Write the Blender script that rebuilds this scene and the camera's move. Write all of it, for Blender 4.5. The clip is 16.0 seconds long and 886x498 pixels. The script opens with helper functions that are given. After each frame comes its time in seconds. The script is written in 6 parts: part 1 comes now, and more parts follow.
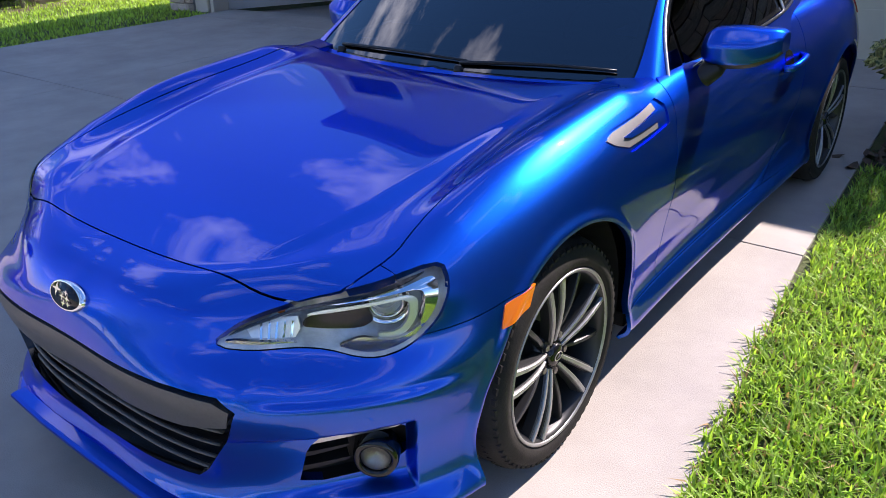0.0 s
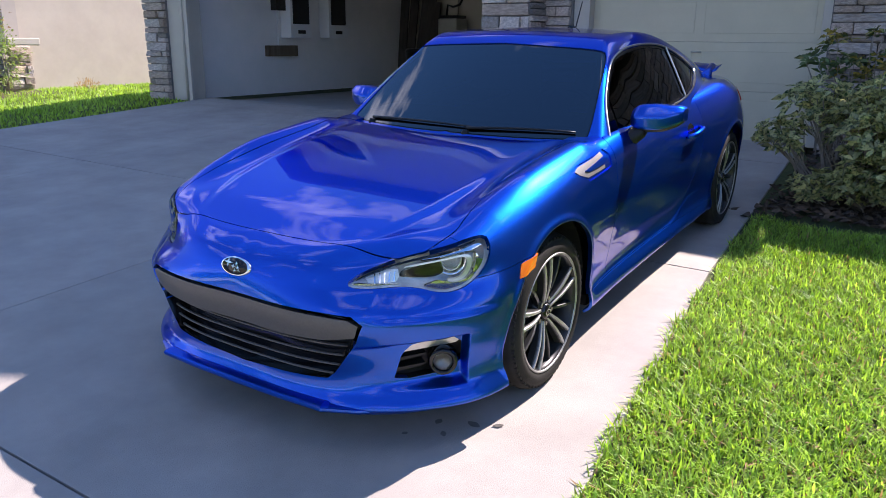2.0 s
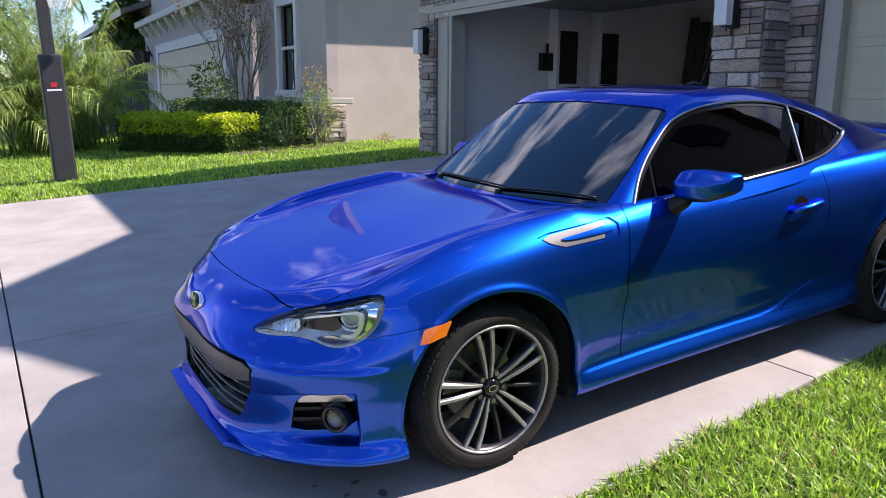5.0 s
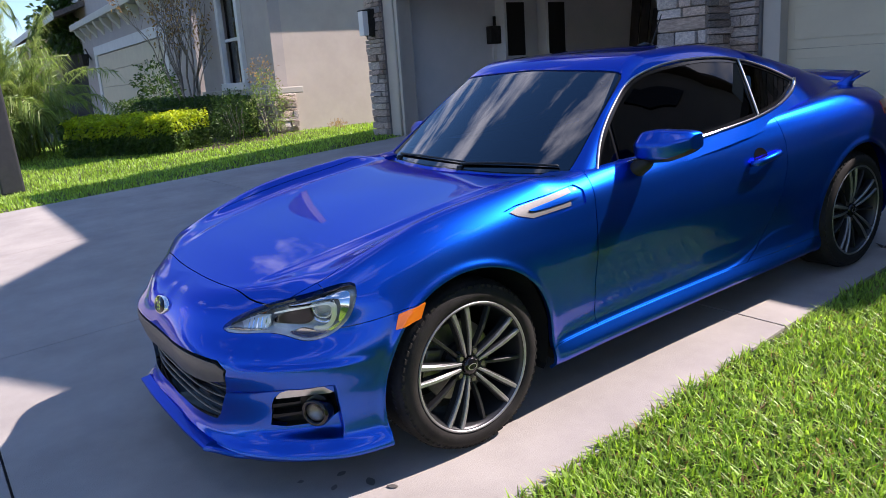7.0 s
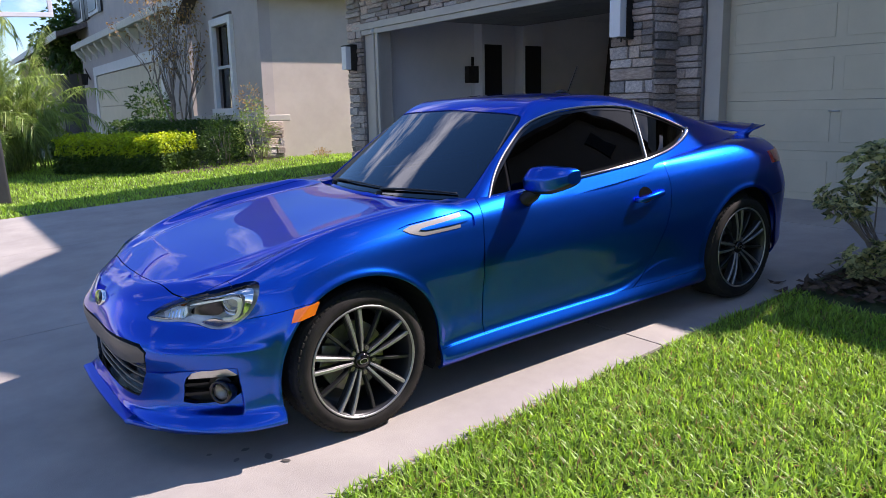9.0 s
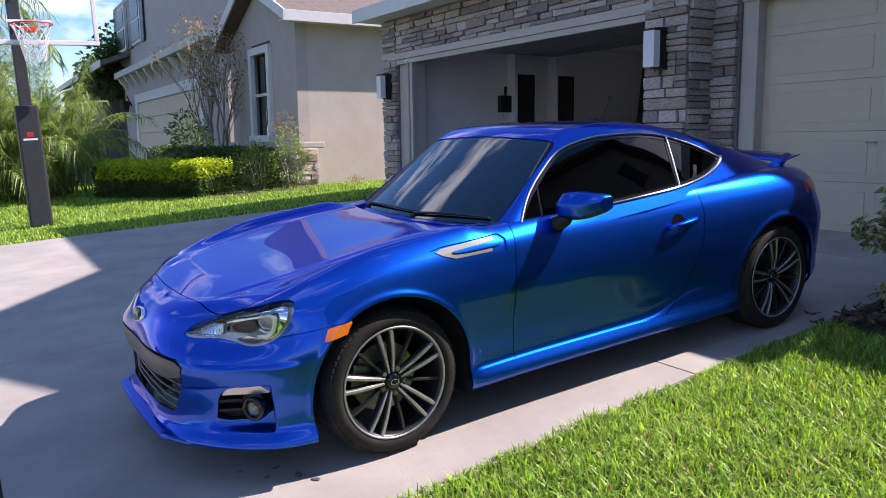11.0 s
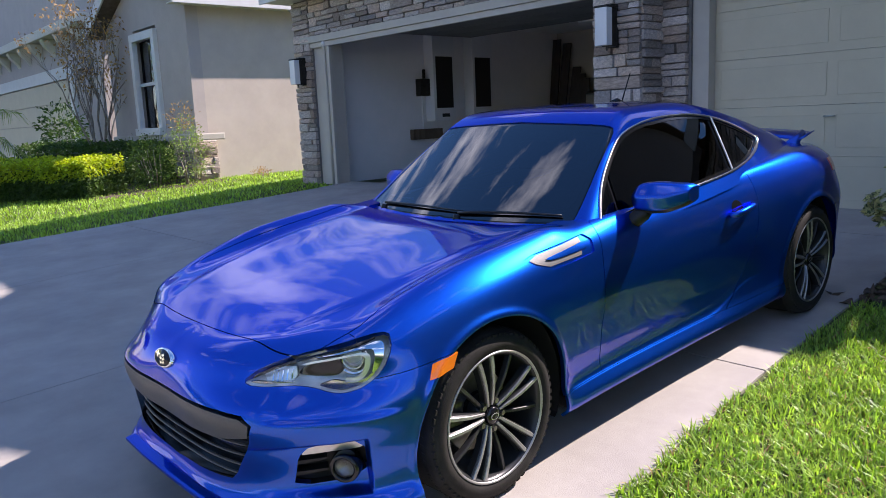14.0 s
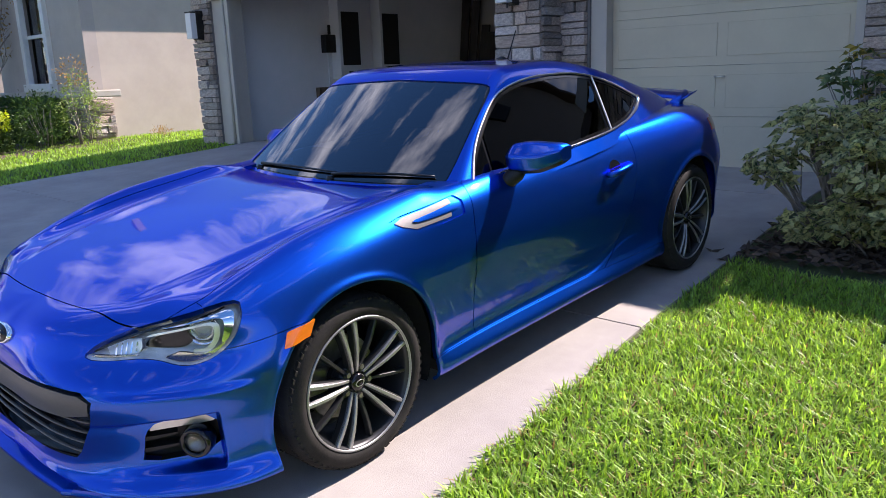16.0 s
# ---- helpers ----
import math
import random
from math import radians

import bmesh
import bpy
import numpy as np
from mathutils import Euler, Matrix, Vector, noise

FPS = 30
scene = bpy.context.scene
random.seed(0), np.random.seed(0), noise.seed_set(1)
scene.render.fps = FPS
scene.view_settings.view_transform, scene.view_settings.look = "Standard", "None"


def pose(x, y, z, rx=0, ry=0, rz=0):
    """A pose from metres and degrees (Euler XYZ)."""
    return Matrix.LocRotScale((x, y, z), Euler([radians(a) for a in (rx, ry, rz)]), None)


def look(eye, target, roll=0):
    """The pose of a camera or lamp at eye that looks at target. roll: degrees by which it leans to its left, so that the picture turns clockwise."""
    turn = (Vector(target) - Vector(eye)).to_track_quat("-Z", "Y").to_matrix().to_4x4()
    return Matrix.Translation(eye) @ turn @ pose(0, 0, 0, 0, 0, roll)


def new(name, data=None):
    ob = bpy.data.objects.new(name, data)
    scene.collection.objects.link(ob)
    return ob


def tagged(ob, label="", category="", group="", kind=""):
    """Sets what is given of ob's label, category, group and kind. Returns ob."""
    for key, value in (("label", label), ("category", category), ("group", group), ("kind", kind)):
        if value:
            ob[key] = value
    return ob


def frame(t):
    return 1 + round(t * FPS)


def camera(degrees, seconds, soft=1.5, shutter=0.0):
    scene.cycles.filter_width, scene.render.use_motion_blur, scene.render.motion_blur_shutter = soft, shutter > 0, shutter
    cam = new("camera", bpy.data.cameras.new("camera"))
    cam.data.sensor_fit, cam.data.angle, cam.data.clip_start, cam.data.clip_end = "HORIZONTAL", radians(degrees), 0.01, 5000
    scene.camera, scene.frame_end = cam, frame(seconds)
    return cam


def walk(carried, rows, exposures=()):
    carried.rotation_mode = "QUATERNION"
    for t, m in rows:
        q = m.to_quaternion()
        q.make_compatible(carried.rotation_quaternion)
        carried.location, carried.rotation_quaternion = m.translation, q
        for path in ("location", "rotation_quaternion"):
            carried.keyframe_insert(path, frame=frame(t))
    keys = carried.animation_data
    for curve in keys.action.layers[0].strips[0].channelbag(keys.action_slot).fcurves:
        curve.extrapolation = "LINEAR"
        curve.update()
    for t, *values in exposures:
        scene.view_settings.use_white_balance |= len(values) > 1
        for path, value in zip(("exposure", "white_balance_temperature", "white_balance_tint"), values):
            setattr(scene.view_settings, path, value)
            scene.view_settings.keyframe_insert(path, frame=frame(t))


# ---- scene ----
cam = camera(60.5, 16.0, soft=0.6)
PATH = [
    (0, (1.641, -1.429, 1.002), (0.5, 0.024, 0.234), 0.1),
    (0.5, (1.766, -1.788, 1.018), (0.733, -0.192, 0.395), 4.3),
    (1, (1.944, -2.092, 1.048), (0.9, -0.481, 0.488), 3.3),
    (1.5, (1.95, -2.376, 1.035), (0.907, -0.766, 0.471), 2.4),
    (2, (2.0, -2.466, 1.035), (0.948, -0.855, 0.489), 1.1),
    (2.5, (2.239, -2.331, 1.032), (1.143, -0.701, 0.656), 0.6),
    (3, (2.476, -2.056, 1.024), (1.311, -0.475, 0.645), 0.6),
    (3.5, (2.523, -1.704, 1.031), (1.368, -0.116, 0.646), 1.6),
    (4, (2.796, -1.428, 1.031), (1.522, 0.064, 0.644), 1.3),
    (4.5, (2.937, -1.334, 1.059), (1.352, -0.182, 0.655), 0.3),
    (5, (2.895, -1.41, 1.046), (1.232, -0.379, 0.631), 0.7),
    (5.2, (2.824, -1.461, 1.05), (1.195, -0.378, 0.635), 1.1),
    (7.3, (2.872, -1.399, 1.036), (1.269, -0.299, 0.567), -3.7),
    (7.5, (2.928, -1.464, 1.038), (1.332, -0.352, 0.575), -3.1),
    (8, (3.111, -1.559, 1.057), (1.509, -0.444, 0.622), -1.1),
    (8.5, (3.375, -1.41, 1.043), (1.759, -0.301, 0.645), -1.2),
    (8.7, (3.441, -1.352, 1.041), (1.836, -0.225, 0.648), -1.1),
    (10.8, (3.461, -1.388, 1.024), (1.823, -0.279, 0.728), -0.5),
    (11, (3.471, -1.381, 1.02), (1.812, -0.306, 0.714), -0.4),
    (11.5, (3.439, -1.38, 1.034), (1.771, -0.323, 0.713), -0.3),
    (12, (3.368, -1.447, 1.049), (1.693, -0.401, 0.733), -0.1),
    (12.5, (3.234, -1.542, 1.043), (1.559, -0.501, 0.71), -0.2),
    (13, (3.019, -1.537, 1.024), (1.358, -0.476, 0.687), -0.0),
    (13.5, (2.767, -1.531, 1.052), (1.144, -0.41, 0.724), -3.6),
    (14, (2.594, -1.714, 1.052), (1.13, -0.399, 0.7), -2.1),
    (14.5, (2.569, -1.784, 1.06), (1.187, -0.403, 0.635), -1.3),
    (15, (2.585, -1.762, 1.037), (1.277, -0.323, 0.572), -0.4),
    (15.5, (2.61, -1.678, 1.037), (1.316, -0.225, 0.575), -1.1),
    (16, (2.679, -1.516, 1.04), (1.374, -0.072, 0.578), -1.6),
]
# the drive and all that stands on it lie on a slope of 3.6 degrees
SLOPE = Matrix.Translation((0, 5.05, 1.6)) @ Matrix.Rotation(radians(3.6), 4, "X") @ Matrix.Translation((0, -5.05, -1.6))
# a fall of 0.6 degrees across the drive
LEVEL = Matrix.Translation((-2.3, 0, 1.69)) @ Matrix.Rotation(radians(.6), 4, "Y") @ Matrix.Translation((2.3, 0, -1.69))
walk(cam, [(t, LEVEL @ look(eye, target, roll)) for t, eye, target, roll in PATH],
     exposures=[(t, e, 6600, 26) for t, e in ((0, 1.18), (1.0, 1.28), (2.5, 1.30), (3.4, 1.27), (4.5, 1.20), (5.0, 1.02), (8.6, .94), (11, .93), (13, .81), (14.2, 1.10), (16, 1.16))])


# ---- world, sun, exposure ----
SUN = (SLOPE.to_3x3() @ Vector((0.36, 1.13, 1.0))).normalized()
world = bpy.data.worlds.new("world")
scene.world = world
world.use_nodes = True
wn, wl = world.node_tree.nodes, world.node_tree.links
wn.clear()
w_out, w_bg = wn.new("ShaderNodeOutputWorld"), wn.new("ShaderNodeBackground")
w_sky = wn.new("ShaderNodeTexSky")
w_sky.sky_type, w_sky.sun_disc = "NISHITA", False
w_sky.sun_elevation, w_sky.sun_rotation = math.asin(SUN.z), math.atan2(SUN.x, SUN.y)
w_sky.air_density, w_sky.dust_density, w_sky.ozone_density = 0.9, 0.0, 3.0
w_tc, w_map = wn.new("ShaderNodeTexCoord"), wn.new("ShaderNodeMapping")
w_map.inputs["Scale"].default_value, w_map.inputs["Location"].default_value = (1.0, 1.0, 2.2), (3.7, 1.2, 0.6)
w_noise, w_ramp, w_mix = wn.new("ShaderNodeTexNoise"), wn.new("ShaderNodeValToRGB"), wn.new("ShaderNodeMix")
w_noise.inputs["Scale"].default_value, w_noise.inputs["Detail"].default_value = 3.4, 9.0
w_noise.inputs["Roughness"].default_value = 0.58
w_ramp.color_ramp.elements[0].position, w_ramp.color_ramp.elements[1].position = 0.545, 0.655
w_mix.data_type = "RGBA"
w_mix.inputs["B"].default_value = (6.8, 7.6, 8.8, 1)
wl.new(w_tc.outputs["Generated"], w_map.inputs["Vector"])
wl.new(w_map.outputs["Vector"], w_noise.inputs["Vector"])
wl.new(w_noise.outputs["Fac"], w_ramp.inputs["Fac"])
wl.new(w_ramp.outputs["Color"], w_mix.inputs["Factor"])
w_hue = wn.new("ShaderNodeHueSaturation")
w_hue.inputs["Saturation"].default_value = 1.22
wl.new(w_sky.outputs["Color"], w_hue.inputs["Color"])
wl.new(w_hue.outputs["Color"], w_mix.inputs["A"])
wl.new(w_mix.outputs["Result"], w_bg.inputs["Color"])
wl.new(w_bg.outputs["Background"], w_out.inputs["Surface"])
w_bg.inputs["Strength"].default_value = 0.116

sun = new("sun", bpy.data.lights.new("sun", "SUN"))
sun.data.energy, sun.data.angle, sun.data.color = 5.0, radians(0.53), (1.0, 0.955, 0.88)
sun.matrix_world = look(SUN * 60, (0, 0, 0))
scene.view_settings.exposure = 0.6

# ---- materials ----


def material(name, color, rough=0.6, metal=0.0, color2=None, scale=8.0, bump=0.0, bump_scale=None, detail=6.0, blend=(0.35, 0.65),
             coat=0.0, coat_rough=0.03, spec=0.5, per_object=0.0, per_island=0.0, rough2=None, trans=0.0, stretch=None):
    """A Principled material whose colour, roughness and relief vary at two scales in object space."""
    m = bpy.data.materials.new(name)
    m.use_nodes = True
    nt = m.node_tree
    p = nt.nodes["Principled BSDF"]
    p.inputs["Roughness"].default_value, p.inputs["Metallic"].default_value = rough, metal
    p.inputs["Coat Weight"].default_value, p.inputs["Coat Roughness"].default_value = coat, coat_rough
    p.inputs["Specular IOR Level"].default_value = spec
    p.inputs["Base Color"].default_value = (*color, 1)
    tc = nt.nodes.new("ShaderNodeTexCoord")
    vec = tc.outputs["Object"]
    if stretch:
        mp = nt.nodes.new("ShaderNodeMapping")
        mp.inputs["Scale"].default_value = stretch
        nt.links.new(vec, mp.inputs["Vector"])
        vec = mp.outputs["Vector"]
    out = None
    if color2:
        n1 = nt.nodes.new("ShaderNodeTexNoise")
        n1.inputs["Scale"].default_value, n1.inputs["Detail"].default_value, n1.inputs["Roughness"].default_value = scale, detail, 0.65
        nt.links.new(vec, n1.inputs["Vector"])
        r = nt.nodes.new("ShaderNodeMapRange")
        r.inputs["From Min"].default_value, r.inputs["From Max"].default_value = blend
        nt.links.new(n1.outputs["Fac"], r.inputs["Value"])
        mix = nt.nodes.new("ShaderNodeMix")
        mix.data_type = "RGBA"
        mix.inputs["A"].default_value, mix.inputs["B"].default_value = (*color, 1), (*color2, 1)
        nt.links.new(r.outputs["Result"], mix.inputs["Factor"])
        out = mix.outputs["Result"]
        if rough2 is not None:
            rr = nt.nodes.new("ShaderNodeMapRange")
            rr.inputs["To Min"].default_value, rr.inputs["To Max"].default_value = rough, rough2
            nt.links.new(n1.outputs["Fac"], rr.inputs["Value"])
            nt.links.new(rr.outputs["Result"], p.inputs["Roughness"])
    for amount, node, sock in ((per_object, "ShaderNodeObjectInfo", "Random"), (per_island, "ShaderNodeNewGeometry", "Random Per Island")):
        if amount:
            info, hsv, mr = nt.nodes.new(node), nt.nodes.new("ShaderNodeHueSaturation"), nt.nodes.new("ShaderNodeMapRange")
            mr.inputs["To Min"].default_value, mr.inputs["To Max"].default_value = 1 - amount, 1 + amount
            nt.links.new(info.outputs[sock], mr.inputs["Value"])
            nt.links.new(mr.outputs["Result"], hsv.inputs["Value"])
            if amount > 0.3 and per_object:
                mul, fr, ms = nt.nodes.new("ShaderNodeMath"), nt.nodes.new("ShaderNodeMath"), nt.nodes.new("ShaderNodeMapRange")
                mul.operation, fr.operation, mul.inputs[1].default_value = "MULTIPLY", "FRACT", 7.31
                ms.inputs["To Min"].default_value, ms.inputs["To Max"].default_value = 0.75, 1.6
                nt.links.new(info.outputs[sock], mul.inputs[0])
                nt.links.new(mul.outputs[0], fr.inputs[0])
                nt.links.new(fr.outputs[0], ms.inputs["Value"])
                nt.links.new(ms.outputs["Result"], hsv.inputs["Saturation"])
            if out:
                nt.links.new(out, hsv.inputs["Color"])
            else:
                hsv.inputs["Color"].default_value = (*color, 1)
            out = hsv.outputs["Color"]
    if out:
        nt.links.new(out, p.inputs["Base Color"])
    if bump:
        nb, bp = nt.nodes.new("ShaderNodeTexNoise"), nt.nodes.new("ShaderNodeBump")
        nb.inputs["Scale"].default_value, nb.inputs["Detail"].default_value = bump_scale or scale * 6, 8
        bp.inputs["Strength"].default_value, bp.inputs["Distance"].default_value = bump, 0.01
        nt.links.new(vec, nb.inputs["Vector"])
        nt.links.new(nb.outputs["Fac"], bp.inputs["Height"])
        nt.links.new(bp.outputs["Normal"], p.inputs["Normal"])
    if trans:
        p.inputs["Transmission Weight"].default_value = trans
    return m


def leafy(m, amount=0.4):
    """Lets light through leaves: mixes a translucent share into a material."""
    nt = m.node_tree
    p, o = nt.nodes["Principled BSDF"], nt.nodes["Material Output"]
    tr, mx = nt.nodes.new("ShaderNodeBsdfTranslucent"), nt.nodes.new("ShaderNodeMixShader")
    mx.inputs["Fac"].default_value = amount
    src = p.inputs["Base Color"].links[0].from_socket
    g = nt.nodes.new("ShaderNodeHueSaturation")
    g.inputs["Value"].default_value, g.inputs["Saturation"].default_value = 1.5, 1.1
    nt.links.new(src, g.inputs["Color"])
    nt.links.new(g.outputs["Color"], tr.inputs["Color"])
    nt.links.new(p.outputs[0], mx.inputs[1])
    nt.links.new(tr.outputs[0], mx.inputs[2])
    nt.links.new(mx.outputs[0], o.inputs["Surface"])
    return m


def glass(name, tint, gloss_rough=0.0, ior=1.5):
    """A thin pane: tinted see-through with a Fresnel gloss."""
    m = bpy.data.materials.new(name)
    m.use_nodes = True
    nt = m.node_tree
    nt.nodes.clear()
    o, mx = nt.nodes.new("ShaderNodeOutputMaterial"), nt.nodes.new("ShaderNodeMixShader")
    tr, gl, fr = nt.nodes.new("ShaderNodeBsdfTransparent"), nt.nodes.new("ShaderNodeBsdfGlossy"), nt.nodes.new("ShaderNodeFresnel")
    tr.inputs["Color"].default_value = (*tint, 1)
    gl.inputs["Color"].default_value, gl.inputs["Roughness"].default_value = (1, 1, 1, 1), gloss_rough
    fr.inputs["IOR"].default_value = ior
    nt.links.new(fr.outputs["Fac"], mx.inputs["Fac"])
    nt.links.new(tr.outputs[0], mx.inputs[1])
    nt.links.new(gl.outputs[0], mx.inputs[2])
    nt.links.new(mx.outputs[0], o.inputs["Surface"])
    return m


M = {}
M["paint"] = material("blue_paint", (0.0001, 0.078, 0.50), 0.31, 0.95, coat=1.0, coat_rough=0.004, color2=(0.0001, 0.086, 0.56), scale=900, detail=1, spec=0.0)
M["paint"].node_tree.nodes["Principled BSDF"].inputs["Specular Tint"].default_value = (0.0, 0.16, 0.85, 1)
M["paint"].node_tree.nodes["Principled BSDF"].inputs["Coat IOR"].default_value = 1.42
M["glass_dark"] = glass("tinted_glass", (0.006, 0.007, 0.009), ior=1.32)
M["windscreen"] = glass("windscreen_glass", (0.04, 0.055, 0.085), ior=1.95)
M["lens"] = glass("lamp_lens", (0.96, 0.97, 0.98), ior=1.22)
M["pane"] = glass("window_pane", (0.25, 0.27, 0.28), ior=1.55)
M["black_plastic"] = material("black_plastic", (0.007, 0.007, 0.0075), 0.42, spec=0.35, color2=(0.012, 0.012, 0.0125), scale=40, bump=0.05)
M["lamp_bowl"] = material("lamp_bowl", (0.80, 0.79, 0.77), 0.22, 0.25, color2=(0.45, 0.44, 0.43), scale=14)
M["vent_silver"] = material("vent_silver", (0.13, 0.13, 0.13), 0.55, 0.2, color2=(0.11, 0.11, 0.11), scale=60)
M["lamp_glow"] = material("lamp_reflector", (0.93, 0.91, 0.88), 0.3, 0.6, color2=(0.84, 0.82, 0.79), scale=60)
M["bezel"] = material("smoked_chrome", (0.90, 0.86, 0.82), 0.22, 0.9, color2=(0.7, 0.66, 0.62), scale=16)
M["gloss_black"] = material("gloss_black", (0.006, 0.006, 0.007), 0.12)
M["grey_plastic"] = material("grey_plastic", (0.075, 0.070, 0.066), 0.42, color2=(0.095, 0.09, 0.085), scale=120, bump=0.06, bump_scale=900)
M["rubber"] = material("tyre_rubber", (0.013, 0.012, 0.011), 0.75, spec=0.2, color2=(0.026, 0.024, 0.022), scale=9, bump=0.15, bump_scale=160)
M["chrome"] = material("chrome", (0.82, 0.83, 0.85), 0.08, 1.0)
M["silver"] = material("satin_silver", (0.62, 0.62, 0.60), 0.32, 0.9, color2=(0.55, 0.55, 0.54), scale=60)
M["machined"] = material("machined_alloy", (0.40, 0.40, 0.40), 0.42, 0.8, color2=(0.32, 0.32, 0.32), scale=30)
M["dark_alloy"] = material("dark_alloy", (0.035, 0.036, 0.038), 0.35, 0.5)
M["steel"] = material("brake_steel", (0.30, 0.29, 0.28), 0.4, 0.9, color2=(0.2, 0.18, 0.16), scale=20)
M["amber"] = material("amber_lens", (0.75, 0.17, 0.01), 0.18, coat=0.6)
M["red_lens"] = material("red_lens", (0.35, 0.01, 0.01), 0.15, coat=0.6)
M["interior"] = material("dark_fabric", (0.02, 0.02, 0.022), 0.85, color2=(0.03, 0.03, 0.03), scale=30)
M["well"] = material("wheel_well_lining", (0.004, 0.004, 0.004), 0.95)
M["concrete"] = material("broomed_concrete", (0.295, 0.270, 0.243), 0.85, color2=(0.385, 0.354, 0.318), scale=1.7, bump=0.22, bump_scale=240, detail=10, per_object=0.04)
M["joint"] = material("joint_dirt", (0.035, 0.031, 0.028), 0.95, color2=(0.07, 0.063, 0.055), scale=30)
M["garage_floor"] = material("garage_floor", (0.30, 0.285, 0.265), 0.6, color2=(0.36, 0.34, 0.315), scale=1.5, bump=0.1)
M["stucco_beige"] = material("beige_stucco", (0.52, 0.45, 0.38), 0.9, color2=(0.58, 0.51, 0.43), scale=2, bump=0.35, bump_scale=70)
M["stucco_grey"] = material("grey_beige_stucco", (0.45, 0.395, 0.355), 0.9, color2=(0.50, 0.44, 0.395), scale=2, bump=0.35, bump_scale=60)
M["stucco_dim"] = material("dark_taupe_stucco", (0.34, 0.31, 0.28), 0.9, color2=(0.40, 0.365, 0.33), scale=2, bump=0.6, bump_scale=60)
M["trim_white"] = material("white_trim", (0.74, 0.73, 0.70), 0.6, color2=(0.68, 0.67, 0.64), scale=4, bump=0.05)
M["trim_beige"] = material("beige_trim", (0.52, 0.48, 0.41), 0.65, color2=(0.48, 0.44, 0.38), scale=4, bump=0.1)
M["garage_door"] = material("cream_garage_door", (0.58, 0.52, 0.38), 0.55, color2=(0.535, 0.48, 0.35), scale=3, bump=0.05)
M["white_wall"] = material("white_drywall", (0.88, 0.85, 0.84), 0.85, color2=(0.82, 0.81, 0.80), scale=2, bump=0.1)
M["trim_cream"] = material("cream_trim", (0.70, 0.66, 0.56), 0.7, color2=(0.64, 0.60, 0.50), scale=4, bump=0.1)
# dark tone carries the light falloff inside the garage
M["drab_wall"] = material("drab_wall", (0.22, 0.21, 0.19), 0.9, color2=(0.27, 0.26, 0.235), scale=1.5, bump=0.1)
M["tan_wall"] = material("tan_wall", (0.50, 0.47, 0.41), 0.9, color2=(0.55, 0.52, 0.46), scale=1.5, bump=0.1)
M["softener"] = material("softener_plastic", (0.38, 0.38, 0.34), 0.5, color2=(0.34, 0.34, 0.30), scale=5)
M["stone"] = material("ledge_stone", (0.30, 0.25, 0.225), 0.9, color2=(0.56, 0.48, 0.42), scale=6, bump=0.9, bump_scale=24, per_object=0.42)
M["mortar"] = material("dark_mortar", (0.15, 0.135, 0.13), 0.95, color2=(0.20, 0.185, 0.175), scale=20, bump=0.4)
M["roof"] = material("tan_shingles", (0.13, 0.10, 0.085), 0.9, color2=(0.20, 0.16, 0.135), scale=9, bump=0.5, per_object=0.2)
M["metal_dark"] = material("dark_bronze", (0.03, 0.027, 0.025), 0.45, 0.6, color2=(0.05, 0.045, 0.04), scale=20)
M["white_glass"] = material("frosted_glass", (0.72, 0.72, 0.72), 0.25, spec=0.6)
M["grass"] = material("grass_blades", (0.22, 0.36, 0.045), 0.45, color2=(0.33, 0.48, 0.09), scale=1.6, per_island=0.55, spec=0.4)
M["soil"] = material("lawn_soil", (0.04, 0.05, 0.014), 0.95, color2=(0.07, 0.085, 0.022), scale=6, bump=0.8, bump_scale=60)
M["mulch"] = material("dark_mulch", (0.06, 0.040, 0.028), 0.95, color2=(0.12, 0.08, 0.055), scale=25, bump=1.0, bump_scale=50, per_island=0.4)
M["leaf"] = material("leaf_green", (0.045, 0.095, 0.018), 0.45, color2=(0.08, 0.14, 0.03), scale=4, per_island=0.4)
M["leaf_lime"] = material("leaf_lime", (0.52, 0.58, 0.04), 0.5, color2=(0.24, 0.34, 0.03), scale=3, per_island=0.3)
M["leaf_var"] = material("leaf_variegated", (0.055, 0.095, 0.028), 0.35, color2=(0.46, 0.44, 0.20), scale=38, per_island=0.4, blend=(0.40, 0.51))
M["leaf_yellowing"] = material("leaf_yellowing", (0.07, 0.11, 0.03), 0.5, color2=(0.42, 0.30, 0.05), scale=5, per_island=0.4, blend=(0.5, 0.62))
M["leaf_palm"] = material("leaf_palm", (0.16, 0.25, 0.05), 0.42, color2=(0.28, 0.35, 0.10), scale=3, per_island=0.35)
M["leaf_dry"] = material("leaf_dry", (0.30, 0.17, 0.08), 0.7, color2=(0.40, 0.28, 0.12), scale=6, per_island=0.4)
M["bark"] = material("bark", (0.25, 0.20, 0.16), 0.9, color2=(0.36, 0.31, 0.26), scale=9, bump=0.6)
M["pole"] = material("dark_grey_pole", (0.03, 0.031, 0.034), 0.5, color2=(0.04, 0.04, 0.042), scale=12)
M["orange"] = material("orange_rim", (0.75, 0.07, 0.02), 0.35)
M["net"] = material("white_net", (0.75, 0.75, 0.75), 0.8)
M["red"] = material("red_mark", (0.55, 0.03, 0.04), 0.4)
M["white"] = material("white_mark", (0.8, 0.8, 0.8), 0.5)
M["dark_wood"] = material("dark_wood", (0.035, 0.03, 0.027), 0.8, color2=(0.06, 0.05, 0.045), scale=14, stretch=(1, 1, 0.1))
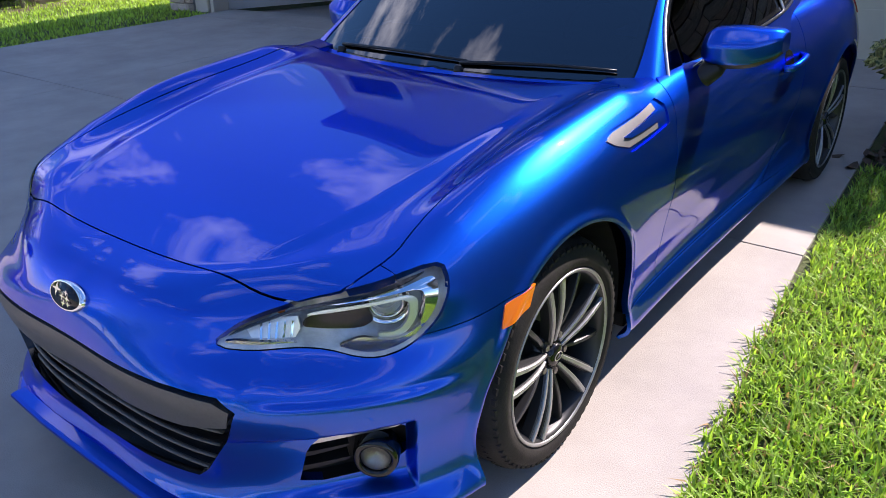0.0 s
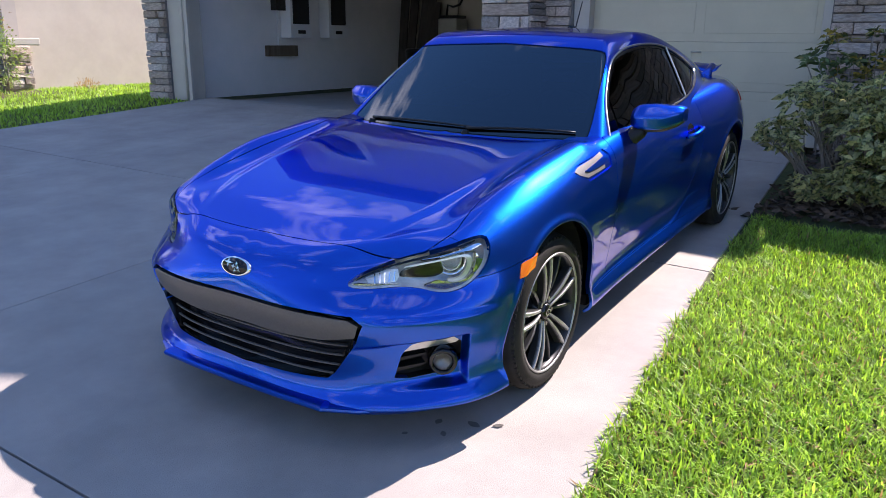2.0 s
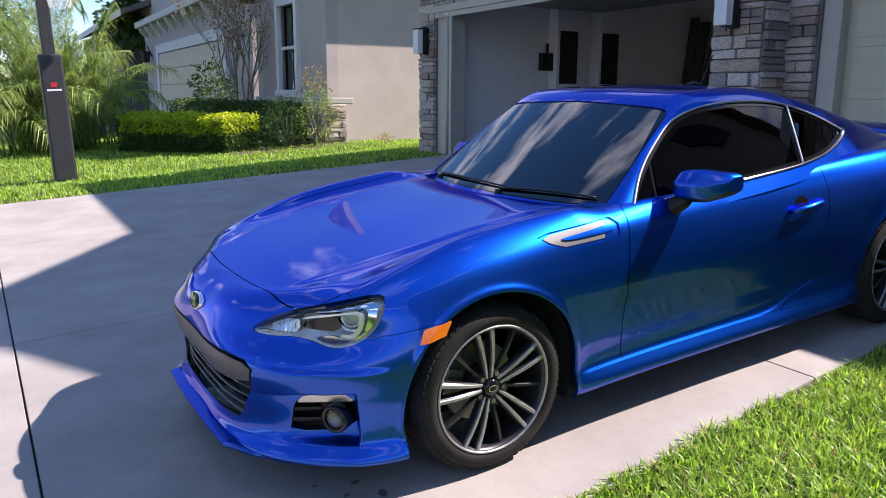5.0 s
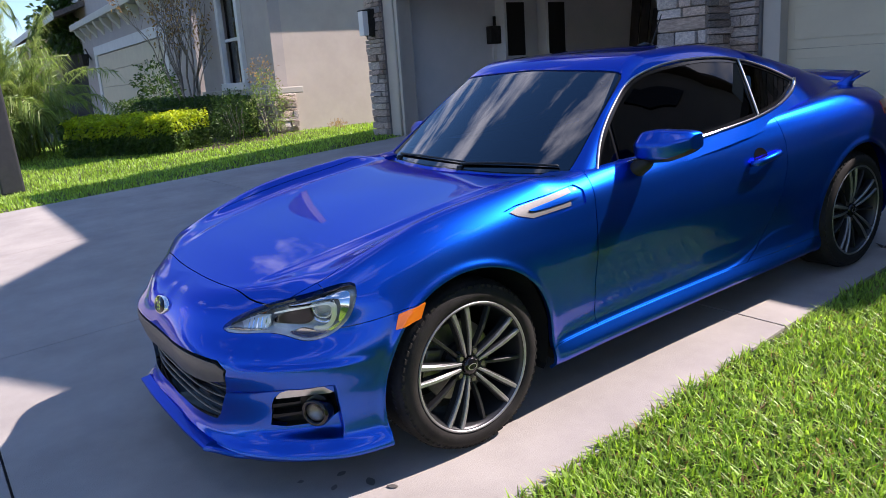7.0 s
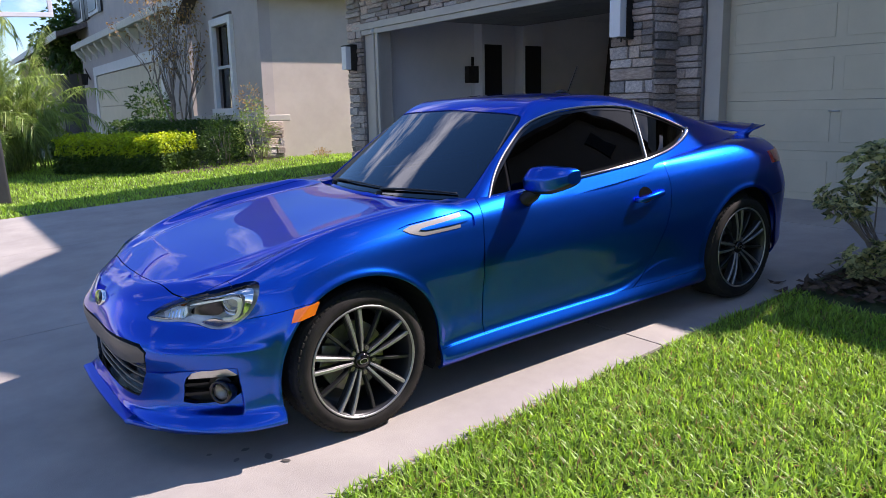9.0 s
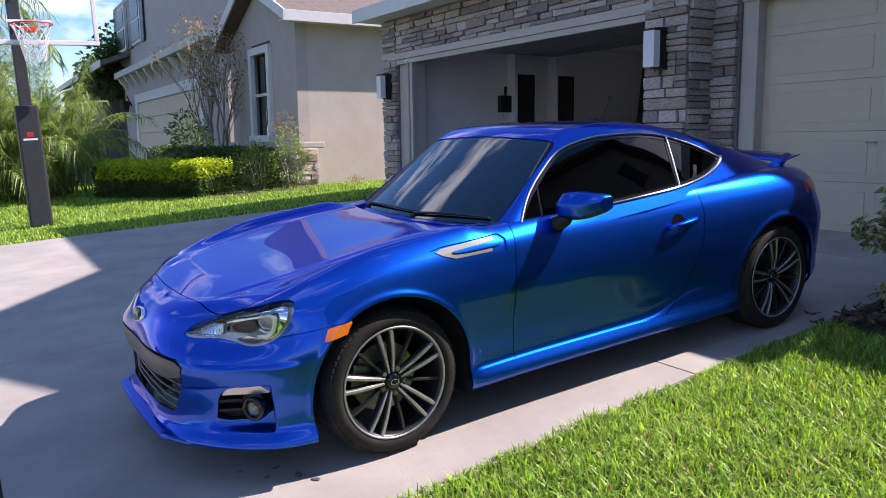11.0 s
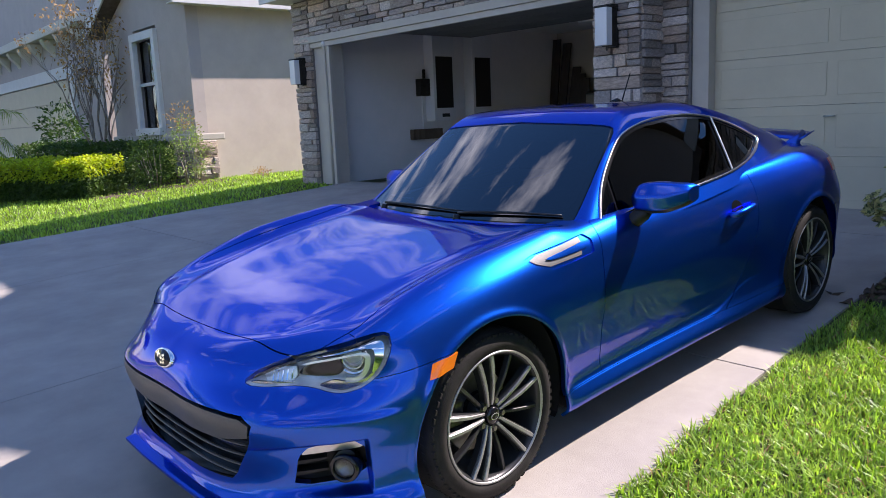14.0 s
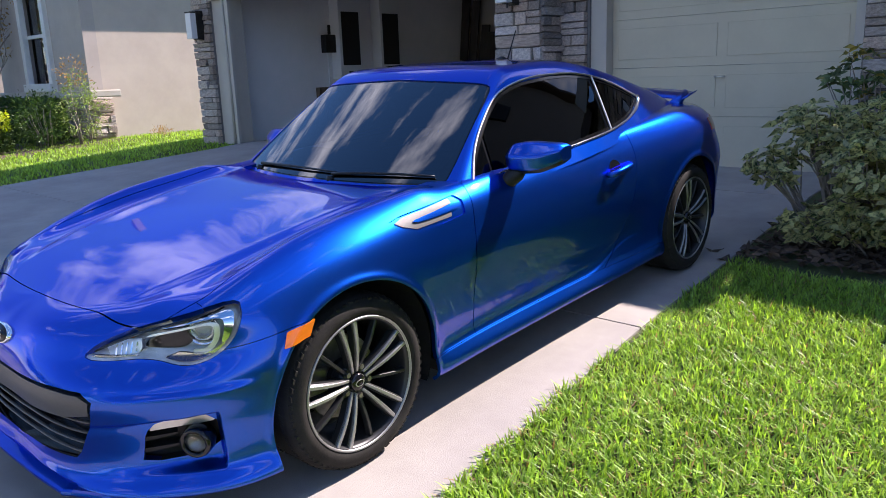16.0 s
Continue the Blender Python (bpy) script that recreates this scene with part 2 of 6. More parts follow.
M["wood"] = material("old_wood", (0.12, 0.08, 0.05), 0.8, color2=(0.18, 0.13, 0.09), scale=14, stretch=(1, 1, 0.1))
# white door's underside, with its shade put into a grey base colour
M["door_shaded"] = material("bare_door_steel", (0.20, 0.19, 0.175), 0.6, color2=(0.26, 0.25, 0.23), scale=3, bump=0.05)
M["bulb"] = material("warm_bulb", (0.9, 0.8, 0.6), 0.4)
M["bulb"].node_tree.nodes["Principled BSDF"].inputs["Emission Color"].default_value = (1.0, 0.78, 0.45, 1)
M["bulb"].node_tree.nodes["Principled BSDF"].inputs["Emission Strength"].default_value = 2.0
M["dark_panel"] = material("dark_panel", (0.015, 0.015, 0.017), 0.35)
M["water"] = material("damp_spot", (0.09, 0.085, 0.08), 0.35, color2=(0.13, 0.12, 0.11), scale=20)
# near-black colour in place of shade inside rooms and under the porch
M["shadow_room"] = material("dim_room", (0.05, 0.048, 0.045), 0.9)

for k in ("grass", "leaf", "leaf_lime", "leaf_var", "leaf_palm", "leaf_dry"):
    leafy(M[k], 0.45 if k == "grass" else 0.4)

# ---- helpers for meshes ----


def part(name, bm, mat, parent=None, label="", smooth=False):
    """Links a bmesh, or (verts, faces), as one mesh object under a thing or a part."""
    me = bpy.data.meshes.new(name)
    if isinstance(bm, tuple):
        me.from_pydata(*[np.asarray(a).tolist() if not isinstance(a, list) else a for a in (bm[0],)], [], [list(map(int, f)) for f in bm[1]])
    else:
        bm.to_mesh(me)
        bm.free()
    me.materials.append(mat)
    if smooth:
        me.shade_smooth()
    ob = new(name, me)
    if parent:
        ob.parent = parent
        if parent.matrix_basis != Matrix():
            ob.matrix_parent_inverse = parent.matrix_basis.inverted()
    if label:
        ob["label"] = label
    return ob


def empty(name, label, category, at=(0, 0, 0), group="", kind=""):
    ob = new(name)
    ob.location = at
    ob.empty_display_size = 0.1
    return tagged(ob, label, category, group, kind)


def box_bm(lo, hi, bevel=0.0, seg=2, bm=None):
    own = bm is None
    bm = bm or bmesh.new()
    g = bmesh.ops.create_cube(bm, size=1.0)
    c, s = [(a + b) / 2 for a, b in zip(lo, hi)], [b - a for a, b in zip(lo, hi)]
    for v in g["verts"]:
        v.co = Vector((c[i] + v.co[i] * s[i] for i in range(3)))
    if bevel:
        bmesh.ops.bevel(bm, geom=list({e for v in g["verts"] for e in v.link_edges}), offset=bevel, segments=seg, affect="EDGES", profile=0.6)
    return bm


def turned(bm, m):
    bmesh.ops.transform(bm, matrix=m, verts=bm.verts)
    return bm


def cyl_bm(p0, p1, r0, r1=None, n=16, caps=True, bm=None):
    bm = bm or bmesh.new()
    p0, p1 = Vector(p0), Vector(p1)
    d = p1 - p0
    m = Matrix.Translation((p0 + p1) / 2) @ d.to_track_quat("Z", "Y").to_matrix().to_4x4()
    bmesh.ops.create_cone(bm, cap_ends=caps, segments=n, radius1=r0, radius2=r0 if r1 is None else r1, depth=d.length, matrix=m)
    return bm


def tube_bm(pts, r, n=8, bm=None, closed=False, flat=1.0):
    """A tube along points; r a number or one for each point."""
    bm = bm or bmesh.new()
    pts = [Vector(p) for p in pts]
    rs = [float(k) for k in r] if isinstance(r, (list, tuple)) else [float(r)] * len(pts)
    rings, up = [], Vector((0, 0, 1))
    for i, p in enumerate(pts):
        a = pts[(i - 1) % len(pts)] if closed or i else p
        b = pts[(i + 1) % len(pts)] if closed or i < len(pts) - 1 else p
        d = (b - a).normalized()
        s = d.cross(up)
        s = s.normalized() if s.length > 1e-4 else Vector((1, 0, 0))
        t = s.cross(d)
        rings.append([bm.verts.new(p + rs[i] * (math.cos(k * math.tau / n) * s + flat * math.sin(k * math.tau / n) * t)) for k in range(n)])
    for i in range(len(rings) - (0 if closed else 1)):
        a, b = rings[i], rings[(i + 1) % len(rings)]
        for k in range(n):
            bm.faces.new((a[k], a[(k + 1) % n], b[(k + 1) % n], b[k]))
    if not closed:
        bm.faces.new(rings[0][::-1])
        bm.faces.new(rings[-1])
    return bm


def lathe_bm(profile, n=48, bm=None):
    """Turns (radius, along) pairs round the x axis."""
    bm = bm or bmesh.new()
    rings = [[bm.verts.new((a, r * math.cos(k * math.tau / n), r * math.sin(k * math.tau / n))) for k in range(n)] for r, a in profile]
    for p, q in zip(rings, rings[1:]):
        for k in range(n):
            bm.faces.new((p[k], p[(k + 1) % n], q[(k + 1) % n], q[k]))
    bmesh.ops.recalc_face_normals(bm, faces=bm.faces)
    return bm


def slab_bm(poly, axis, lo, hi, bevel=0.0):
    """A flat polygon pushed from lo to hi along an axis (0 x, 1 y, 2 z); the polygon gives the other two coordinates."""
    bm = bmesh.new()
    put = {0: lambda p, h: (h, p[0], p[1]), 1: lambda p, h: (p[0], h, p[1]), 2: lambda p, h: (p[0], p[1], h)}[axis]
    a, b = [bm.verts.new(put(p, lo)) for p in poly], [bm.verts.new(put(p, hi)) for p in poly]
    n = len(poly)
    bm.faces.new(a)
    bm.faces.new(b[::-1])
    for i in range(n):
        bm.faces.new((a[i], b[i], b[(i + 1) % n], a[(i + 1) % n]))
    bmesh.ops.recalc_face_normals(bm, faces=bm.faces)
    if bevel:
        bmesh.ops.bevel(bm, geom=list(bm.edges), offset=bevel, segments=2, affect="EDGES", profile=0.6)
    return bm


def structure(name, bm, mat, label, category):
    return tagged(part(name, bm, mat), label, category, kind="structure")

# ---- ground, driveway ----
FALL = math.tan(radians(3.6))
LOW = 17.15 * FALL + .265
ground = structure("ground", slab_bm([(400, -3), (400, -.265), (5.15, -.265), (-12, -LOW), (-400, -LOW), (-400, -3)], 0, -400, 400), M["soil"], "grassy soil under the lawns and beyond", "ground")
base = structure("driveway_base", box_bm((-7.55, -9.0, -0.30), (.80, 5.3, -0.022)), M["joint"], "dark dirt in the joints between the driveway slabs", "driveway")
drive = empty("driveway", "pale broomed concrete driveway cast in large square slabs", "driveway", kind="structure")
jx, jy = [-7.6, -4.88, -1.86], [-9.0, -4.48, -1.43, 1.62, 4.67]


def right_edge(y):
    """The drive widens a little towards the street."""
    return 1.115 - .05 * y - .07 * min(y - .3, 0)


def left_edge(y):
    return -7.60 + .03 * y


for i in range(3):
    for j in range(4):
        g, gy = 0.0028, 0.0045
        y0, y1 = jy[j] + gy, jy[j + 1] - gy
        if i == 1:
            part("slab", box_bm((jx[1] + g, y0, -0.10), (jx[2] - g, y1, 0.0), 0.004, 2), M["concrete"], drive)
        else:
            xa, xb = (lambda y: jx[2] + g, right_edge) if i else (left_edge, lambda y: jx[1] - g)
            part("slab", slab_bm([(xa(y0), y0), (xb(y0), y0), (xb(y1), y1), (xa(y1), y1)], 2, -0.10, 0.0, .004), M["concrete"], drive)
for x0, x1, y1 in ((-7.5, -4.88, 5.36), (-4.88, -1.86, 5.36), (-1.86, .88, 5.75)):
    part("slab", box_bm((x0 + .006, 4.68, -0.10), (x1 - .006, y1, 0.0), 0.006, 2), M["concrete"], drive)
# street beyond the drive, behind the camera
lawn_edge = [(right_edge(y) + .002, y) for y in (-9.0, -4.48, -1.43, 1.62, 5.2)]
structure("lawn_soil", slab_bm(lawn_edge + [(6.9, 5.2), (6.9, -9.0)], 2, -.2, -.012), M["soil"], "grassy soil of the lawn beside the drive", "ground")
structure("road", box_bm((-120, -19, -1.8), (120, -12.0, -1.31)), M["joint"], "dark asphalt street", "road")
structure("pavement", box_bm((-120, -11.0, -0.3), (120, -9.6, -0.035)), M["concrete"], "pale concrete pavement along the street", "pavement")

# ---- the house ----
# two-car garage front at y 5.05; the one-car bay stands back to y 5.48
FRONT, BACK = 5.05, 5.42
structure("wall_garage_left", box_bm((-8.54, FRONT, -.3), (-8.07, FRONT + .25, 3.1)), M["mortar"], "garage wall backing for grey ledge stone", "wall")
structure("wall_garage_jamb", box_bm((-8.07, FRONT + .03, -.1), (-7.60, FRONT + .25, 2.28)), M["trim_beige"], "beige painted garage door jamb", "wall")
structure("wall_garage_head", box_bm((-8.07, FRONT, 2.28), (-2.52, FRONT + .25, 3.1)), M["mortar"], "wall above the garage door backing for ledge stone", "wall")
structure("wall_garage_pillar", box_bm((-2.52, FRONT, -.3), (-1.95, BACK + .25, 3.1)), M["mortar"], "stone clad pillar between two garage doors", "wall")
structure("wall_bay_left", box_bm((-1.95, BACK, -.3), (-1.60, BACK + .25, 3.1)), M["mortar"], "stone clad wall beside the single garage door", "wall")
structure("wall_bay_right", box_bm((0.98, BACK, -.3), (4.6, BACK + .25, 2.82)), M["mortar"], "stone clad wall right of the single garage door", "wall")
structure("wall_bay_head", box_bm((-1.60, BACK, 2.42), (.98, BACK + .25, 2.82)), M["stucco_grey"], "stucco wall above the single garage door", "wall")
structure("wall_house_side", box_bm((4.35, BACK + .25, -.3), (4.6, 13.0, 2.85)), M["stucco_grey"], "stucco side wall of the house", "wall")
structure("wall_house_left", box_bm((-8.54, FRONT + .25, -.3), (-8.30, 13.0, 3.1)), M["stucco_grey"], "stucco side wall of the garage", "wall")
structure("wall_house_back", box_bm((-8.54, 13.0, -.3), (4.6, 13.25, 5.6)), M["stucco_grey"], "stucco rear wall of the house", "wall")
# upper storey over the garages, with a window that the hood mirrors
WX0, WX1, WZ0, WZ1 = -6.75, -5.65, 3.42, 4.62
structure("wall_upper_front", box_bm((-7.25, 5.9, 2.9), (WX0, 6.15, 5.45)), M["stucco_grey"], "grey stucco upper storey wall", "wall")
structure("wall_upper_front_b", box_bm((WX1, 5.9, 2.9), (1.95, 6.15, 5.45)), M["stucco_grey"], "grey stucco upper storey wall", "wall")
structure("wall_upper_front_c", box_bm((WX0, 5.9, 2.9), (WX1, 6.15, WZ0)), M["stucco_grey"], "grey stucco upper storey wall below a window", "wall")
structure("wall_upper_front_d", box_bm((WX0, 5.9, WZ1), (WX1, 6.15, 5.45)), M["stucco_grey"], "grey stucco upper storey wall over a window", "wall")
structure("wall_upper_left", box_bm((-7.25, 6.15, 2.9), (-7.0, 13.0, 5.45)), M["stucco_grey"], "stucco side wall of the upper storey", "wall")
structure("wall_upper_right", box_bm((1.7, 6.15, 2.9), (1.95, 13.0, 5.45)), M["stucco_grey"], "stucco side wall of the upper storey", "wall")
# roofs: low eaves over the garages, a gable over the upper storey
structure("roof_garage", slab_bm([(4.60, 3.0), (4.60, 3.14), (5.9, 3.49), (5.9, 3.34)], 0, -8.80, -1.55), M["roof"], "brown shingle roof over the garage", "roof")
structure("roof_garage_side", slab_bm([(5.9, 3.34), (5.9, 3.49), (13.6, 5.5), (13.6, 5.35)], 0, -8.80, -7.25), M["roof"], "brown shingle roof beside the upper storey", "roof")
structure("wall_bay_upper", box_bm((-1.6, BACK, 3.0), (1.9, BACK + .25, 3.02)), M["stucco_grey"], "stucco wall under the eave of the single bay", "wall")
structure("roof_bay", slab_bm([(5.20, 2.74), (5.20, 2.89), (13.6, 5.2), (13.6, 5.0)], 0, 2.22, 3.05), M["roof"], "brown shingle roof beside the single bay", "roof")
structure("roof_bay_end", slab_bm([(5.05, 2.76), (5.05, 2.91), (13.6, 5.2), (13.6, 5.0)], 0, 3.05, 5.1), M["roof"], "brown shingle roof at the house corner", "roof")
structure("roof_bay_front", slab_bm([(4.95, 2.75), (4.95, 2.90), (5.9, 3.35), (5.9, 3.2)], 0, -1.55, 2.22), M["roof"], "brown shingle roof in front of the upper storey", "roof")
structure("fascia", box_bm((-8.83, 4.575, 2.95), (-1.53, 4.598, 3.17), .004), M["trim_white"], "white painted fascia board", "trim")
structure("fascia_bay", box_bm((-1.53, 4.925, 2.71), (2.22, 4.948, 2.93), .004), M["trim_white"], "white painted fascia board over the bay", "trim")
structure("fascia_bay_end", box_bm((3.05, 5.025, 2.71), (5.1, 5.048, 2.93), .004), M["trim_white"], "white painted fascia board at the house corner", "trim")
structure("soffit", box_bm((-8.80, 4.60, 2.97), (-1.55, 5.05, 2.995)), M["trim_white"], "white soffit under the eave", "trim")
structure("soffit_side", box_bm((-8.80, 5.05, 2.97), (-8.54, 13.0, 2.995)), M["trim_white"], "white soffit under the side eave", "trim")
GABLE = [(-7.55, 5.42), (-7.55, 5.56), (-2.70, 5.56), (-.15, 7.05), (2.2, 5.68), (2.2, 5.52), (-.15, 6.88), (-2.65, 5.42)]
structure("roof_upper", slab_bm(GABLE, 1, 5.45, 13.6), M["roof"], "brown shingle roof with a front gable", "roof")
structure("gable", slab_bm([(-2.6, 5.45), (1.95, 5.45), (1.95, 5.65), (-.15, 6.86)], 1, 5.9, 6.1), M["stucco_grey"], "grey stucco gable", "wall")

w = empty("window_1", "white framed sash window of the upper storey", "window", kind="structure")
for lo, hi in (((WX0 - .12, 5.84, WZ0 - .1), (WX0 + .04, 5.93, WZ1 + .12)), ((WX1 - .04, 5.84, WZ0 - .1), (WX1 + .12, 5.93, WZ1 + .12)), ((WX0 + .04, 5.84, WZ1 - .04), (WX1 - .04, 5.93, WZ1 + .12))):
    part("window_frame", box_bm(lo, hi, .01), M["trim_white"], w)
part("window_sill", box_bm((WX0 + .04, 5.82, WZ0 - .1), (WX1 - .04, 5.93, WZ0 + .04), .01), M["trim_white"], w)
part("window_rail", box_bm((WX0 + .04, 5.90, 4.0), (WX1 - .04, 5.94, 4.06), .005), M["trim_white"], w)
for z0, z1 in ((WZ0 + .04, 4.0), (4.06, WZ1 - .04)):
    part("pane", box_bm((WX0 + .04, 5.96, z0), (WX1 - .04, 5.965, z1)), M["pane"], w)
# dark sheet stands in for the unlit room behind the panes
part("room_dark", box_bm((WX0 - .1, 6.16, WZ0 - .1), (WX1 + .1, 6.2, WZ1 + .1)), M["shadow_room"], w)

# header trim and jamb mouldings of the open garage
structure("trim_header", box_bm((-8.34, 4.985, 2.285), (-2.40, 5.045, 2.39), .006), M["trim_beige"], "beige header board over the open garage", "trim")
structure("trim_header_low", box_bm((-8.07, 5.01, 2.205), (-2.52, 5.07, 2.282), .006), M["trim_beige"], "lower beige header board", "trim")
structure("trim_jamb", box_bm((-7.64, 5.02, -.05), (-7.57, 5.08, 2.205), .008), M["trim_beige"], "beige weather strip of the garage door", "trim")
pipe = tagged(part("downpipe_conduit", tube_bm([(-7.70, 5.02, 2.22), (-7.68, 5.01, 2.15), (-7.67, 5.01, 1.4), (-7.66, 5.01, 0.0)], .022, 10), M["trim_beige"], smooth=True), "beige conduit beside the garage opening", "conduit")
part("cap", tube_bm([(-7.72, 5.02, 2.25), (-7.66, 5.02, 2.25)], .04, 12), M["trim_white"], pipe, smooth=True)

# garage inside
structure("floor_garage", box_bm((-7.9, 5.24, -.1), (-2.1, 11.2, 0.012)), M["garage_floor"], "smooth grey garage floor", "floor")
structure("wall_garage_inner_left", box_bm((-8.05, 5.28, 0), (-7.9, 11.2, 2.75)), M["white_wall"], "white painted inner garage wall", "wall")
structure("wall_garage_inner_back", box_bm((-7.9, 11.0, 0), (-2.1, 11.2, 2.75)), M["tan_wall"], "tan painted rear garage wall", "wall")
# this wall's low albedo stands in for the garage's inner shade
structure("wall_garage_inner_right", box_bm((-2.2, 5.75, 0), (-2.05, 11.2, 2.75)), M["drab_wall"], "right garage wall with the dim interior's shade in its colour", "wall")
structure("ceiling", box_bm((-7.9, 5.28, 2.66), (-2.2, 11.0, 2.76)), M["white_wall"], "white garage ceiling", "ceiling")

# single garage door
door = empty("garage_door", "closed cream sectional garage door with raised panels", "garage door", kind="structure")
gz = [0.01, .50, .98, 1.46, 1.94, 2.42]
for a, b in zip(gz, gz[1:]):
    sec = part("section", box_bm((-1.42, 5.585, a), (.90, 5.63, b - .002), .003), M["garage_door"], door)
    for k in range(2):
        x0 = -1.42 + .07 + k * 1.14
        bm = box_bm((x0, 5.580, a + .085), (x0 + 1.04, 5.584, b - .09), .0035, 1)
        part("raised_panel", bm, M["garage_door"], sec)
part("lock_handle", tube_bm([(-.31, 5.55, .875), (-.26, 5.535, .875), (-.21, 5.55, .875)], .009, 8), M["silver"], door, "small metal lock handle", smooth=True)
part("bottom_seal", box_bm((-1.42, 5.58, 0.0), (.90, 5.62, .012)), M["black_plastic"], door)
for nm, lo, hi in (("trim_bay_left", (-1.61, 5.455, 0), (-1.42, 5.60, 2.42)), ("trim_bay_right", (.90, 5.455, 0), (.985, 5.60, 2.42)), ("trim_bay_top", (-1.70, 5.43, 2.30), (1.06, 5.60, 2.50))):
    structure(nm, box_bm(lo, hi, .006), M["trim_beige"], "beige trim round the single garage door", "trim")


def sconce(x, y, z):
    """A wall lamp: bronze back plate and arm with a tall frosted glass box."""
    s = empty("wall_lamp", "outdoor wall lamp with white glass box on dark bracket", "wall lamp", (x, y, z), "wall lamps on the garage front")
    part("back_plate", turned(box_bm((-.055, -.015, .0), (.055, .075, .44), .006), Matrix.Translation((x, y, z))), M["metal_dark"], s)
    part("arm", turned(box_bm((-.05, -.10, .40), (.05, -.01, .44), .006), Matrix.Translation((x, y, z))), M["metal_dark"], s)
    part("housing", turned(box_bm((-.06, -.115, .01), (.06, -.016, .41), .006), Matrix.Translation((x, y, z))), M["metal_dark"], s)
    part("glass_box", turned(box_bm((-.075, -.215, .02), (.075, -.117, .40), .008), Matrix.Translation((x, y, z))), M["white_glass"], s, "frosted white glass")
    part("cap_plate", turned(box_bm((-.08, -.22, .402), (.08, -.012, .42), .004), Matrix.Translation((x, y, z))), M["metal_dark"], s)
    part("pin", turned(cyl_bm((0, -.11, -.03), (0, -.11, .02), .008), Matrix.Translation((x, y, z))), M["metal_dark"], s)
    return s


sconce(-8.28, 4.985, 1.635)
sconce(-2.25, 4.985, 1.66)
sconce(1.28, 5.355, 1.58)

# ---- things in the garage ----
def wall_unit(y0, y1):
    u = empty("wall_panel_unit", "tall white cabinet with dark panel on the garage wall", "cabinet", (-7.78, (y0 + y1) / 2, .9), "wall cabinets")
    part("body", box_bm((-7.899, y0, .97), (-7.66, y1, 2.655), .01), M["white"], u)
    part("dark_door", box_bm((-7.668, y0 + .06, 1.20), (-7.650, y1 - .06, 2.10), .006), M["dark_panel"], u, "dark smoked panel")
    part("vent", box_bm((-7.668, y0 + .18, 1.04), (-7.652, y1 - .16, 1.10), .004), M["dark_panel"], u)


wall_unit(7.26, 7.78)
wall_unit(8.24, 8.76)
eb = tagged(part("switch_box", box_bm((-7.899, 7.04, 1.42), (-7.76, 7.28, 1.72), .01), M["metal_dark"]), "dark grey electrical switch box on the garage wall", "switch box")
part("lever", box_bm((-7.78, 7.10, 1.72), (-7.74, 7.14, 1.88), .005), M["metal_dark"], eb)
part("conduit", cyl_bm((-7.87, 7.16, .84), (-7.87, 7.16, 1.42), .014), M["white"], eb)
ob = tagged(part("valve", tube_bm([(-7.89, 7.33, 1.30), (-7.80, 7.33, 1.30), (-7.74, 7.38, 1.27)], .025, 8), M["metal_dark"], smooth=True), "small dark valve on the garage wall", "valve")
tagged(part("wall_box", box_bm((-7.899, 6.86, .66), (-7.80, 7.56, .84), .008), M["wood"]), "long brown box low on the garage wall", "box")
ob = empty("waste_bin", "dark plastic waste bin with a lid", "bin", (-6.6, 9.6, 0))
part("body", turned(cyl_bm((0, 0, 0), (0, 0, .72), .22, .27, 20), Matrix.Translation((-6.6, 9.6, .012))), M["black_plastic"], ob, smooth=True)
part("lid", turned(cyl_bm((0, 0, .72), (0, 0, .78), .29, .25, 20), Matrix.Translation((-6.6, 9.6, .012))), M["black_plastic"], ob, smooth=True)
for x, h, t in ((-7.68, 2.55, 4), (-7.50, 2.45, 6), (-7.28, 1.95, 8), (-7.10, 1.80, 7), (-6.95, 1.7, 6)):
    tagged(part("plank", turned(box_bm((-.09, -.02, 0), (.09, .02, h), .005), Matrix.Translation((x, 10.45, .012)) @ pose(0, 0, 0, -10, t - 5, 10)), M["dark_wood"]), "dark wooden plank leaning on the rear garage wall", "plank", "planks leaning on the wall")
hd = empty("hand_truck", "metal hand truck with curved handle", "hand truck", (-3.9, 10.3, 0))
part("frame", tube_bm([(-4.1, 10.4, .05), (-4.1, 10.45, 1.1), (-4.05, 10.3, 1.25), (-3.75, 10.3, 1.25), (-3.7, 10.45, 1.1), (-3.7, 10.4, .05)], .02, 8), M["steel"], hd, smooth=True)
part("toe_plate", box_bm((-4.12, 10.15, .02), (-3.68, 10.45, .03)), M["steel"], hd)
tank = empty("water_softener", "pale grey water softener tank with a dark hose", "tank", (-6.45, 10.5, 0))
part("body", box_bm((-6.66, 10.30, .012), (-6.22, 10.72, 1.36), .04, 3), M["softener"], tank)
part("lid", box_bm((-6.64, 10.32, 1.362), (-6.24, 10.70, 1.42), .015), M["black_plastic"], tank)
part("hose", tube_bm([(-6.55, 10.45, 1.42), (-6.52, 10.45, 1.62), (-6.40, 10.45, 1.58), (-6.28, 10.5, 1.62), (-6.20, 10.6, 1.85), (-6.16, 10.85, 2.05)], .022, 8), M["black_plastic"], tank, "dark hose", smooth=True)
part("pipe", tube_bm([(-6.60, 10.95, 1.42), (-6.60, 10.95, 1.92), (-6.20, 10.95, 1.92)], .012, 8), M["steel"], tank, smooth=True)
tub = tagged(part("storage_tub", box_bm((-4.0, 9.6, .012), (-3.4, 10.1, .5), .03), M["white"]), "white plastic storage tub on the garage floor", "tub")
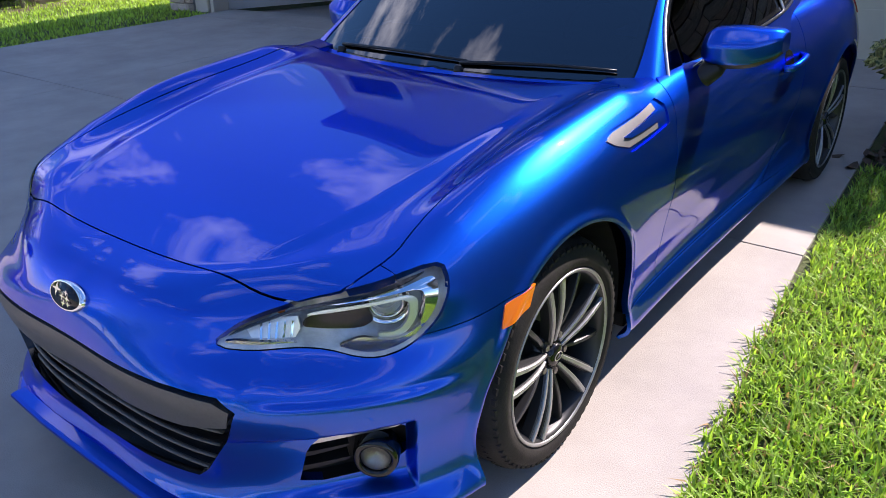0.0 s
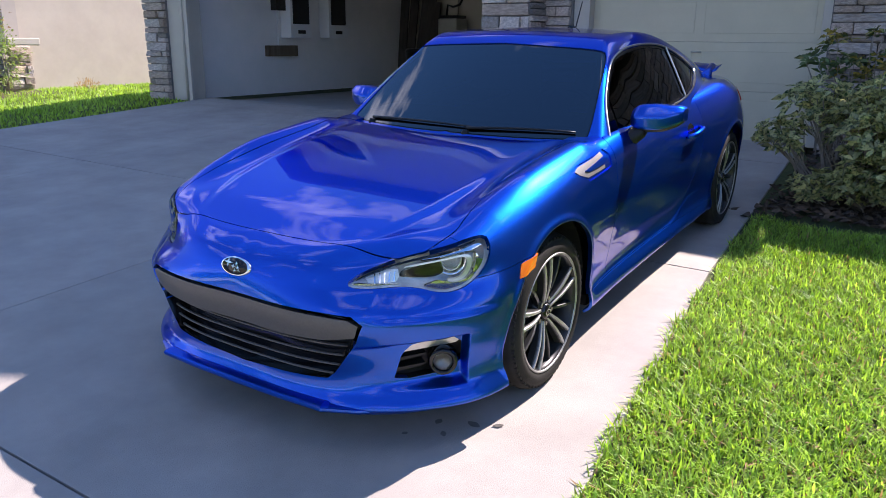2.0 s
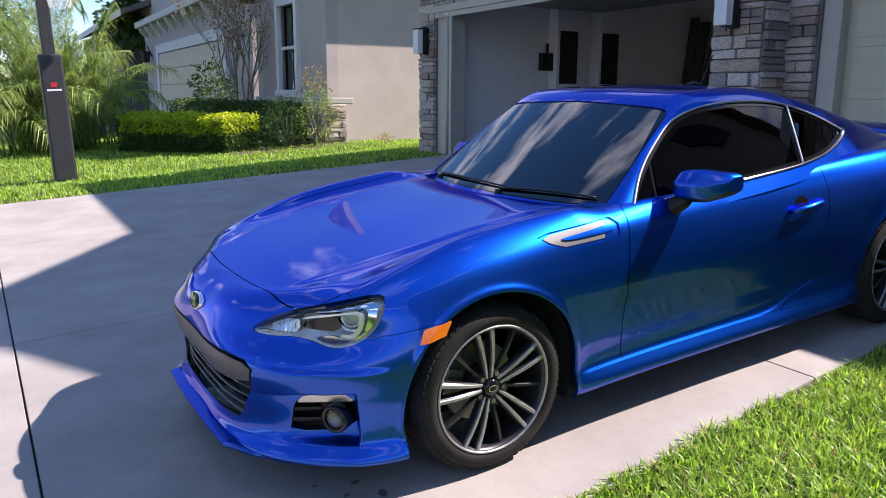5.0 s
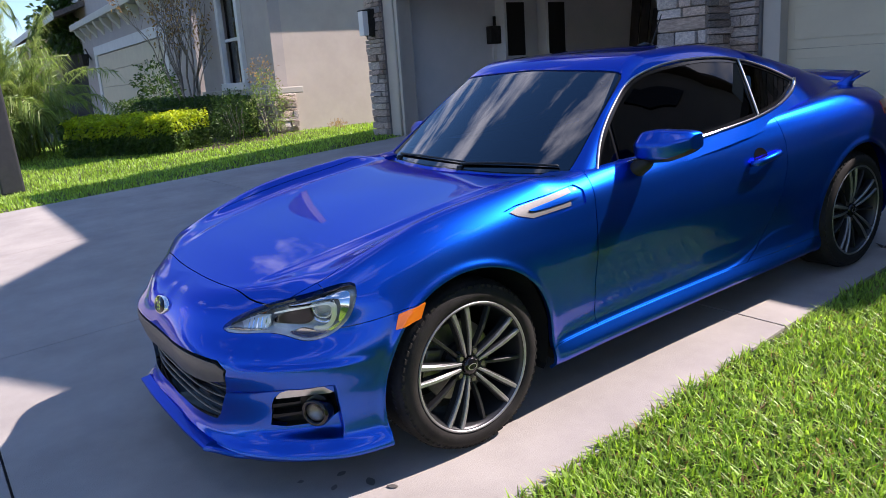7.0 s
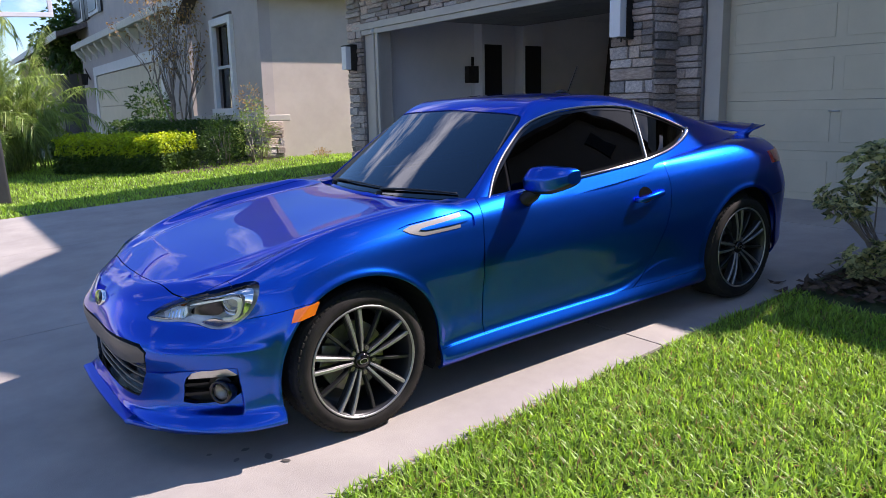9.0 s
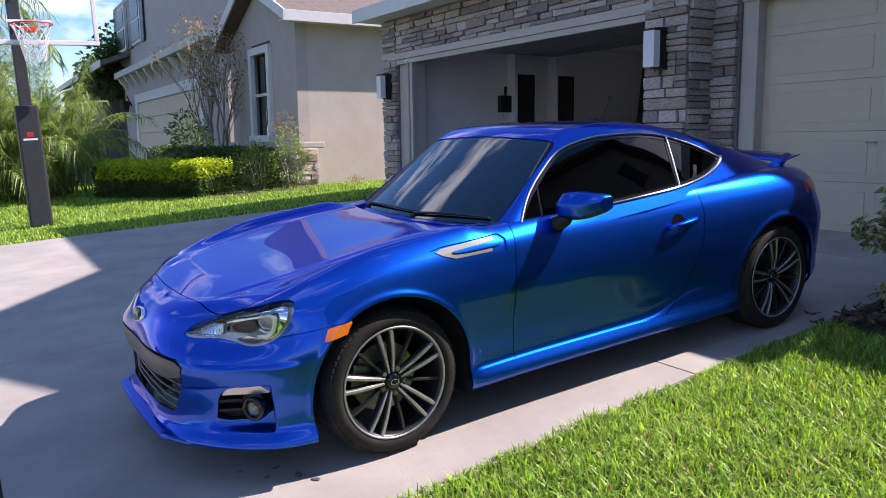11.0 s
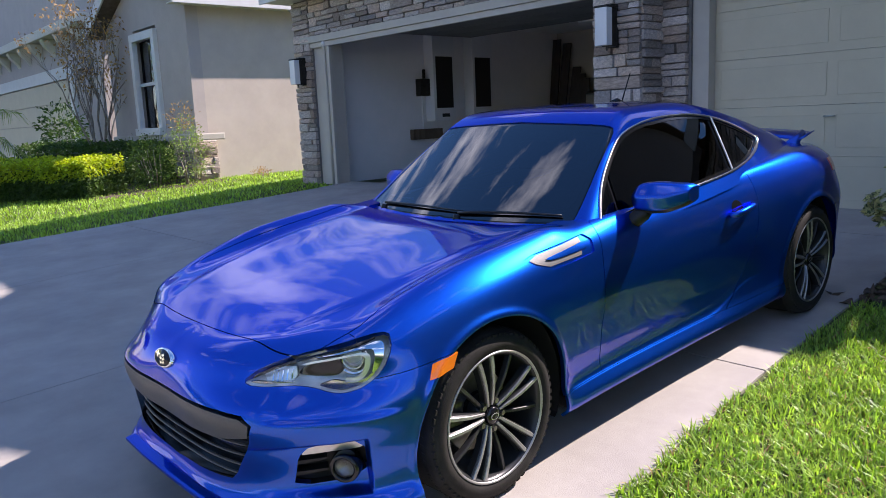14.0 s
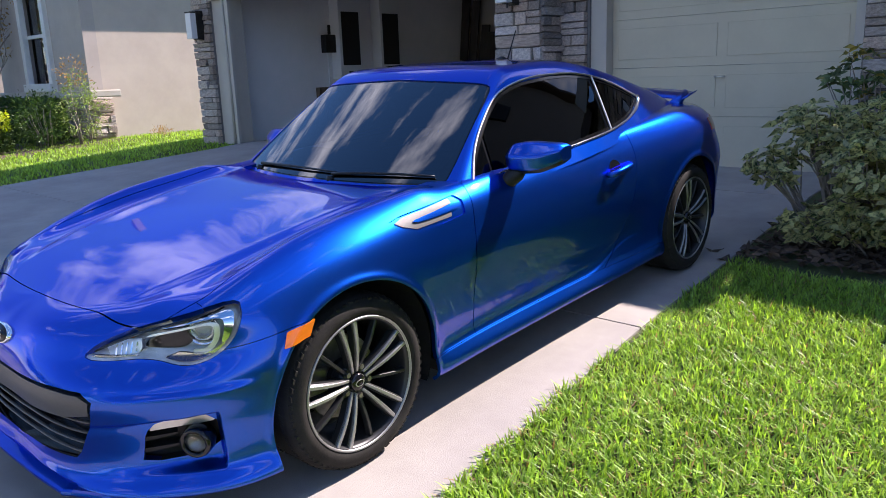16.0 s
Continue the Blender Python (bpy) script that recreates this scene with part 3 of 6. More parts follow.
opener = empty("door_opener", "garage door opener with a small lamp under the ceiling", "door opener", (-5.0, 8.4, 2.5))
part("motor", box_bm((-5.2, 8.2, 2.42), (-4.8, 8.7, 2.62), .03), M["white"], opener)
part("rail", box_bm((-5.03, 5.5, 2.52), (-4.97, 8.2, 2.57)), M["steel"], opener)
for x in (-5.62, -5.12):
    part("bulb", turned(cyl_bm((x, 8.62, 2.62), (x + .14, 8.62, 2.62), .03, .03, 12), Matrix()), M["bulb"], opener, "small lit warm bulb", smooth=True)
for x in (-7.86, -2.26):
    tr = tagged(part("door_track", tube_bm([(x, 5.36, .05), (x, 5.36, 2.2), (x, 5.45, 2.42), (x, 5.65, 2.50), (x, 8.4, 2.53)], .022, 8), M["steel"]), "galvanised steel garage door track", "door track", "garage door tracks")
# sections are coloured darker than the white door to carry the shade below
od = empty("open_garage_door", "raised white sectional garage door under the ceiling, underside darkened for shade", "garage door", (-5.1, 7, 2.45))
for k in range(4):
    part("section", box_bm((-7.52, 5.62 + k * .62, 2.43), (-2.68, 5.62 + k * .62 + .6, 2.475), .006), M["door_shaded"], od)


# ---- ledge stone cladding ----
STONES = []
for k in range(8):
    bm = bmesh.new()
    bmesh.ops.create_cube(bm, size=1.0)
    rs = random.Random(40 + k)
    for v in bm.verts:
        v.co.x *= 1 - .03 * rs.random()
        v.co.z *= 1 - .10 * rs.random()
        v.co.y += (.5 - rs.random()) * .5 * (v.co.y < 0)
    bmesh.ops.bevel(bm, geom=list(bm.edges), offset=.06, segments=1, affect="EDGES")
    me = bpy.data.meshes.new("stone")
    bm.to_mesh(me)
    bm.free()
    me.materials.append(M["stone"])
    STONES.append(me)


def clad(wall, axis, along0, along1, z0, z1, face, seed, out=-1):
    """Courses of ledge stones on a wall face; axis 0: the face runs along x, 1: along y."""
    rs = random.Random(seed)
    z = z0
    while z < z1 - .03:
        h = min(rs.choice((.065, .08, .095, .11, .135)), z1 - z)
        a = along0
        while a < along1 - .01:
            l = min(rs.uniform(.14, .52), along1 - a)
            if along1 - a - l < .09:
                l = along1 - a
            two = h > .12 and rs.random() < .35
            for zz, hh in (((z, h / 2), (z + h / 2, h / 2)) if two else ((z, h),)):
                d = rs.uniform(.045, .085)
                ob = new("stone", STONES[rs.randrange(8)])
                c = a + l / 2
                ob.matrix_basis = (Matrix.Translation((c, face + out * d * .35, zz + hh / 2)) if axis == 0 else Matrix.Translation((face - out * d * .35, c, zz + hh / 2)) @ pose(0, 0, 0, 0, 0, 90)) @ Matrix.Diagonal((l - .007, d, hh - .006, 1))
                ob.parent = wall
            a += l
        z += h


W = bpy.data.objects
clad(W["wall_garage_left"], 0, -8.56, -8.07, -.05, 2.97, FRONT, 1)
clad(W["wall_garage_head"], 0, -8.07, -2.52, 2.39, 2.97, FRONT, 2)
clad(W["wall_garage_pillar"], 0, -2.52, -1.93, -.05, 2.97, FRONT, 3)
clad(W["wall_garage_pillar"], 1, FRONT - .02, BACK - .03, -.05, 2.97, -1.95, 4)
clad(W["wall_bay_left"], 0, -1.93, -1.62, -.05, 2.95, BACK, 5)
clad(W["wall_bay_right"], 0, .99, 3.9, -.05, 2.7, BACK, 6)

# ---- neighbour's house ----
NW = 4.60
nb = lambda nm, bm, mat, lab, cat: structure(nm, bm, mat, lab, cat)
nb("wall_neighbour_side", box_bm((-12.15, NW + .25, -.3), (-11.90, 14, 3.40)), M["stucco_beige"], "beige stucco side wall of the neighbouring house", "wall")
nb("wall_neighbour_front_a", box_bm((-13.50, NW, -.3), (-11.90, NW + .25, 3.40)), M["stucco_grey"], "grey stucco front wall of the neighbouring house", "wall")
nb("wall_neighbour_front_b", box_bm((-16.66, NW, -.3), (-14.86, NW + .25, 3.40)), M["stucco_grey"], "grey stucco front wall left of the window", "wall")
nb("wall_neighbour_front_c", box_bm((-14.86, NW, -.3), (-13.50, NW + .25, 1.05)), M["stucco_grey"], "grey stucco wall below the window", "wall")
nb("wall_neighbour_front_d", box_bm((-14.86, NW, 3.20), (-13.50, NW + .25, 3.40)), M["stucco_grey"], "grey stucco wall over the window", "wall")
nb("gable_neighbour", slab_bm([(-16.66, 3.40), (-11.90, 3.40), (-14.21, 4.45)], 1, NW, NW + .25), M["stucco_grey"], "grey stucco gable of the neighbouring house", "wall")
nb("roof_neighbour", slab_bm([(-17.10, 3.25), (-14.21, 4.56), (-11.49, 3.45), (-11.49, 3.57), (-14.21, 4.72), (-17.10, 3.40)], 1, NW - .35, 14), M["roof"], "tan shingle roof of the neighbouring house", "roof")
nb("fascia_neighbour", box_bm((-11.51, NW - .38, 3.35), (-11.47, 14, 3.57), .005), M["trim_white"], "white fascia of the neighbouring house", "trim")
nb("soffit_neighbour", box_bm((-11.90, NW - .35, 3.38), (-11.51, 14, 3.40)), M["trim_white"], "white soffit of the neighbouring house", "trim")
rk = slab_bm([(-17.11, 3.17), (-14.21, 4.48), (-11.47, 3.35), (-11.47, 3.57), (-14.21, 4.75), (-17.11, 3.43)], 1, NW - .40, NW - .36)
nb("rake_neighbour", rk, M["trim_white"], "white rake board of the gable", "trim")
w2 = empty("window_2", "white framed sash window in the neighbouring house", "window", kind="structure")
for lo, hi in (((-14.92, 4.510, 1.02), (-14.75, 4.630, 3.12)), ((-13.62, 4.510, 1.02), (-13.44, 4.630, 3.12)), ((-14.75, 4.510, 2.95), (-13.62, 4.630, 3.12)), ((-14.92, 4.450, .90), (-13.44, 4.630, 1.06))):
    part("window_frame", box_bm(lo, hi, .012), M["trim_white"], w2)
part("window_rail", box_bm((-14.75, 4.610, 1.98), (-13.62, 4.650, 2.05), .006), M["trim_white"], w2)
for z0, z1 in ((1.06, 1.98), (2.05, 2.95)):
    part("pane", box_bm((-14.75, 4.690, z0), (-13.62, 4.695, z1)), M["pane"], w2)
# dark sheet in place of this house's unlit room
part("room_dark", box_bm((-14.91, 4.900, 1.0), (-13.46, 4.930, 3.1)), M["shadow_room"], w2)
nb("trim_ledge", box_bm((-16.66, NW - .10, .77), (-11.76, NW - .002, .90), .02), M["trim_beige"], "beige stone ledge along the neighbouring wall", "trim")
nb("trim_ledge_side", box_bm((-11.76, NW - .10, .77), (-11.64, 5.08, .90), .02), M["trim_beige"], "beige stone ledge round the corner", "trim")
# the far part of that house: garage, upper storey, porch
nb("wall_neighbour_garage", box_bm((-36.60, 5.2, -.3), (-19.10, 5.45, 3.9)), M["stucco_grey"], "grey stucco garage wall of the neighbouring house", "wall")
gd = empty("garage_door_far", "closed cream garage door of the neighbouring house", "garage door", kind="structure")
for k in range(4):
    part("section", box_bm((-33.10, 5.14, .02 + k * .66), (-22.10, 5.19, .02 + k * .66 + .64), .01), M["garage_door"], gd)
nb("trim_garage_far", slab_bm([(-33.60, 0), (-33.60, 3.05), (-21.70, 3.05), (-21.70, 0), (-22.10, 0), (-22.10, 2.68), (-33.10, 2.68), (-33.10, 0)], 1, 5.10, 5.197), M["trim_white"], "white frame of the far garage door", "trim")
nb("wall_neighbour_upper", box_bm((-41.00, 5.6, 3.6), (-18.00, 5.85, 7.9)), M["stucco_grey"], "grey stucco upper storey of the neighbouring house", "wall")
nb("trim_balcony", box_bm((-36.60, 4.75, 3.95), (-19.30, 5.6, 4.22), .03), M["trim_cream"], "beige moulded ledge over the far garage", "trim")
for k in range(11):
    nb("trim_corbel", slab_bm([(5.19, 3.4), (5.19, 3.94), (4.82, 3.94), (4.9, 3.75), (5.1, 3.55)], 0, -36.10 + k * 1.55, -35.75 + k * 1.55, .01), M["trim_cream"], "beige corbel under the ledge", "trim")
for k, x0 in enumerate((-39.6, -35.7)):
    wf = empty("window_%d" % (3 + k), "white upper window with dark shutters", "window", kind="structure")
    part("window_frame", box_bm((x0, 5.50, 5.45), (x0 + 2.3, 5.58, 7.6), .01), M["trim_white"], wf)
    part("pane", box_bm((x0 + .22, 5.47, 5.6), (x0 + 2.08, 5.495, 6.48)), M["dark_panel"], wf)
    part("pane", box_bm((x0 + .22, 5.47, 6.6), (x0 + 2.08, 5.495, 7.5)), M["dark_panel"], wf)
    for sx in (-.75, 2.35):
        part("shutter", box_bm((x0 + sx, 5.50, 5.4), (x0 + sx + .70, 5.57, 7.65), .01), M["metal_dark"], wf)
nb("roof_neighbour_porch", slab_bm([(4.2, 4.62), (4.2, 4.85), (9, 6.6), (9, 6.4)], 0, -60.00, -36.70), M["roof"], "tan shingle roof over the porch", "roof")
nb("fascia_porch", box_bm((-60.00, 4.16, 4.55), (-36.70, 4.2, 4.88)), M["trim_white"], "white fascia over the porch", "trim")
# the porch's shade is put into the wall colour
nb("wall_porch", box_bm((-60.00, 5.9, -.3), (-36.60, 6.15, 5.5)), M["shadow_room"], "rear wall of the porch, coloured near black for its shade", "wall")
for x in (-57.0, -51.0, -44.6):
    nb("porch_column", box_bm((x - .5, 4.5, -.3), (x + .5, 5.2, 4.6), .03), M["stucco_beige"], "beige porch column", "column")
fl = empty("carriage_lamp", "black carriage lamp beside the far garage door", "wall lamp", (-35.0, 5.0, 2.5))
part("lantern", cyl_bm((-35.0, 4.9, 2.35), (-35.0, 4.9, 2.85), .16, .24, 6), M["metal_dark"], fl)
part("bracket", tube_bm([(-35.0, 5.2, 2.6), (-35.0, 5.0, 3.1), (-35.0, 4.9, 2.95)], .03, 6), M["metal_dark"], fl)

# stone wainscot round the corner
clad(W["wall_neighbour_front_a"], 0, -13.29, -11.86, 0, .77, NW, 7)
clad(W["wall_neighbour_side"], 1, NW, 5.00, 0, .77, -11.90, 8)

# ---- basketball stand ----
bs = empty("basketball_stand", "dark grey basketball stand with clear board and orange hoop", "basketball hoop", (-9.45, -.62, 0))
at_p = Matrix.Translation((-9.45, -.62, 0))
part("pole", turned(box_bm((-.085, -.085, -.1), (.085, .085, 3.7), .015), at_p), M["pole"], bs)
part("pole_pad", turned(box_bm((-.16, -.16, .0), (.16, .16, 1.88), .03), at_p), M["pole"], bs, "dark padded sleeve")
part("logo_mark", turned(box_bm((.159, -.045, 1.40), (.164, .045, 1.47), .002), at_p), M["red"], bs, "plain red mark")
part("logo_bar", turned(box_bm((.159, -.10, 1.345), (.164, .10, 1.375), .001), at_p), M["white"], bs, "plain pale bar")
at_b = Matrix.Translation((0, -.03, .03))
part("arm", turned(tube_bm([(-9.40, -.56, 3.55), (-9.1, -.5, 3.45), (-8.93, -.45, 3.4)], .04, 8), at_b), M["pole"], bs)
part("arm", turned(tube_bm([(-9.40, -.56, 3.05), (-9.1, -.5, 3.05), (-8.93, -.45, 3.05)], .04, 8), at_b), M["pole"], bs)
board = part("board", turned(box_bm((-8.925, -1.34, 2.76), (-8.912, .48, 3.82)), at_b), M["lens"], bs, "clear acrylic board")
for lo, hi in (((-8.95, -1.36, 2.70), (-8.89, .50, 2.77)), ((-8.95, -1.36, 3.80), (-8.89, .50, 3.86)), ((-8.95, -1.36, 2.77), (-8.89, -1.30, 3.80)), ((-8.95, .44, 2.77), (-8.89, .50, 3.80)), ((-8.91, -.73, 3.02), (-8.90, -.13, 3.06)), ((-8.91, -.73, 3.44), (-8.90, -.13, 3.48))):
    part("board_frame", turned(box_bm(lo, hi, .006), at_b), M["white"], board)
HC = Vector((-8.55, -.46, 2.97))
hoop = part("hoop", tube_bm([HC + Vector((.275 * math.cos(a), .275 * math.sin(a), 0)) for a in np.linspace(0, math.tau, 41)[:-1]], .011, 8, closed=True), M["orange"], bs, "orange steel hoop", smooth=True)
part("hoop_bracket", box_bm((-8.90, -.54, 2.90), (-8.76, -.38, 2.97), .01), M["orange"], hoop)
bm = bmesh.new()
for k in range(12):
    for d in (1, -1):
        pts = []
        for q in np.linspace(0, 1, 9):
            a = k * math.tau / 12 + d * q * 1.6
            r = .27 - .14 * q ** .7
            pts.append(HC + Vector((r * math.cos(a), r * math.sin(a), -.52 * q)))
        tube_bm(pts, .0055, 4, bm=bm)
tagged(part("net", bm, M["net"], hoop, "white string net"), kind="stuff")
bs.location = (-9.80, -.55, -.36)
bs.rotation_euler = (radians(2.2), radians(-1.5), 0)

# ---- the house on the other side, seen in the car's windows ----
structure("wall_right_neighbour", slab_bm([(0, -1.6), (28, -1.6), (28, 5.2), (10.5, 10.9), (0, 5.2)], 0, 6.9, 7.2), M["stucco_dim"], "grey stucco gable wall of the house across the lawn", "wall")
structure("roof_right_neighbour", slab_bm([(-.5, 4.95), (10.5, 10.92), (28.5, 5.05), (28.5, 5.25), (10.5, 11.12), (-.5, 5.15)], 0, 6.5, 18), M["roof"], "brown shingle roof of the house across the lawn", "roof")
structure("vent_right_neighbour", slab_bm([(9.5, 9.25), (10.5, 8.55), (11.5, 9.25), (10.5, 9.95)], 0, 6.83, 6.898, .01), M["metal_dark"], "dark diamond vent in the gable wall", "vent")

# ---- the car: surfaces ----


def curve(xs, ys):
    """A smooth curve through knots."""
    xs, ys = np.array(xs, float), np.array(ys, float)
    m = np.gradient(ys, xs)

    def f(x):
        x = np.asarray(x, float)
        i = np.clip(np.searchsorted(xs, x) - 1, 0, len(xs) - 2)
        h = xs[i + 1] - xs[i]
        t = np.clip((x - xs[i]) / h, 0, 1)
        return ((1 + 2 * t) * (1 - t) ** 2 * ys[i] + t * (1 - t) ** 2 * h * m[i] + t * t * (3 - 2 * t) * ys[i + 1] + t * t * (t - 1) * h * m[i + 1])
    return f


def poly_field(px, py, poly, rounds=0):
    """Signed distance to a polygon, negative inside; rounds: corner cutting steps."""
    poly = np.array(poly, float)
    for _ in range(rounds):
        nxt = np.roll(poly, -1, 0)
        poly = np.stack((0.78 * poly + 0.22 * nxt, 0.22 * poly + 0.78 * nxt), 1).reshape(-1, 2)
    d, inside = np.full(len(px), 1e9), np.zeros(len(px), bool)
    for a, b in zip(poly, np.roll(poly, -1, 0)):
        e = b - a
        t = np.clip(((px - a[0]) * e[0] + (py - a[1]) * e[1]) / max(e @ e, 1e-12), 0, 1)
        d = np.minimum(d, np.hypot(px - a[0] - t * e[0], py - a[1] - t * e[1]))
        if a[1] != b[1]:
            inside ^= ((a[1] > py) != (b[1] > py)) & (px < (b[0] - a[0]) * (py - a[1]) / (b[1] - a[1]) + a[0])
    return np.where(inside, -d, d)


def grid_surface(P):
    """Vertices, normals and triangles of a grid of points."""
    n, m = P.shape[:2]
    du, dv = np.gradient(P, axis=0), np.gradient(P, axis=1)
    N = np.cross(du, dv)
    N /= np.maximum(np.linalg.norm(N, axis=2, keepdims=True), 1e-12)
    k = np.arange(n * m).reshape(n, m)
    a, b, c, d = k[:-1, :-1].ravel(), k[1:, :-1].ravel(), k[1:, 1:].ravel(), k[:-1, 1:].ravel()
    return P.reshape(-1, 3), N.reshape(-1, 3), np.concatenate((np.stack((a, b, c), 1), np.stack((a, c, d), 1)))


def cut(S, f):
    """Keeps the part of a surface where the field f is negative, cutting the triangles on the line."""
    V, N, T = S
    f = np.where(np.abs(f) < 1e-7, -1e-7, f)
    ins = f < 0
    cnt = ins[T].sum(1)
    keep = [T[cnt == 3]]
    mixed = T[(cnt == 1) | (cnt == 2)]
    newV, newN, base, made = [], [], len(V), {}

    def cross(i, j):
        key = (i, j) if i < j else (j, i)
        if key not in made:
            t = f[key[0]] / (f[key[0]] - f[key[1]])
            newV.append(V[key[0]] * (1 - t) + V[key[1]] * t)
            newN.append(N[key[0]] * (1 - t) + N[key[1]] * t)
            made[key] = base + len(newV) - 1
        return made[key]
    add = []
    for tri in mixed.tolist():
        while not (ins[tri[0]] and not ins[tri[2]]):
            tri = tri[1:] + tri[:1]
        a, b, c = tri
        if ins[b]:
            p, q = cross(b, c), cross(a, c)
            add += [(a, b, p), (a, p, q)]
        else:
            add.append((a, cross(a, b), cross(a, c)))
    if add:
        keep.append(np.array(add))
    T = np.concatenate(keep)
    if newV:
        V, N = np.concatenate((V, newV)), np.concatenate((N, newN))
    used, inv = np.unique(T.ravel(), return_inverse=True)
    return V[used], N[used], inv.reshape(-1, 3)


def pieces(S, *fields):
    """Cuts by several fields, each a function of the vertices."""
    for g in fields:
        S = cut(S, g(S[0]))
    return S


def refine(S, times=2):
    """Splits every triangle into four, several times."""
    V, N, T = S
    for _ in range(times):
        e = np.sort(np.concatenate((T[:, [0, 1]], T[:, [1, 2]], T[:, [2, 0]])), 1)
        u, inv = np.unique(e, axis=0, return_inverse=True)
        inv = inv.ravel() + len(V)
        k = len(T)
        ab, bc, ca = inv[:k], inv[k:2 * k], inv[2 * k:]
        V, N = np.concatenate((V, V[u].mean(1))), np.concatenate((N, N[u].mean(1)))
        a, b, c = T.T
        T = np.concatenate([np.stack(q, 1) for q in ((a, ab, ca), (ab, b, bc), (ca, bc, c), (ab, bc, ca))])
    return V, N, T


def rim_of(S, depth):
    """The turned-in edge of a panel."""
    V, N, T = S
    e = np.concatenate((T[:, [0, 1]], T[:, [1, 2]], T[:, [2, 0]]))
    key = np.sort(e, 1)
    _, idx, c = np.unique(key, axis=0, return_index=True, return_counts=True)
    e = e[idx[c == 1]]
    e = e[~((np.abs(V[e[:, 0], 0]) < 1e-4) & (np.abs(V[e[:, 1], 0]) < 1e-4))]
    a, b = V[e[:, 0]], V[e[:, 1]]
    Na, Nb = N[e[:, 0]], N[e[:, 1]]
    n = len(e)
    R = np.concatenate((a, b, b - Nb * depth, a - Na * depth))
    nn = np.cross(b - a, -Na)
    nn = -nn / np.maximum(np.linalg.norm(nn, axis=1, keepdims=True), 1e-9)
    k = np.arange(n)
    return R, np.concatenate((nn, nn, nn, nn)), np.concatenate((np.stack((k, k + 2 * n, k + n), 1), np.stack((k, k + 3 * n, k + 2 * n), 1)))


def joined(*Ss):
    V, N, T, o = [], [], [], 0
    for v, n, t in Ss:
        V.append(v), N.append(n), T.append(t + o)
        o += len(v)
    return np.concatenate(V), np.concatenate(N), np.concatenate(T)


def flipped(S):
    k = np.array((-1, 1, 1))
    return S[0] * k, S[1] * k, S[2][:, ::-1]


def shell(name, S, mat, parent, depth=0.012, both=False, side=1, label="", push=0.0):
    """Links a cut surface as a panel with turned-in edges and smooth normals."""
    V, N, T = S
    N = N / np.maximum(np.linalg.norm(N, axis=1, keepdims=True), 1e-9)
    S = (V + N * push, N, T)
    if depth:
        S = joined(S, rim_of(S, depth))
    if both:
        S = joined(S, flipped(S))
    elif side < 0:
        S = flipped(S)
    V, N, T = S
    me = bpy.data.meshes.new(name)
    me.vertices.add(len(V))
    me.vertices.foreach_set("co", V.astype(np.float32).ravel())
    me.loops.add(3 * len(T))
    me.loops.foreach_set("vertex_index", T.astype(np.int32).ravel())
    me.polygons.add(len(T))
    me.polygons.foreach_set("loop_start", np.arange(0, 3 * len(T), 3, dtype=np.int32))
    me.update(calc_edges=True)
    me.shade_smooth()
    me.normals_split_custom_set_from_vertices([tuple(n) for n in N.tolist()])
    me.materials.append(mat)
    ob = new(name, me)
    ob.parent = parent
    if label:
        ob["label"] = label
    return ob


# lower body: sections fan from the plan outline in to the centre line
ox = curve(range(19), (0, .27, .47, .645, .795, .860, .880, .886, .873, .853, .850, .857, .878, .888, .872, .82, .70, .42, 0))
oy = curve(range(19), (-.905, -.896, -.850, -.735, -.555, -.375, -.20, 0, .32, .66, 1.10, 1.60, 2.10, 2.50, 2.85, 3.08, 3.22, 3.33, 3.37))
ty = curve(range(19), (-.58, -.57, -.52, -.45, -.36, -.28, -.17, 0, .32, .66, 1.10, 1.60, 2.10, 2.50, 2.75, 2.90, 2.98, 3.03, 3.05))
KN = (0, 3, 5, 7, 9, 11, 13, 15, 18)
LEVELS = []


def level(q, z):
    LEVELS.append((curve(KN, q), curve(KN, z)))


level((.06, .03, .05, .05, .035, .035, .05, .06, .06), (.148, .138, .14, .16, .165, .165, .17, .20, .22))
level((.030, .0, -.002, .02, .01, .01, .02, .03, .03), (.172, .163, .165, .19, .185, .185, .20, .25, .28))
level((.048, .045, .025, .02, .03, .03, .015, .02, .02), (.225, .225, .24, .30, .29, .29, .32, .36, .38))
level((.04, .03, .01, .005, .022, .022, .005, .01, .01), (.38, .38, .40, .45, .42, .42, .46, .48, .50))
level((.025, .005, 0, 0, 0, 0, 0, 0, 0), (.50, .50, .53, .60, .60, .62, .64, .64, .62))
level((.052, .095, .03, .015, .012, .012, .012, .03, .02), (.60, .595, .63, .70, .72, .74, .76, .76, .75))
level((.11, .155, .075, .055, .05, .05, .05, .07, .05), (.66, .665, .71, .79, .842, .85, .86, .86, .85))
level((.20, .235, .165, .135, .092, .085, .12, .15, .12), (.697, .72, .755, .838, .884, .905, .94, .925, .91))
level((.26, .31, .265, .26, .22, .20, .25, .27, .25), (.712, .738, .768, .846, .890, .915, .955, .945, .935))

sf = np.linspace(0, 18, 4001)
arc = np.r_[0, np.cumsum(np.hypot(np.diff(ox(sf)), np.diff(oy(sf))))]
dense = np.r_[0, np.cumsum(np.diff(arc) * (1 + 1.6 * (oy(sf[1:]) < -.15)))]
su = np.interp(np.linspace(0, dense[-1], 640), dense, sf)
B = np.stack((ox(su), oy(su)), 1)
C = np.stack((0 * su, ty(su)), 1)
reach = np.linalg.norm(C - B, axis=1)
way = (C - B) / reach[:, None]
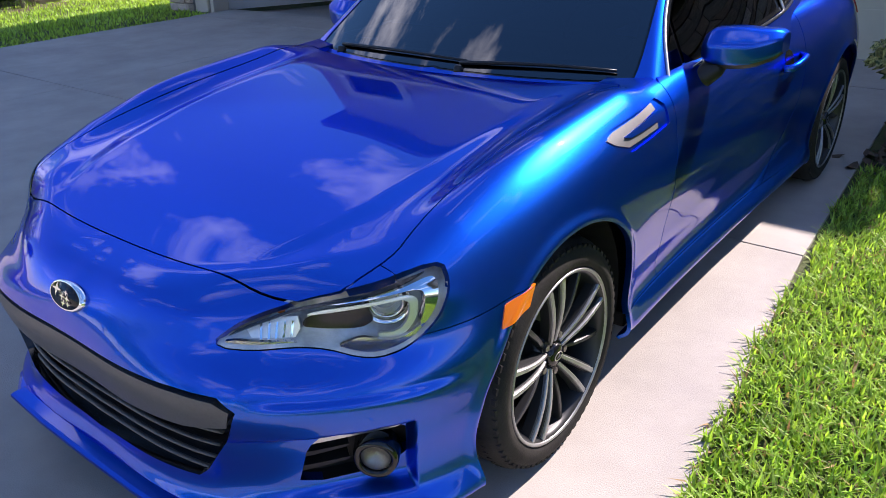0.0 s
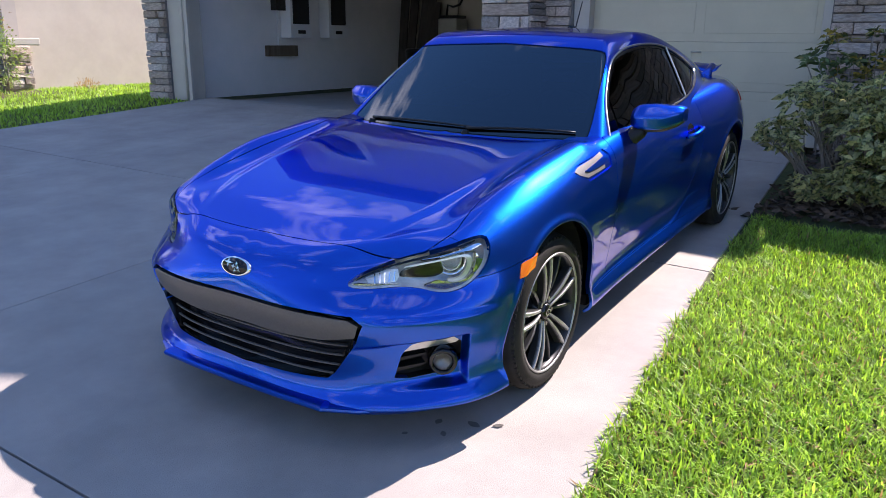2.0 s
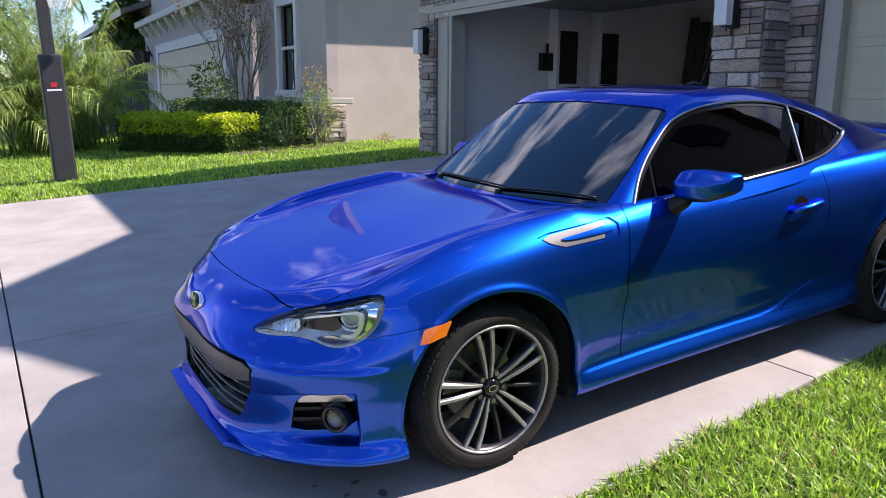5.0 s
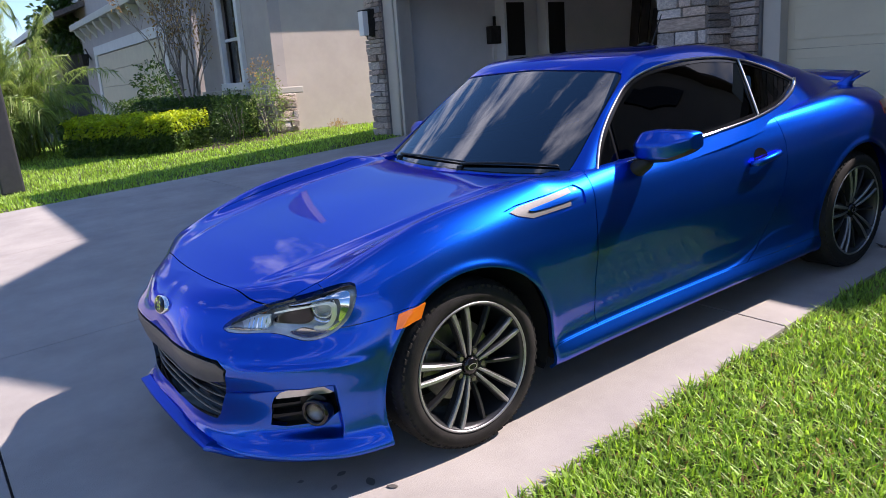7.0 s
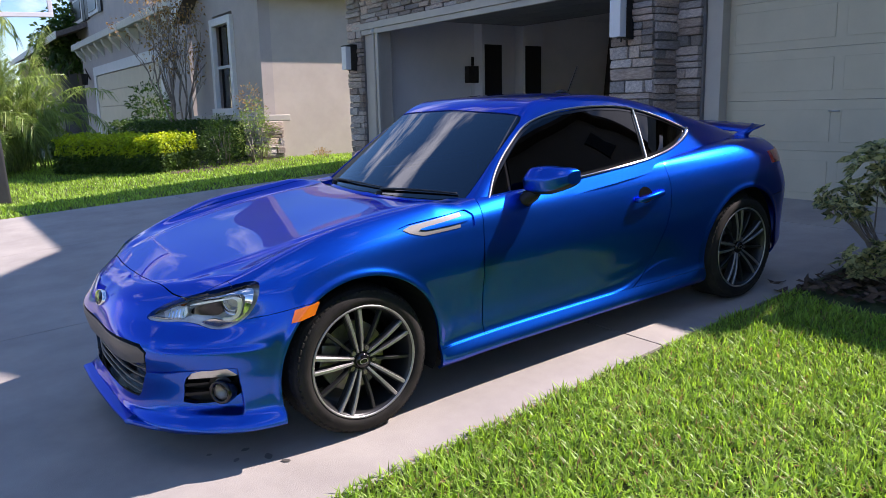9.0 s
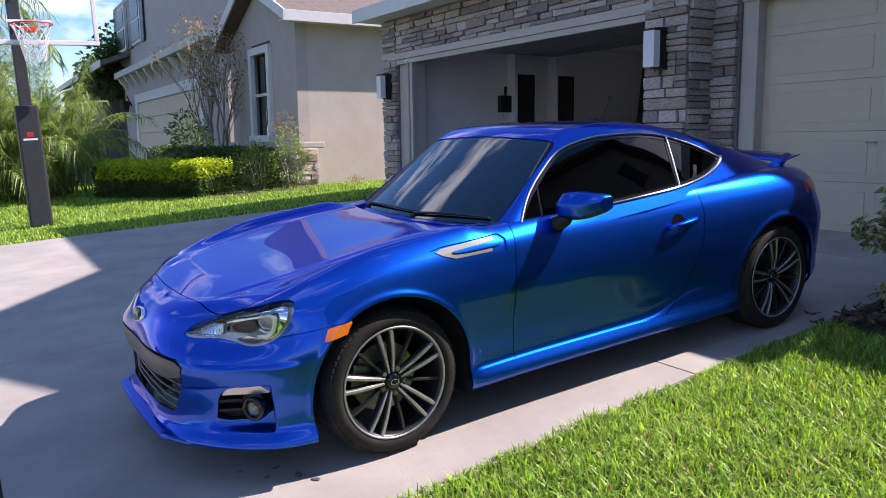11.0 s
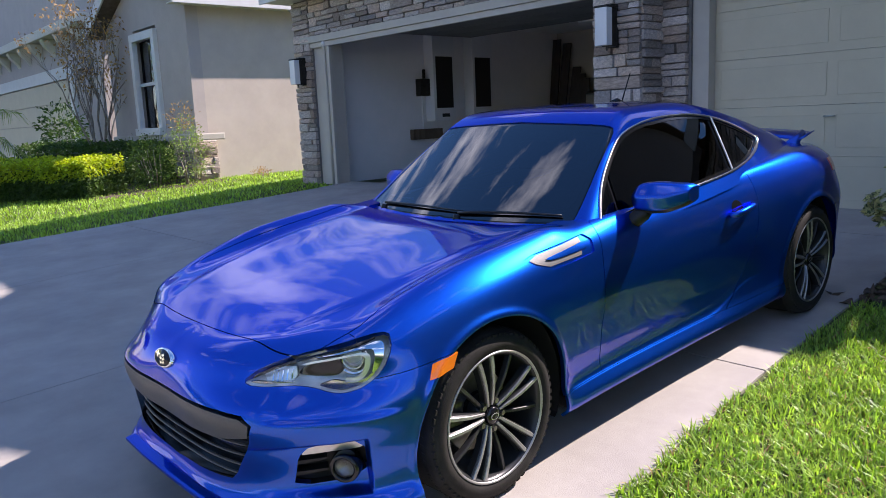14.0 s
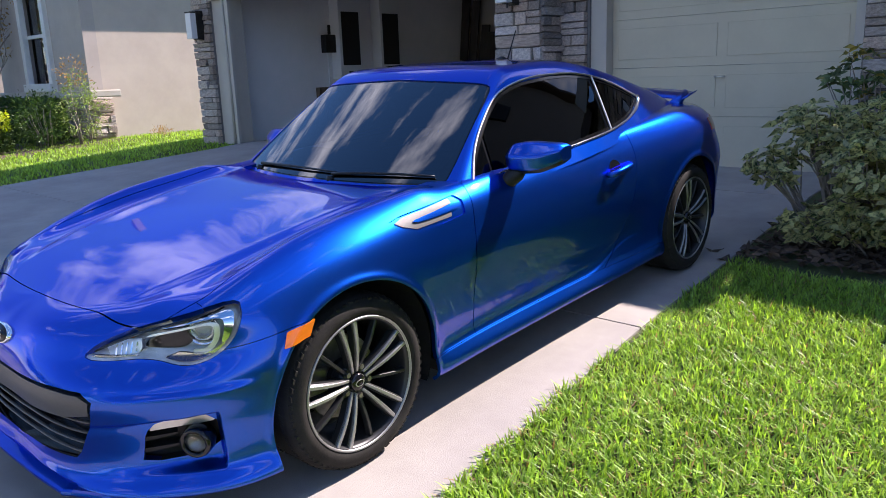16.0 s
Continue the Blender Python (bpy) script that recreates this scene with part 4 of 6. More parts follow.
cz = curve((0, 3, 5, 7, 8, 9, 11, 13, 15, 18), (.722, .745, .77, .82, .862, .885, .93, .97, .955, .945))(su)
Q = np.stack([q(su) for q, _ in LEVELS] + [np.maximum(reach, .3)], 1)
Z = np.stack([z(su) for _, z in LEVELS] + [cz], 1)
Q[:, -2] = np.minimum(Q[:, -2], 0.86 * reach)
Q[:, -1] = reach
HZ = np.polyfit((-.70, -.4, -.1, .2, .55), (.697, .757, .808, .848, .882), 3)
HA = curve((-.8, -.6, -.2, 0, .4, .62, .8), (0, 0, .012, .02, .012, .006, .0))


def hood_z(x, y):
    return np.polyval(HZ, y) + HA(y) * (x / .65) ** 4


for j in (7, 8):
    fade = np.clip((5.0 - su) / 2.0, 0, 1)
    fade = fade * fade * (3 - 2 * fade)
    Z[:, j] = Z[:, j] * (1 - fade) + fade * hood_z(B[:, 0] + way[:, 0] * Q[:, j], B[:, 1] + way[:, 1] * Q[:, j])
rows = []
for i in range(len(su)):
    p = np.r_[0, np.cumsum(np.hypot(np.diff(Q[i]), np.diff(Z[i])))]
    wv = np.r_[np.linspace(0, p[8], 160)[:-1], np.linspace(p[8], p[9], 60)]
    q, z = curve(p, Q[i])(wv), curve(p, Z[i])(wv)
    x, y = B[i, 0] + way[i, 0] * q, B[i, 1] + way[i, 1] * q
    k = np.clip((wv - p[7]) / (1.15 * (p[8] - p[7])), 0, 1)
    k = k * k * (3 - 2 * k) * np.clip((.75 - y) / .12, 0, 1)
    z = z * (1 - k) + hood_z(x, y) * k
    rows.append(np.stack((x, y, z), 1))
LOWER = np.array(rows)
LOWER[0, :, 0] = LOWER[-1, :, 0] = 0
LOWER[:, -1, 0] = 0


def ramp(a, b, v):
    t = np.clip((v - a) / (b - a), 0, 1)
    return t * t * (3 - 2 * t)


def sculpt(P):
    """Creases and recesses of the lower body: bumper shelf, fog lamp pocket, arch lips, sill ledge, fender ridges, hood dome."""
    x, y, z = P[..., 0], P[..., 1], P[..., 2]
    du, dv = np.gradient(P, axis=0), np.gradient(P, axis=1)
    n = np.cross(du, dv)
    n /= np.maximum(np.linalg.norm(n, axis=2, keepdims=True), 1e-9)
    n *= np.sign((n * (P - np.array((0, 1.2, .4)))).sum(2)[..., None])
    front = 1 - ramp(-.34, -.22, y)
    # shelf under the head lamp: the face above it stands back
    d = -.012 * ramp(.485, .515, z) * (1 - ramp(.585, .68, z)) * ramp(.53, .62, x) * (1 - ramp(-.52, -.36, y))
    # pocket round the fog lamp, open towards the grille, with a hard outer edge
    a = (x - .521) * .5936 + (y + .779) * .8047
    top = .392 + .05 * a
    d -= (.006 + .034 * ramp(-.02, .30, a)) * ramp(.215, .250, z) * (1 - ramp(top, top + .012, z)) * (1 - ramp(.354, .364, a)) * ramp(-.09, .02, a) * front
    # swell of the head lamps
    p = (x - .43) * .6481 + (y + .735) * .7616
    d += .032 * np.exp(-((p - .34) / .15) ** 2) * np.exp(-((z - .675) / .05) ** 2) * (1 - ramp(-.34, -.24, y)) * ramp(.40, .55, x)
    # rolled edges of the wheel arches
    for c in (0.0, 2.57):
        r = np.hypot(y - c, z - .318)
        d += .007 * np.exp(-((r - .378) / .016) ** 2) * (x > .6)
    # ledge along the sill, rising at the end of the door
    edge = .264 + .10 * ramp(1.45, 1.90, y) ** 1.5
    on = ramp(.38, .46, y) * (1 - ramp(1.80, 2.05, y)) * (x > .6)
    d += on * (.0035 * (1 - ramp(edge - .002, edge + .004, z)) * ramp(.15, .19, z) - .010 * np.exp(-((z - edge - .03) / .07) ** 2))
    P = P + n * d[..., None]
    # fender ridges and a raised middle of the hood
    along = ramp(-.62, -.28, y) * (1 - ramp(.42, .62, y)) * ramp(.6, .68, z)
    P[..., 2] += along * (.033 * np.exp(-((x - .735) / .085) ** 2) - .004 * np.exp(-((x - .60) / .06) ** 2))
    xh = np.interp(y, (-.62, -.45, -.30, -.10, .30), (.44, .50, .54, .565, .58))
    P[..., 2] += .007 * ramp(-.68, -.45, y) * (1 - ramp(.35, .6, y)) * (1 - ramp(xh - .05, xh + .012, x)) * ramp(.6, .68, z)
    return P


def relax(P, reach):
    """Evens the surface along its length."""
    Q = np.concatenate((P[reach:0:-1] * (-1, 1, 1), P, P[-2:-reach - 2:-1] * (-1, 1, 1)))
    k = np.hanning(2 * reach + 3)[1:-1]
    k /= k.sum()
    return sum(w * Q[i:i + len(P)] for i, w in enumerate(k))


LOWER = sculpt(relax(LOWER, 14))
LOWER[0, :, 0] = LOWER[-1, :, 0] = LOWER[:, -1, 0] = 0
BODY = grid_surface(LOWER)
BODY = (BODY[0], BODY[1] * np.sign((BODY[1] * np.r_[[(1, 0, 0)]]).sum(1).mean()), BODY[2])

# greenhouse: screen, sides, roof and rear glass blend into one another
gb, gx = curve((.5, .8, 1.5, 2.0, 2.5, 3.0), (.86, .875, .915, .955, .985, 1.0)), curve((.5, .8, 1.2, 1.6, 2.0, 2.3, 2.6, 3.0), (.758, .757, .770, .777, .752, .703, .635, .515))


def smin(a, b, k):
    h = np.maximum(k - np.abs(a - b), 0) / k
    return np.minimum(a, b) - h * h * k * 0.25


def roof_z(x, y):
    x = np.abs(x)
    zw = .866 + (y - .52 - .27 * x * x) * (.67 + .08 * x * x)
    zs = gb(y) + (gx(y) - x) * (1.74 - .35 * np.clip(gx(y) - x, 0, .3))
    zr = np.where(y < 1.5, 1.332 - .093 * (y - 1.5) ** 2, 1.332 - .16 * (y - 1.5) ** 2) - .065 * x * x
    zb = 1.029 + (2.86 - y) * .306 - .13 * x * x
    return smin(smin(smin(zw, zb, .03), zr, .06), zs, .045)


th = np.linspace(0, math.pi, 300)
rr = np.linspace(0, 1.75, 1200)
rows = []
for t in th:
    x, y = rr * math.sin(t), 1.55 - rr * math.cos(t)
    z = roof_z(x, y)
    base = .82 + .1 * np.clip((y - 1.0) / 1.5, 0, 1)
    e = np.argmax(z < base) or len(rr) - 1
    a = np.r_[0, np.cumsum(np.hypot(np.diff(rr[:e + 1]), np.diff(z[:e + 1])))]
    r = np.interp(np.linspace(a[-1], 0, 150), a, rr[:e + 1])
    x, y = r * math.sin(t), 1.55 - r * math.cos(t)
    rows.append(np.stack((x, y, roof_z(x, y)), 1))
UPPER = np.array(rows)
UPPER[0, :, 0] = UPPER[-1, :, 0] = UPPER[:, -1, 0] = 0
TOP = grid_surface(UPPER)


def outward(S):
    """Turns the triangles and normals so that they face away from the middle of the car."""
    V, N, T = S
    k = np.sign((N * (V - np.array((0, 1.2, .4)))).sum(1).sum())
    fn = np.cross(V[T[:, 1]] - V[T[:, 0]], V[T[:, 2]] - V[T[:, 0]])
    if (fn * (V[T[:, 0]] - np.array((0, 1.2, .4)))).sum() < 0:
        T = T[:, ::-1]
    N = N * k
    N[np.abs(V[:, 0]) < 1e-5, 0] = 0
    return V, N, T


BODY, TOP = outward(BODY), outward(TOP)

# outlines of the panels
GAP = 0.0022
HOOD = [(-.4, -.675), (0, -.685), (.20, -.680), (.38, -.664), (.50, -.655), (.64, -.60), (.69, -.45), (.676, -.36), (.657, -.1), (.655, .30), (.70, .62), (.55, .56), (.25, .515), (0, .50), (-.4, .50)]
LAMP_A, LAMP_B = np.array((.43, -.735)), np.array((.744, -.366))
LAMP = [(-.03, .592), (.05, .643), (.23, .699), (.485, .750), (.498, .70), (.464, .632), (.395, .584), (.31, .569), (.20, .598)]
FOG_A, FOG_B = np.array((.521, -.779)), np.array((.83, -.36))
FOG = [(.126, .364), (.17, .400), (.348, .407), (.350, .262), (.098, .252), (.112, .30)]
GRILLE = [(-.6, .525), (0, .525), (.40, .523), (.50, .517), (.540, .489), (.51, .42), (.42, .29), (.39, .262), (0, .236), (-.6, .236)]
DOOR = [(.652, .18), (.640, .30), (.628, .45), (.645, .68), (.70, .95), (1.93, 1.05), (1.945, .85), (1.90, .62), (1.79, .385), (1.72, .305), (1.62, .25), (1.60, .18)]
VENT = [(.222, .842), (.284, .853), (.43, .860), (.60, .866), (.628, .842), (.618, .790), (.48, .783), (.345, .781), (.276, .806)]


def in_plane(V, a, b):
    h = (b - a) / np.linalg.norm(b - a)
    return (V[:, 0] - a[0]) * h[0] + (V[:, 1] - a[1]) * h[1]


def f_hood(V):
    return poly_field(V[:, 0], V[:, 1], HOOD, 2) + np.where(V[:, 2] < .6, 1, 0)


def f_lamp(V):
    return np.where((V[:, 1] < -.2) & (V[:, 0] > .3), poly_field(in_plane(V, LAMP_A, LAMP_B), V[:, 2], LAMP, 2), 1)


def f_fog(V):
    return np.where((V[:, 1] < -.3) & (V[:, 0] > .4), poly_field(in_plane(V, FOG_A, FOG_B), V[:, 2], FOG, 1), 1)


def f_grille(V):
    return np.where(V[:, 1] < -.6, poly_field(V[:, 0], V[:, 2], GRILLE, 0), 1)


def f_arch(V):
    a = np.hypot(V[:, 1] - .0, V[:, 2] - .318) - .372
    b = np.hypot(V[:, 1] - 2.57, V[:, 2] - .318) - .368
    low = np.minimum(np.where(V[:, 2] < .318, np.abs(V[:, 1]) - .372, 1), np.where(V[:, 2] < .318, np.abs(V[:, 1] - 2.57) - .368, 1))
    return np.where(V[:, 0] > .45, np.minimum(np.minimum(a, b), low), 1)


def f_door(V):
    return np.where(V[:, 0] > .5, poly_field(V[:, 1], V[:, 2], DOOR, 1), 1)


def f_vent(V):
    return np.where(V[:, 0] > .5, poly_field(V[:, 1], V[:, 2], VENT, 0), 1)


def f_sill(V):
    return np.maximum(np.maximum(V[:, 2] - .262, .2 - V[:, 1]), V[:, 1] - 2.35)


def seam(V):
    """Positive on the fender's side of the bumper seam."""
    f = np.minimum(V[:, 2] - (.612 + .10 * (V[:, 1] + .40)), V[:, 1] + .49 - .25 * np.clip(V[:, 2] - .7, 0, 1))
    return np.maximum(f, V[:, 1] - .05)


def outside(f, gap=GAP):
    return lambda V: gap - f(V)


def inside(f, gap=GAP):
    return lambda V: f(V) + gap


def f_deck(V):
    return np.maximum(np.maximum(2.62 - V[:, 1], np.abs(V[:, 0]) - .60 + .1 * np.clip(V[:, 1] - 2.6, 0, 1)), .80 - V[:, 2])


def f_rear(V):
    return np.maximum(2.60 - V[:, 1], np.minimum(V[:, 2] - .56, 3.06 - V[:, 1]) if False else V[:, 2] - .60 - np.clip((V[:, 1] - 3.0) * .4, 0, .1))


car = empty("coupe_car", "glossy blue two-door coupe with dark tinted windows parked on the driveway", "car")
AREA_TOP = {"screen": [(-.3, .885), (.66, .880), (.682, .900), (.570, 1.226), (.52, 1.250), (0, 1.272), (-.3, 1.272)],
            "side": [(.750, .868), (.84, .975), (1.00, 1.105), (1.14, 1.190), (1.30, 1.232), (1.62, 1.246), (1.86, 1.220), (2.08, 1.155), (2.30, 1.060), (2.27, 1.040), (2.10, .985), (1.90, .954), (1.5, .926), (1.1, .905)]}


def f_screen(V):
    return np.where(V[:, 1] < 1.42, poly_field(V[:, 0], V[:, 2], AREA_TOP["screen"], 2), 1)


def f_side(V):
    return np.where(V[:, 0] > .45, poly_field(V[:, 1], V[:, 2], AREA_TOP["side"], 1), 1)


def f_back(V):
    return np.where(V[:, 1] > 1.9, poly_field(V[:, 0], V[:, 1], [(-.3, 2.12), (.42, 2.10), (.52, 2.16), (.54, 2.70), (.48, 2.80), (-.3, 2.84)], 1), 1)


# panels of the lower body
shell("hood", pieces(BODY, inside(f_hood), outside(f_lamp)), M["paint"], car, both=True, label="glossy blue hood")
bumper = shell("front_bumper", pieces(BODY, lambda V: V[:, 1] + .15, outside(f_hood), lambda V: seam(V) + GAP * .5, outside(f_lamp), outside(f_fog, 0), outside(f_grille, 0), outside(f_arch, 0)),
               M["paint"], car, depth=.03, both=True, label="blue front bumper with a low lip")
shell("rear_bumper", pieces(BODY, inside(f_rear), outside(f_arch, 0)), M["paint"], car, both=True)
shell("boot_lid", pieces(BODY, inside(f_deck), outside(f_rear)), M["paint"], car, both=True)
for side in (1, -1):
    shell("fender", pieces(BODY, lambda V: GAP * .5 - seam(V), outside(f_hood), outside(f_lamp), outside(f_arch, 0), lambda V: V[:, 1] - 1.2, outside(f_sill, .0009),
                           outside(f_door), outside(f_vent, 0), lambda V: V[:, 1] - .75, lambda V: .60 - V[:, 0]), M["paint"], car, side=side, depth=.02)
    shell("side_sill", pieces(BODY, inside(f_sill, .0009), outside(f_arch, 0)), M["paint"], car, side=side)
    shell("quarter_panel", pieces(BODY, lambda V: 1.3 - V[:, 1], outside(f_door), outside(f_arch, 0), outside(f_sill, .0009), outside(f_rear), outside(f_deck), lambda V: .3 - V[:, 0]), M["paint"], car, side=side, depth=.02)
    door = shell("door", pieces(BODY, inside(f_door), outside(f_sill, .0009)), M["paint"], car, side=side, label="blue car door")
    # upper panes and frames
    for nm, lo, hi in (("front_quarter_glass", -9, .905), ("door_glass", .925, 1.822), ("rear_quarter_glass", 1.842, 9)):
        shell(nm, pieces(TOP, inside(f_side, .012), lambda V, lo=lo: lo - V[:, 1] + .28 * (V[:, 2] - .94), lambda V, hi=hi: V[:, 1] - .28 * (V[:, 2] - .94) - hi), M["glass_dark"], car, depth=0, side=side, push=-.006)
    shell("window_seal", pieces(TOP, inside(f_side, 0)), M["gloss_black"], car, depth=0, side=side, push=-.011)
    shell("window_seal", pieces(TOP, inside(f_side, .0), lambda V: -.013 - f_side(V)), M["gloss_black"], car, depth=.01, side=side, push=-.003)
    # bright strip along the waist, thinner round the top of the window
    def trim(name, pts, r0, r1, mat, lab):
        ys, zs = [p[0] for p in pts], [p[1] for p in pts]
        d = np.r_[0, np.cumsum(np.hypot(np.diff(ys), np.diff(zs)))]
        t = np.linspace(0, d[-1], 64)
        yy, zz, out = curve(d, ys)(t), curve(d, zs)(t), []
        for y, z in zip(yy, zz):
            x = np.linspace(.45, .84, 500)
            out.append((side * (float(np.interp(-z, -roof_z(x, np.full(500, y)), x)) + .003), float(y), float(z)))
        part(name, tube_bm(out, [r0 + (r1 - r0) * max(0, k / 63 - .8) / .2 for k in range(64)], 8), mat, car, lab, smooth=True)
    trim("waist_trim", ((.745, .868), (1.1, .901), (1.5, .922), (1.9, .950), (2.10, .980), (2.24, 1.020), (2.295, 1.046), (2.312, 1.062)), .0075, .014, M["chrome"], "bright metal trim strip")
    trim("window_trim", ((.745, .863), (.84, .978), (1.00, 1.109), (1.14, 1.194), (1.30, 1.235), (1.62, 1.249), (1.86, 1.223), (2.08, 1.158), (2.30, 1.064)), .0055, .0055, M["silver"], "satin metal trim round the window")
    trim("window_divider", ((1.834, .948), (1.863, 1.05), (1.908, 1.212)), .0055, .0055, M["silver"], "thin bright strip between the side panes")
    # fender vent: dark recess, silver plate and blade
    vent = shell("fender_vent", pieces(BODY, inside(f_vent, -.004)), M["paint"], car, side=side, depth=.0, push=-.006, label="blue vent recess with silver trim")
    v_in = [(.248, .836), (.29, .847), (.565, .862), (.565, .843), (.403, .832), (.323, .825), (.36, .814), (.544, .812), (.540, .797), (.339, .796), (.276, .818)]
    fine = refine(pieces(BODY, lambda V: np.where(V[:, 0] > .5, f_vent(V) - .02, 1)))
    plate = pieces(fine, lambda V: np.where(V[:, 0] > .5, poly_field(V[:, 1], V[:, 2], v_in, 0), 1))
    shell("silver_plate", plate, M["vent_silver"], vent, side=side, depth=.003, push=-.003, label="satin silver plate")
    v_bl = [(.318, .825), (.40, .832), (.61, .842), (.604, .824), (.55, .816), (.36, .815)]
    shell("vent_blade", pieces(fine, lambda V: np.where(V[:, 0] > .5, poly_field(V[:, 1], V[:, 2], v_bl, 1), 1)), M["paint"], vent, side=side, depth=.012, push=.003)
    # head lamp
    patch = refine(pieces(BODY, lambda V: f_lamp(V) - .02, lambda V: V[:, 1] + .2, lambda V: .3 - V[:, 0]))
    lamp = shell("headlamp", pieces(patch, inside(f_lamp, .001)), M["lens"], car, depth=0, side=side, push=-.001, label="clear headlamp with black and chrome inside")
    deep = pieces(patch, inside(f_lamp, -.004))
    Vd = deep[0].copy()
    Vd -= np.array((.766, -.642, 0)) * np.minimum(.09, .010 + 6.0 * np.maximum(-f_lamp(deep[0]), 0))[:, None]
    shell("lamp_housing", (Vd, deep[1], deep[2]), M["lamp_bowl"], lamp, depth=0, side=side, label="smoky black housing")

    def at_lamp(a, z, out):
        h = (LAMP_B - LAMP_A) / np.linalg.norm(LAMP_B - LAMP_A)
        q = LAMP_A + h * a + np.array((.766, -.642)) * out
        return Vector((side * q[0], q[1], z))
    nrm = Vector((side * .766, -.642, 0))
    m_l = Matrix.Translation(at_lamp(.363, .656, .022)) @ (nrm + Vector((0, -.25, .0))).normalized().to_track_quat("X", "Z").to_matrix().to_4x4()
    part("reflector_ring", turned(lathe_bm([(.030, -.040), (.040, -.022), (.054, .006), (.056, .012), (.052, .013), (.046, .002)], 48), m_l), M["chrome"], lamp, "chrome ring", smooth=True)
    part("projector_rim", turned(lathe_bm([(.036, -.02), (.040, .010), (.0375, .014), (.0335, .012), (.032, -.01)], 48), m_l), M["chrome"], lamp, smooth=True)
    part("projector", turned(lathe_bm([(.0005, .024), (.012, .0225), (.023, .018), (.030, .009), (.034, -.004)], 40), m_l), M["lens"], lamp, "clear projector lens", smooth=True)
    part("projector_cup", turned(lathe_bm([(.0005, -.03), (.016, -.026), (.028, -.012), (.034, .004)], 40), m_l), M["lamp_glow"], lamp, "pale grey reflector cup", smooth=True)

    def strip_on(poly, push, mat, nm, lab="", d=.010, lean=0.0, rounds=2):
        q = pieces(patch, inside(f_lamp, .006), lambda V: poly_field(in_plane(V, LAMP_A, LAMP_B), V[:, 2], poly, rounds))
        if lean:
            zz = q[0][:, 2]
            k = (zz - zz.min()) / (zz.max() - zz.min())
            q = (q[0] - q[1] * (lean * k)[:, None], q[1] * np.array((1, 1, 0)) - np.array((0, 0, .06)) - np.outer(.25 * np.cos(zz * 160), (0, 0, 1)) * .5, q[2])
        shell(nm, q, mat, lamp, depth=d, side=side, push=push, label=lab)
    strip_on([(0.177, 0.650), (0.309, 0.673), (0.307, 0.648), (0.329, 0.623), (0.295, 0.612), (0.218, 0.616), (0.165, 0.623)], -.052, M["gloss_black"], "black_mask")
    strip_on([(0.180, 0.652), (0.188, 0.663), (0.389, 0.700), (0.419, 0.693), (0.430, 0.677), (0.422, 0.634), (0.398, 0.608), (0.366, 0.599), (0.332, 0.603), (0.333, 0.611), (0.362, 0.609), (0.385, 0.615), (0.403, 0.634), (0.410, 0.670), (0.402, 0.681), (0.383, 0.688)], -.022, M["lamp_glow"], "light_bar", "bright light bar")
    strip_on([(0.196, 0.675), (0.390, 0.716), (0.458, 0.728), (0.477, 0.715), (0.470, 0.666), (0.443, 0.628), (0.423, 0.621), (0.439, 0.659), (0.443, 0.689), (0.435, 0.706), (0.389, 0.709)], -.012, M["chrome"], "outer_frame", "chrome frame", .02)
    strip_on([(0.048, 0.637), (0.110, 0.657), (0.163, 0.655), (0.168, 0.626), (0.154, 0.607), (0.063, 0.610)], -.030, M["lamp_glow"], "turn_reflector", "faceted silver reflector", rounds=0)
    for k in range(5):
        strip_on([(.078 + .017 * k, .613), (.084 + .017 * k, .645), (.088 + .017 * k, .645), (.084 + .017 * k, .613)], -.026, M["chrome"], "facet", rounds=0, d=.004)
    part("turn_bulb", turned(lathe_bm([(.0005, .012), (.008, .010), (.012, .0), (.012, -.02)], 20), Matrix.Translation(at_lamp(.137, .643, -.016)) @ nrm.to_track_quat("X", "Z").to_matrix().to_4x4()), M["amber"], lamp, "small amber bulb", smooth=True)
    strip_on([(-0.021, 0.591), (0.019, 0.608), (0.067, 0.606), (0.159, 0.604), (0.215, 0.589), (0.234, 0.581), (0.177, 0.587)], -.006, M["bezel"], "lower_bezel", "bright smoked bezel", lean=.009, rounds=1)
    strip_on([(0.229, 0.583), (0.260, 0.597), (0.294, 0.609), (0.332, 0.601), (0.366, 0.597), (0.400, 0.606), (0.430, 0.623), (0.449, 0.619), (0.409, 0.594), (0.364, 0.580), (0.282, 0.575)], -.006, M["bezel"], "lower_bezel", "bright smoked bezel", lean=.009, rounds=1)
    strip_on([(-0.024, 0.601), (0.046, 0.632), (0.199, 0.682), (0.482, 0.747), (0.484, 0.741), (0.194, 0.675), (0.045, 0.626)], -.004, M["gloss_black"], "upper_edge", "black upper edge")
    # fog lamp
    bay = pieces(BODY, inside(f_fog, -.005))
    fogu = shell("fog_lamp_bezel", bay, M["black_plastic"], car, depth=0, side=side, push=-.042, label="black fog lamp bezel")

    def at_fog(a, z, out):
        h = (FOG_B - FOG_A) / np.linalg.norm(FOG_B - FOG_A)
        q = FOG_A + h * a + np.array((h[1], -h[0])) * out
        return Vector((side * q[0], q[1], z))
    wall = rim_of(pieces(BODY, inside(f_fog, 0)), .045)
    shell("bezel_wall", wall, M["black_plastic"], fogu, depth=0, side=side)
    fs = pieces(BODY, lambda V: poly_field(in_plane(V, FOG_A, FOG_B), V[:, 2], [(.130, .358), (.172, .398), (.346, .405), (.346, .372), (.330, .364), (.16, .360)], 1), lambda V: V[:, 1] + .3, lambda V: .4 - V[:, 0])
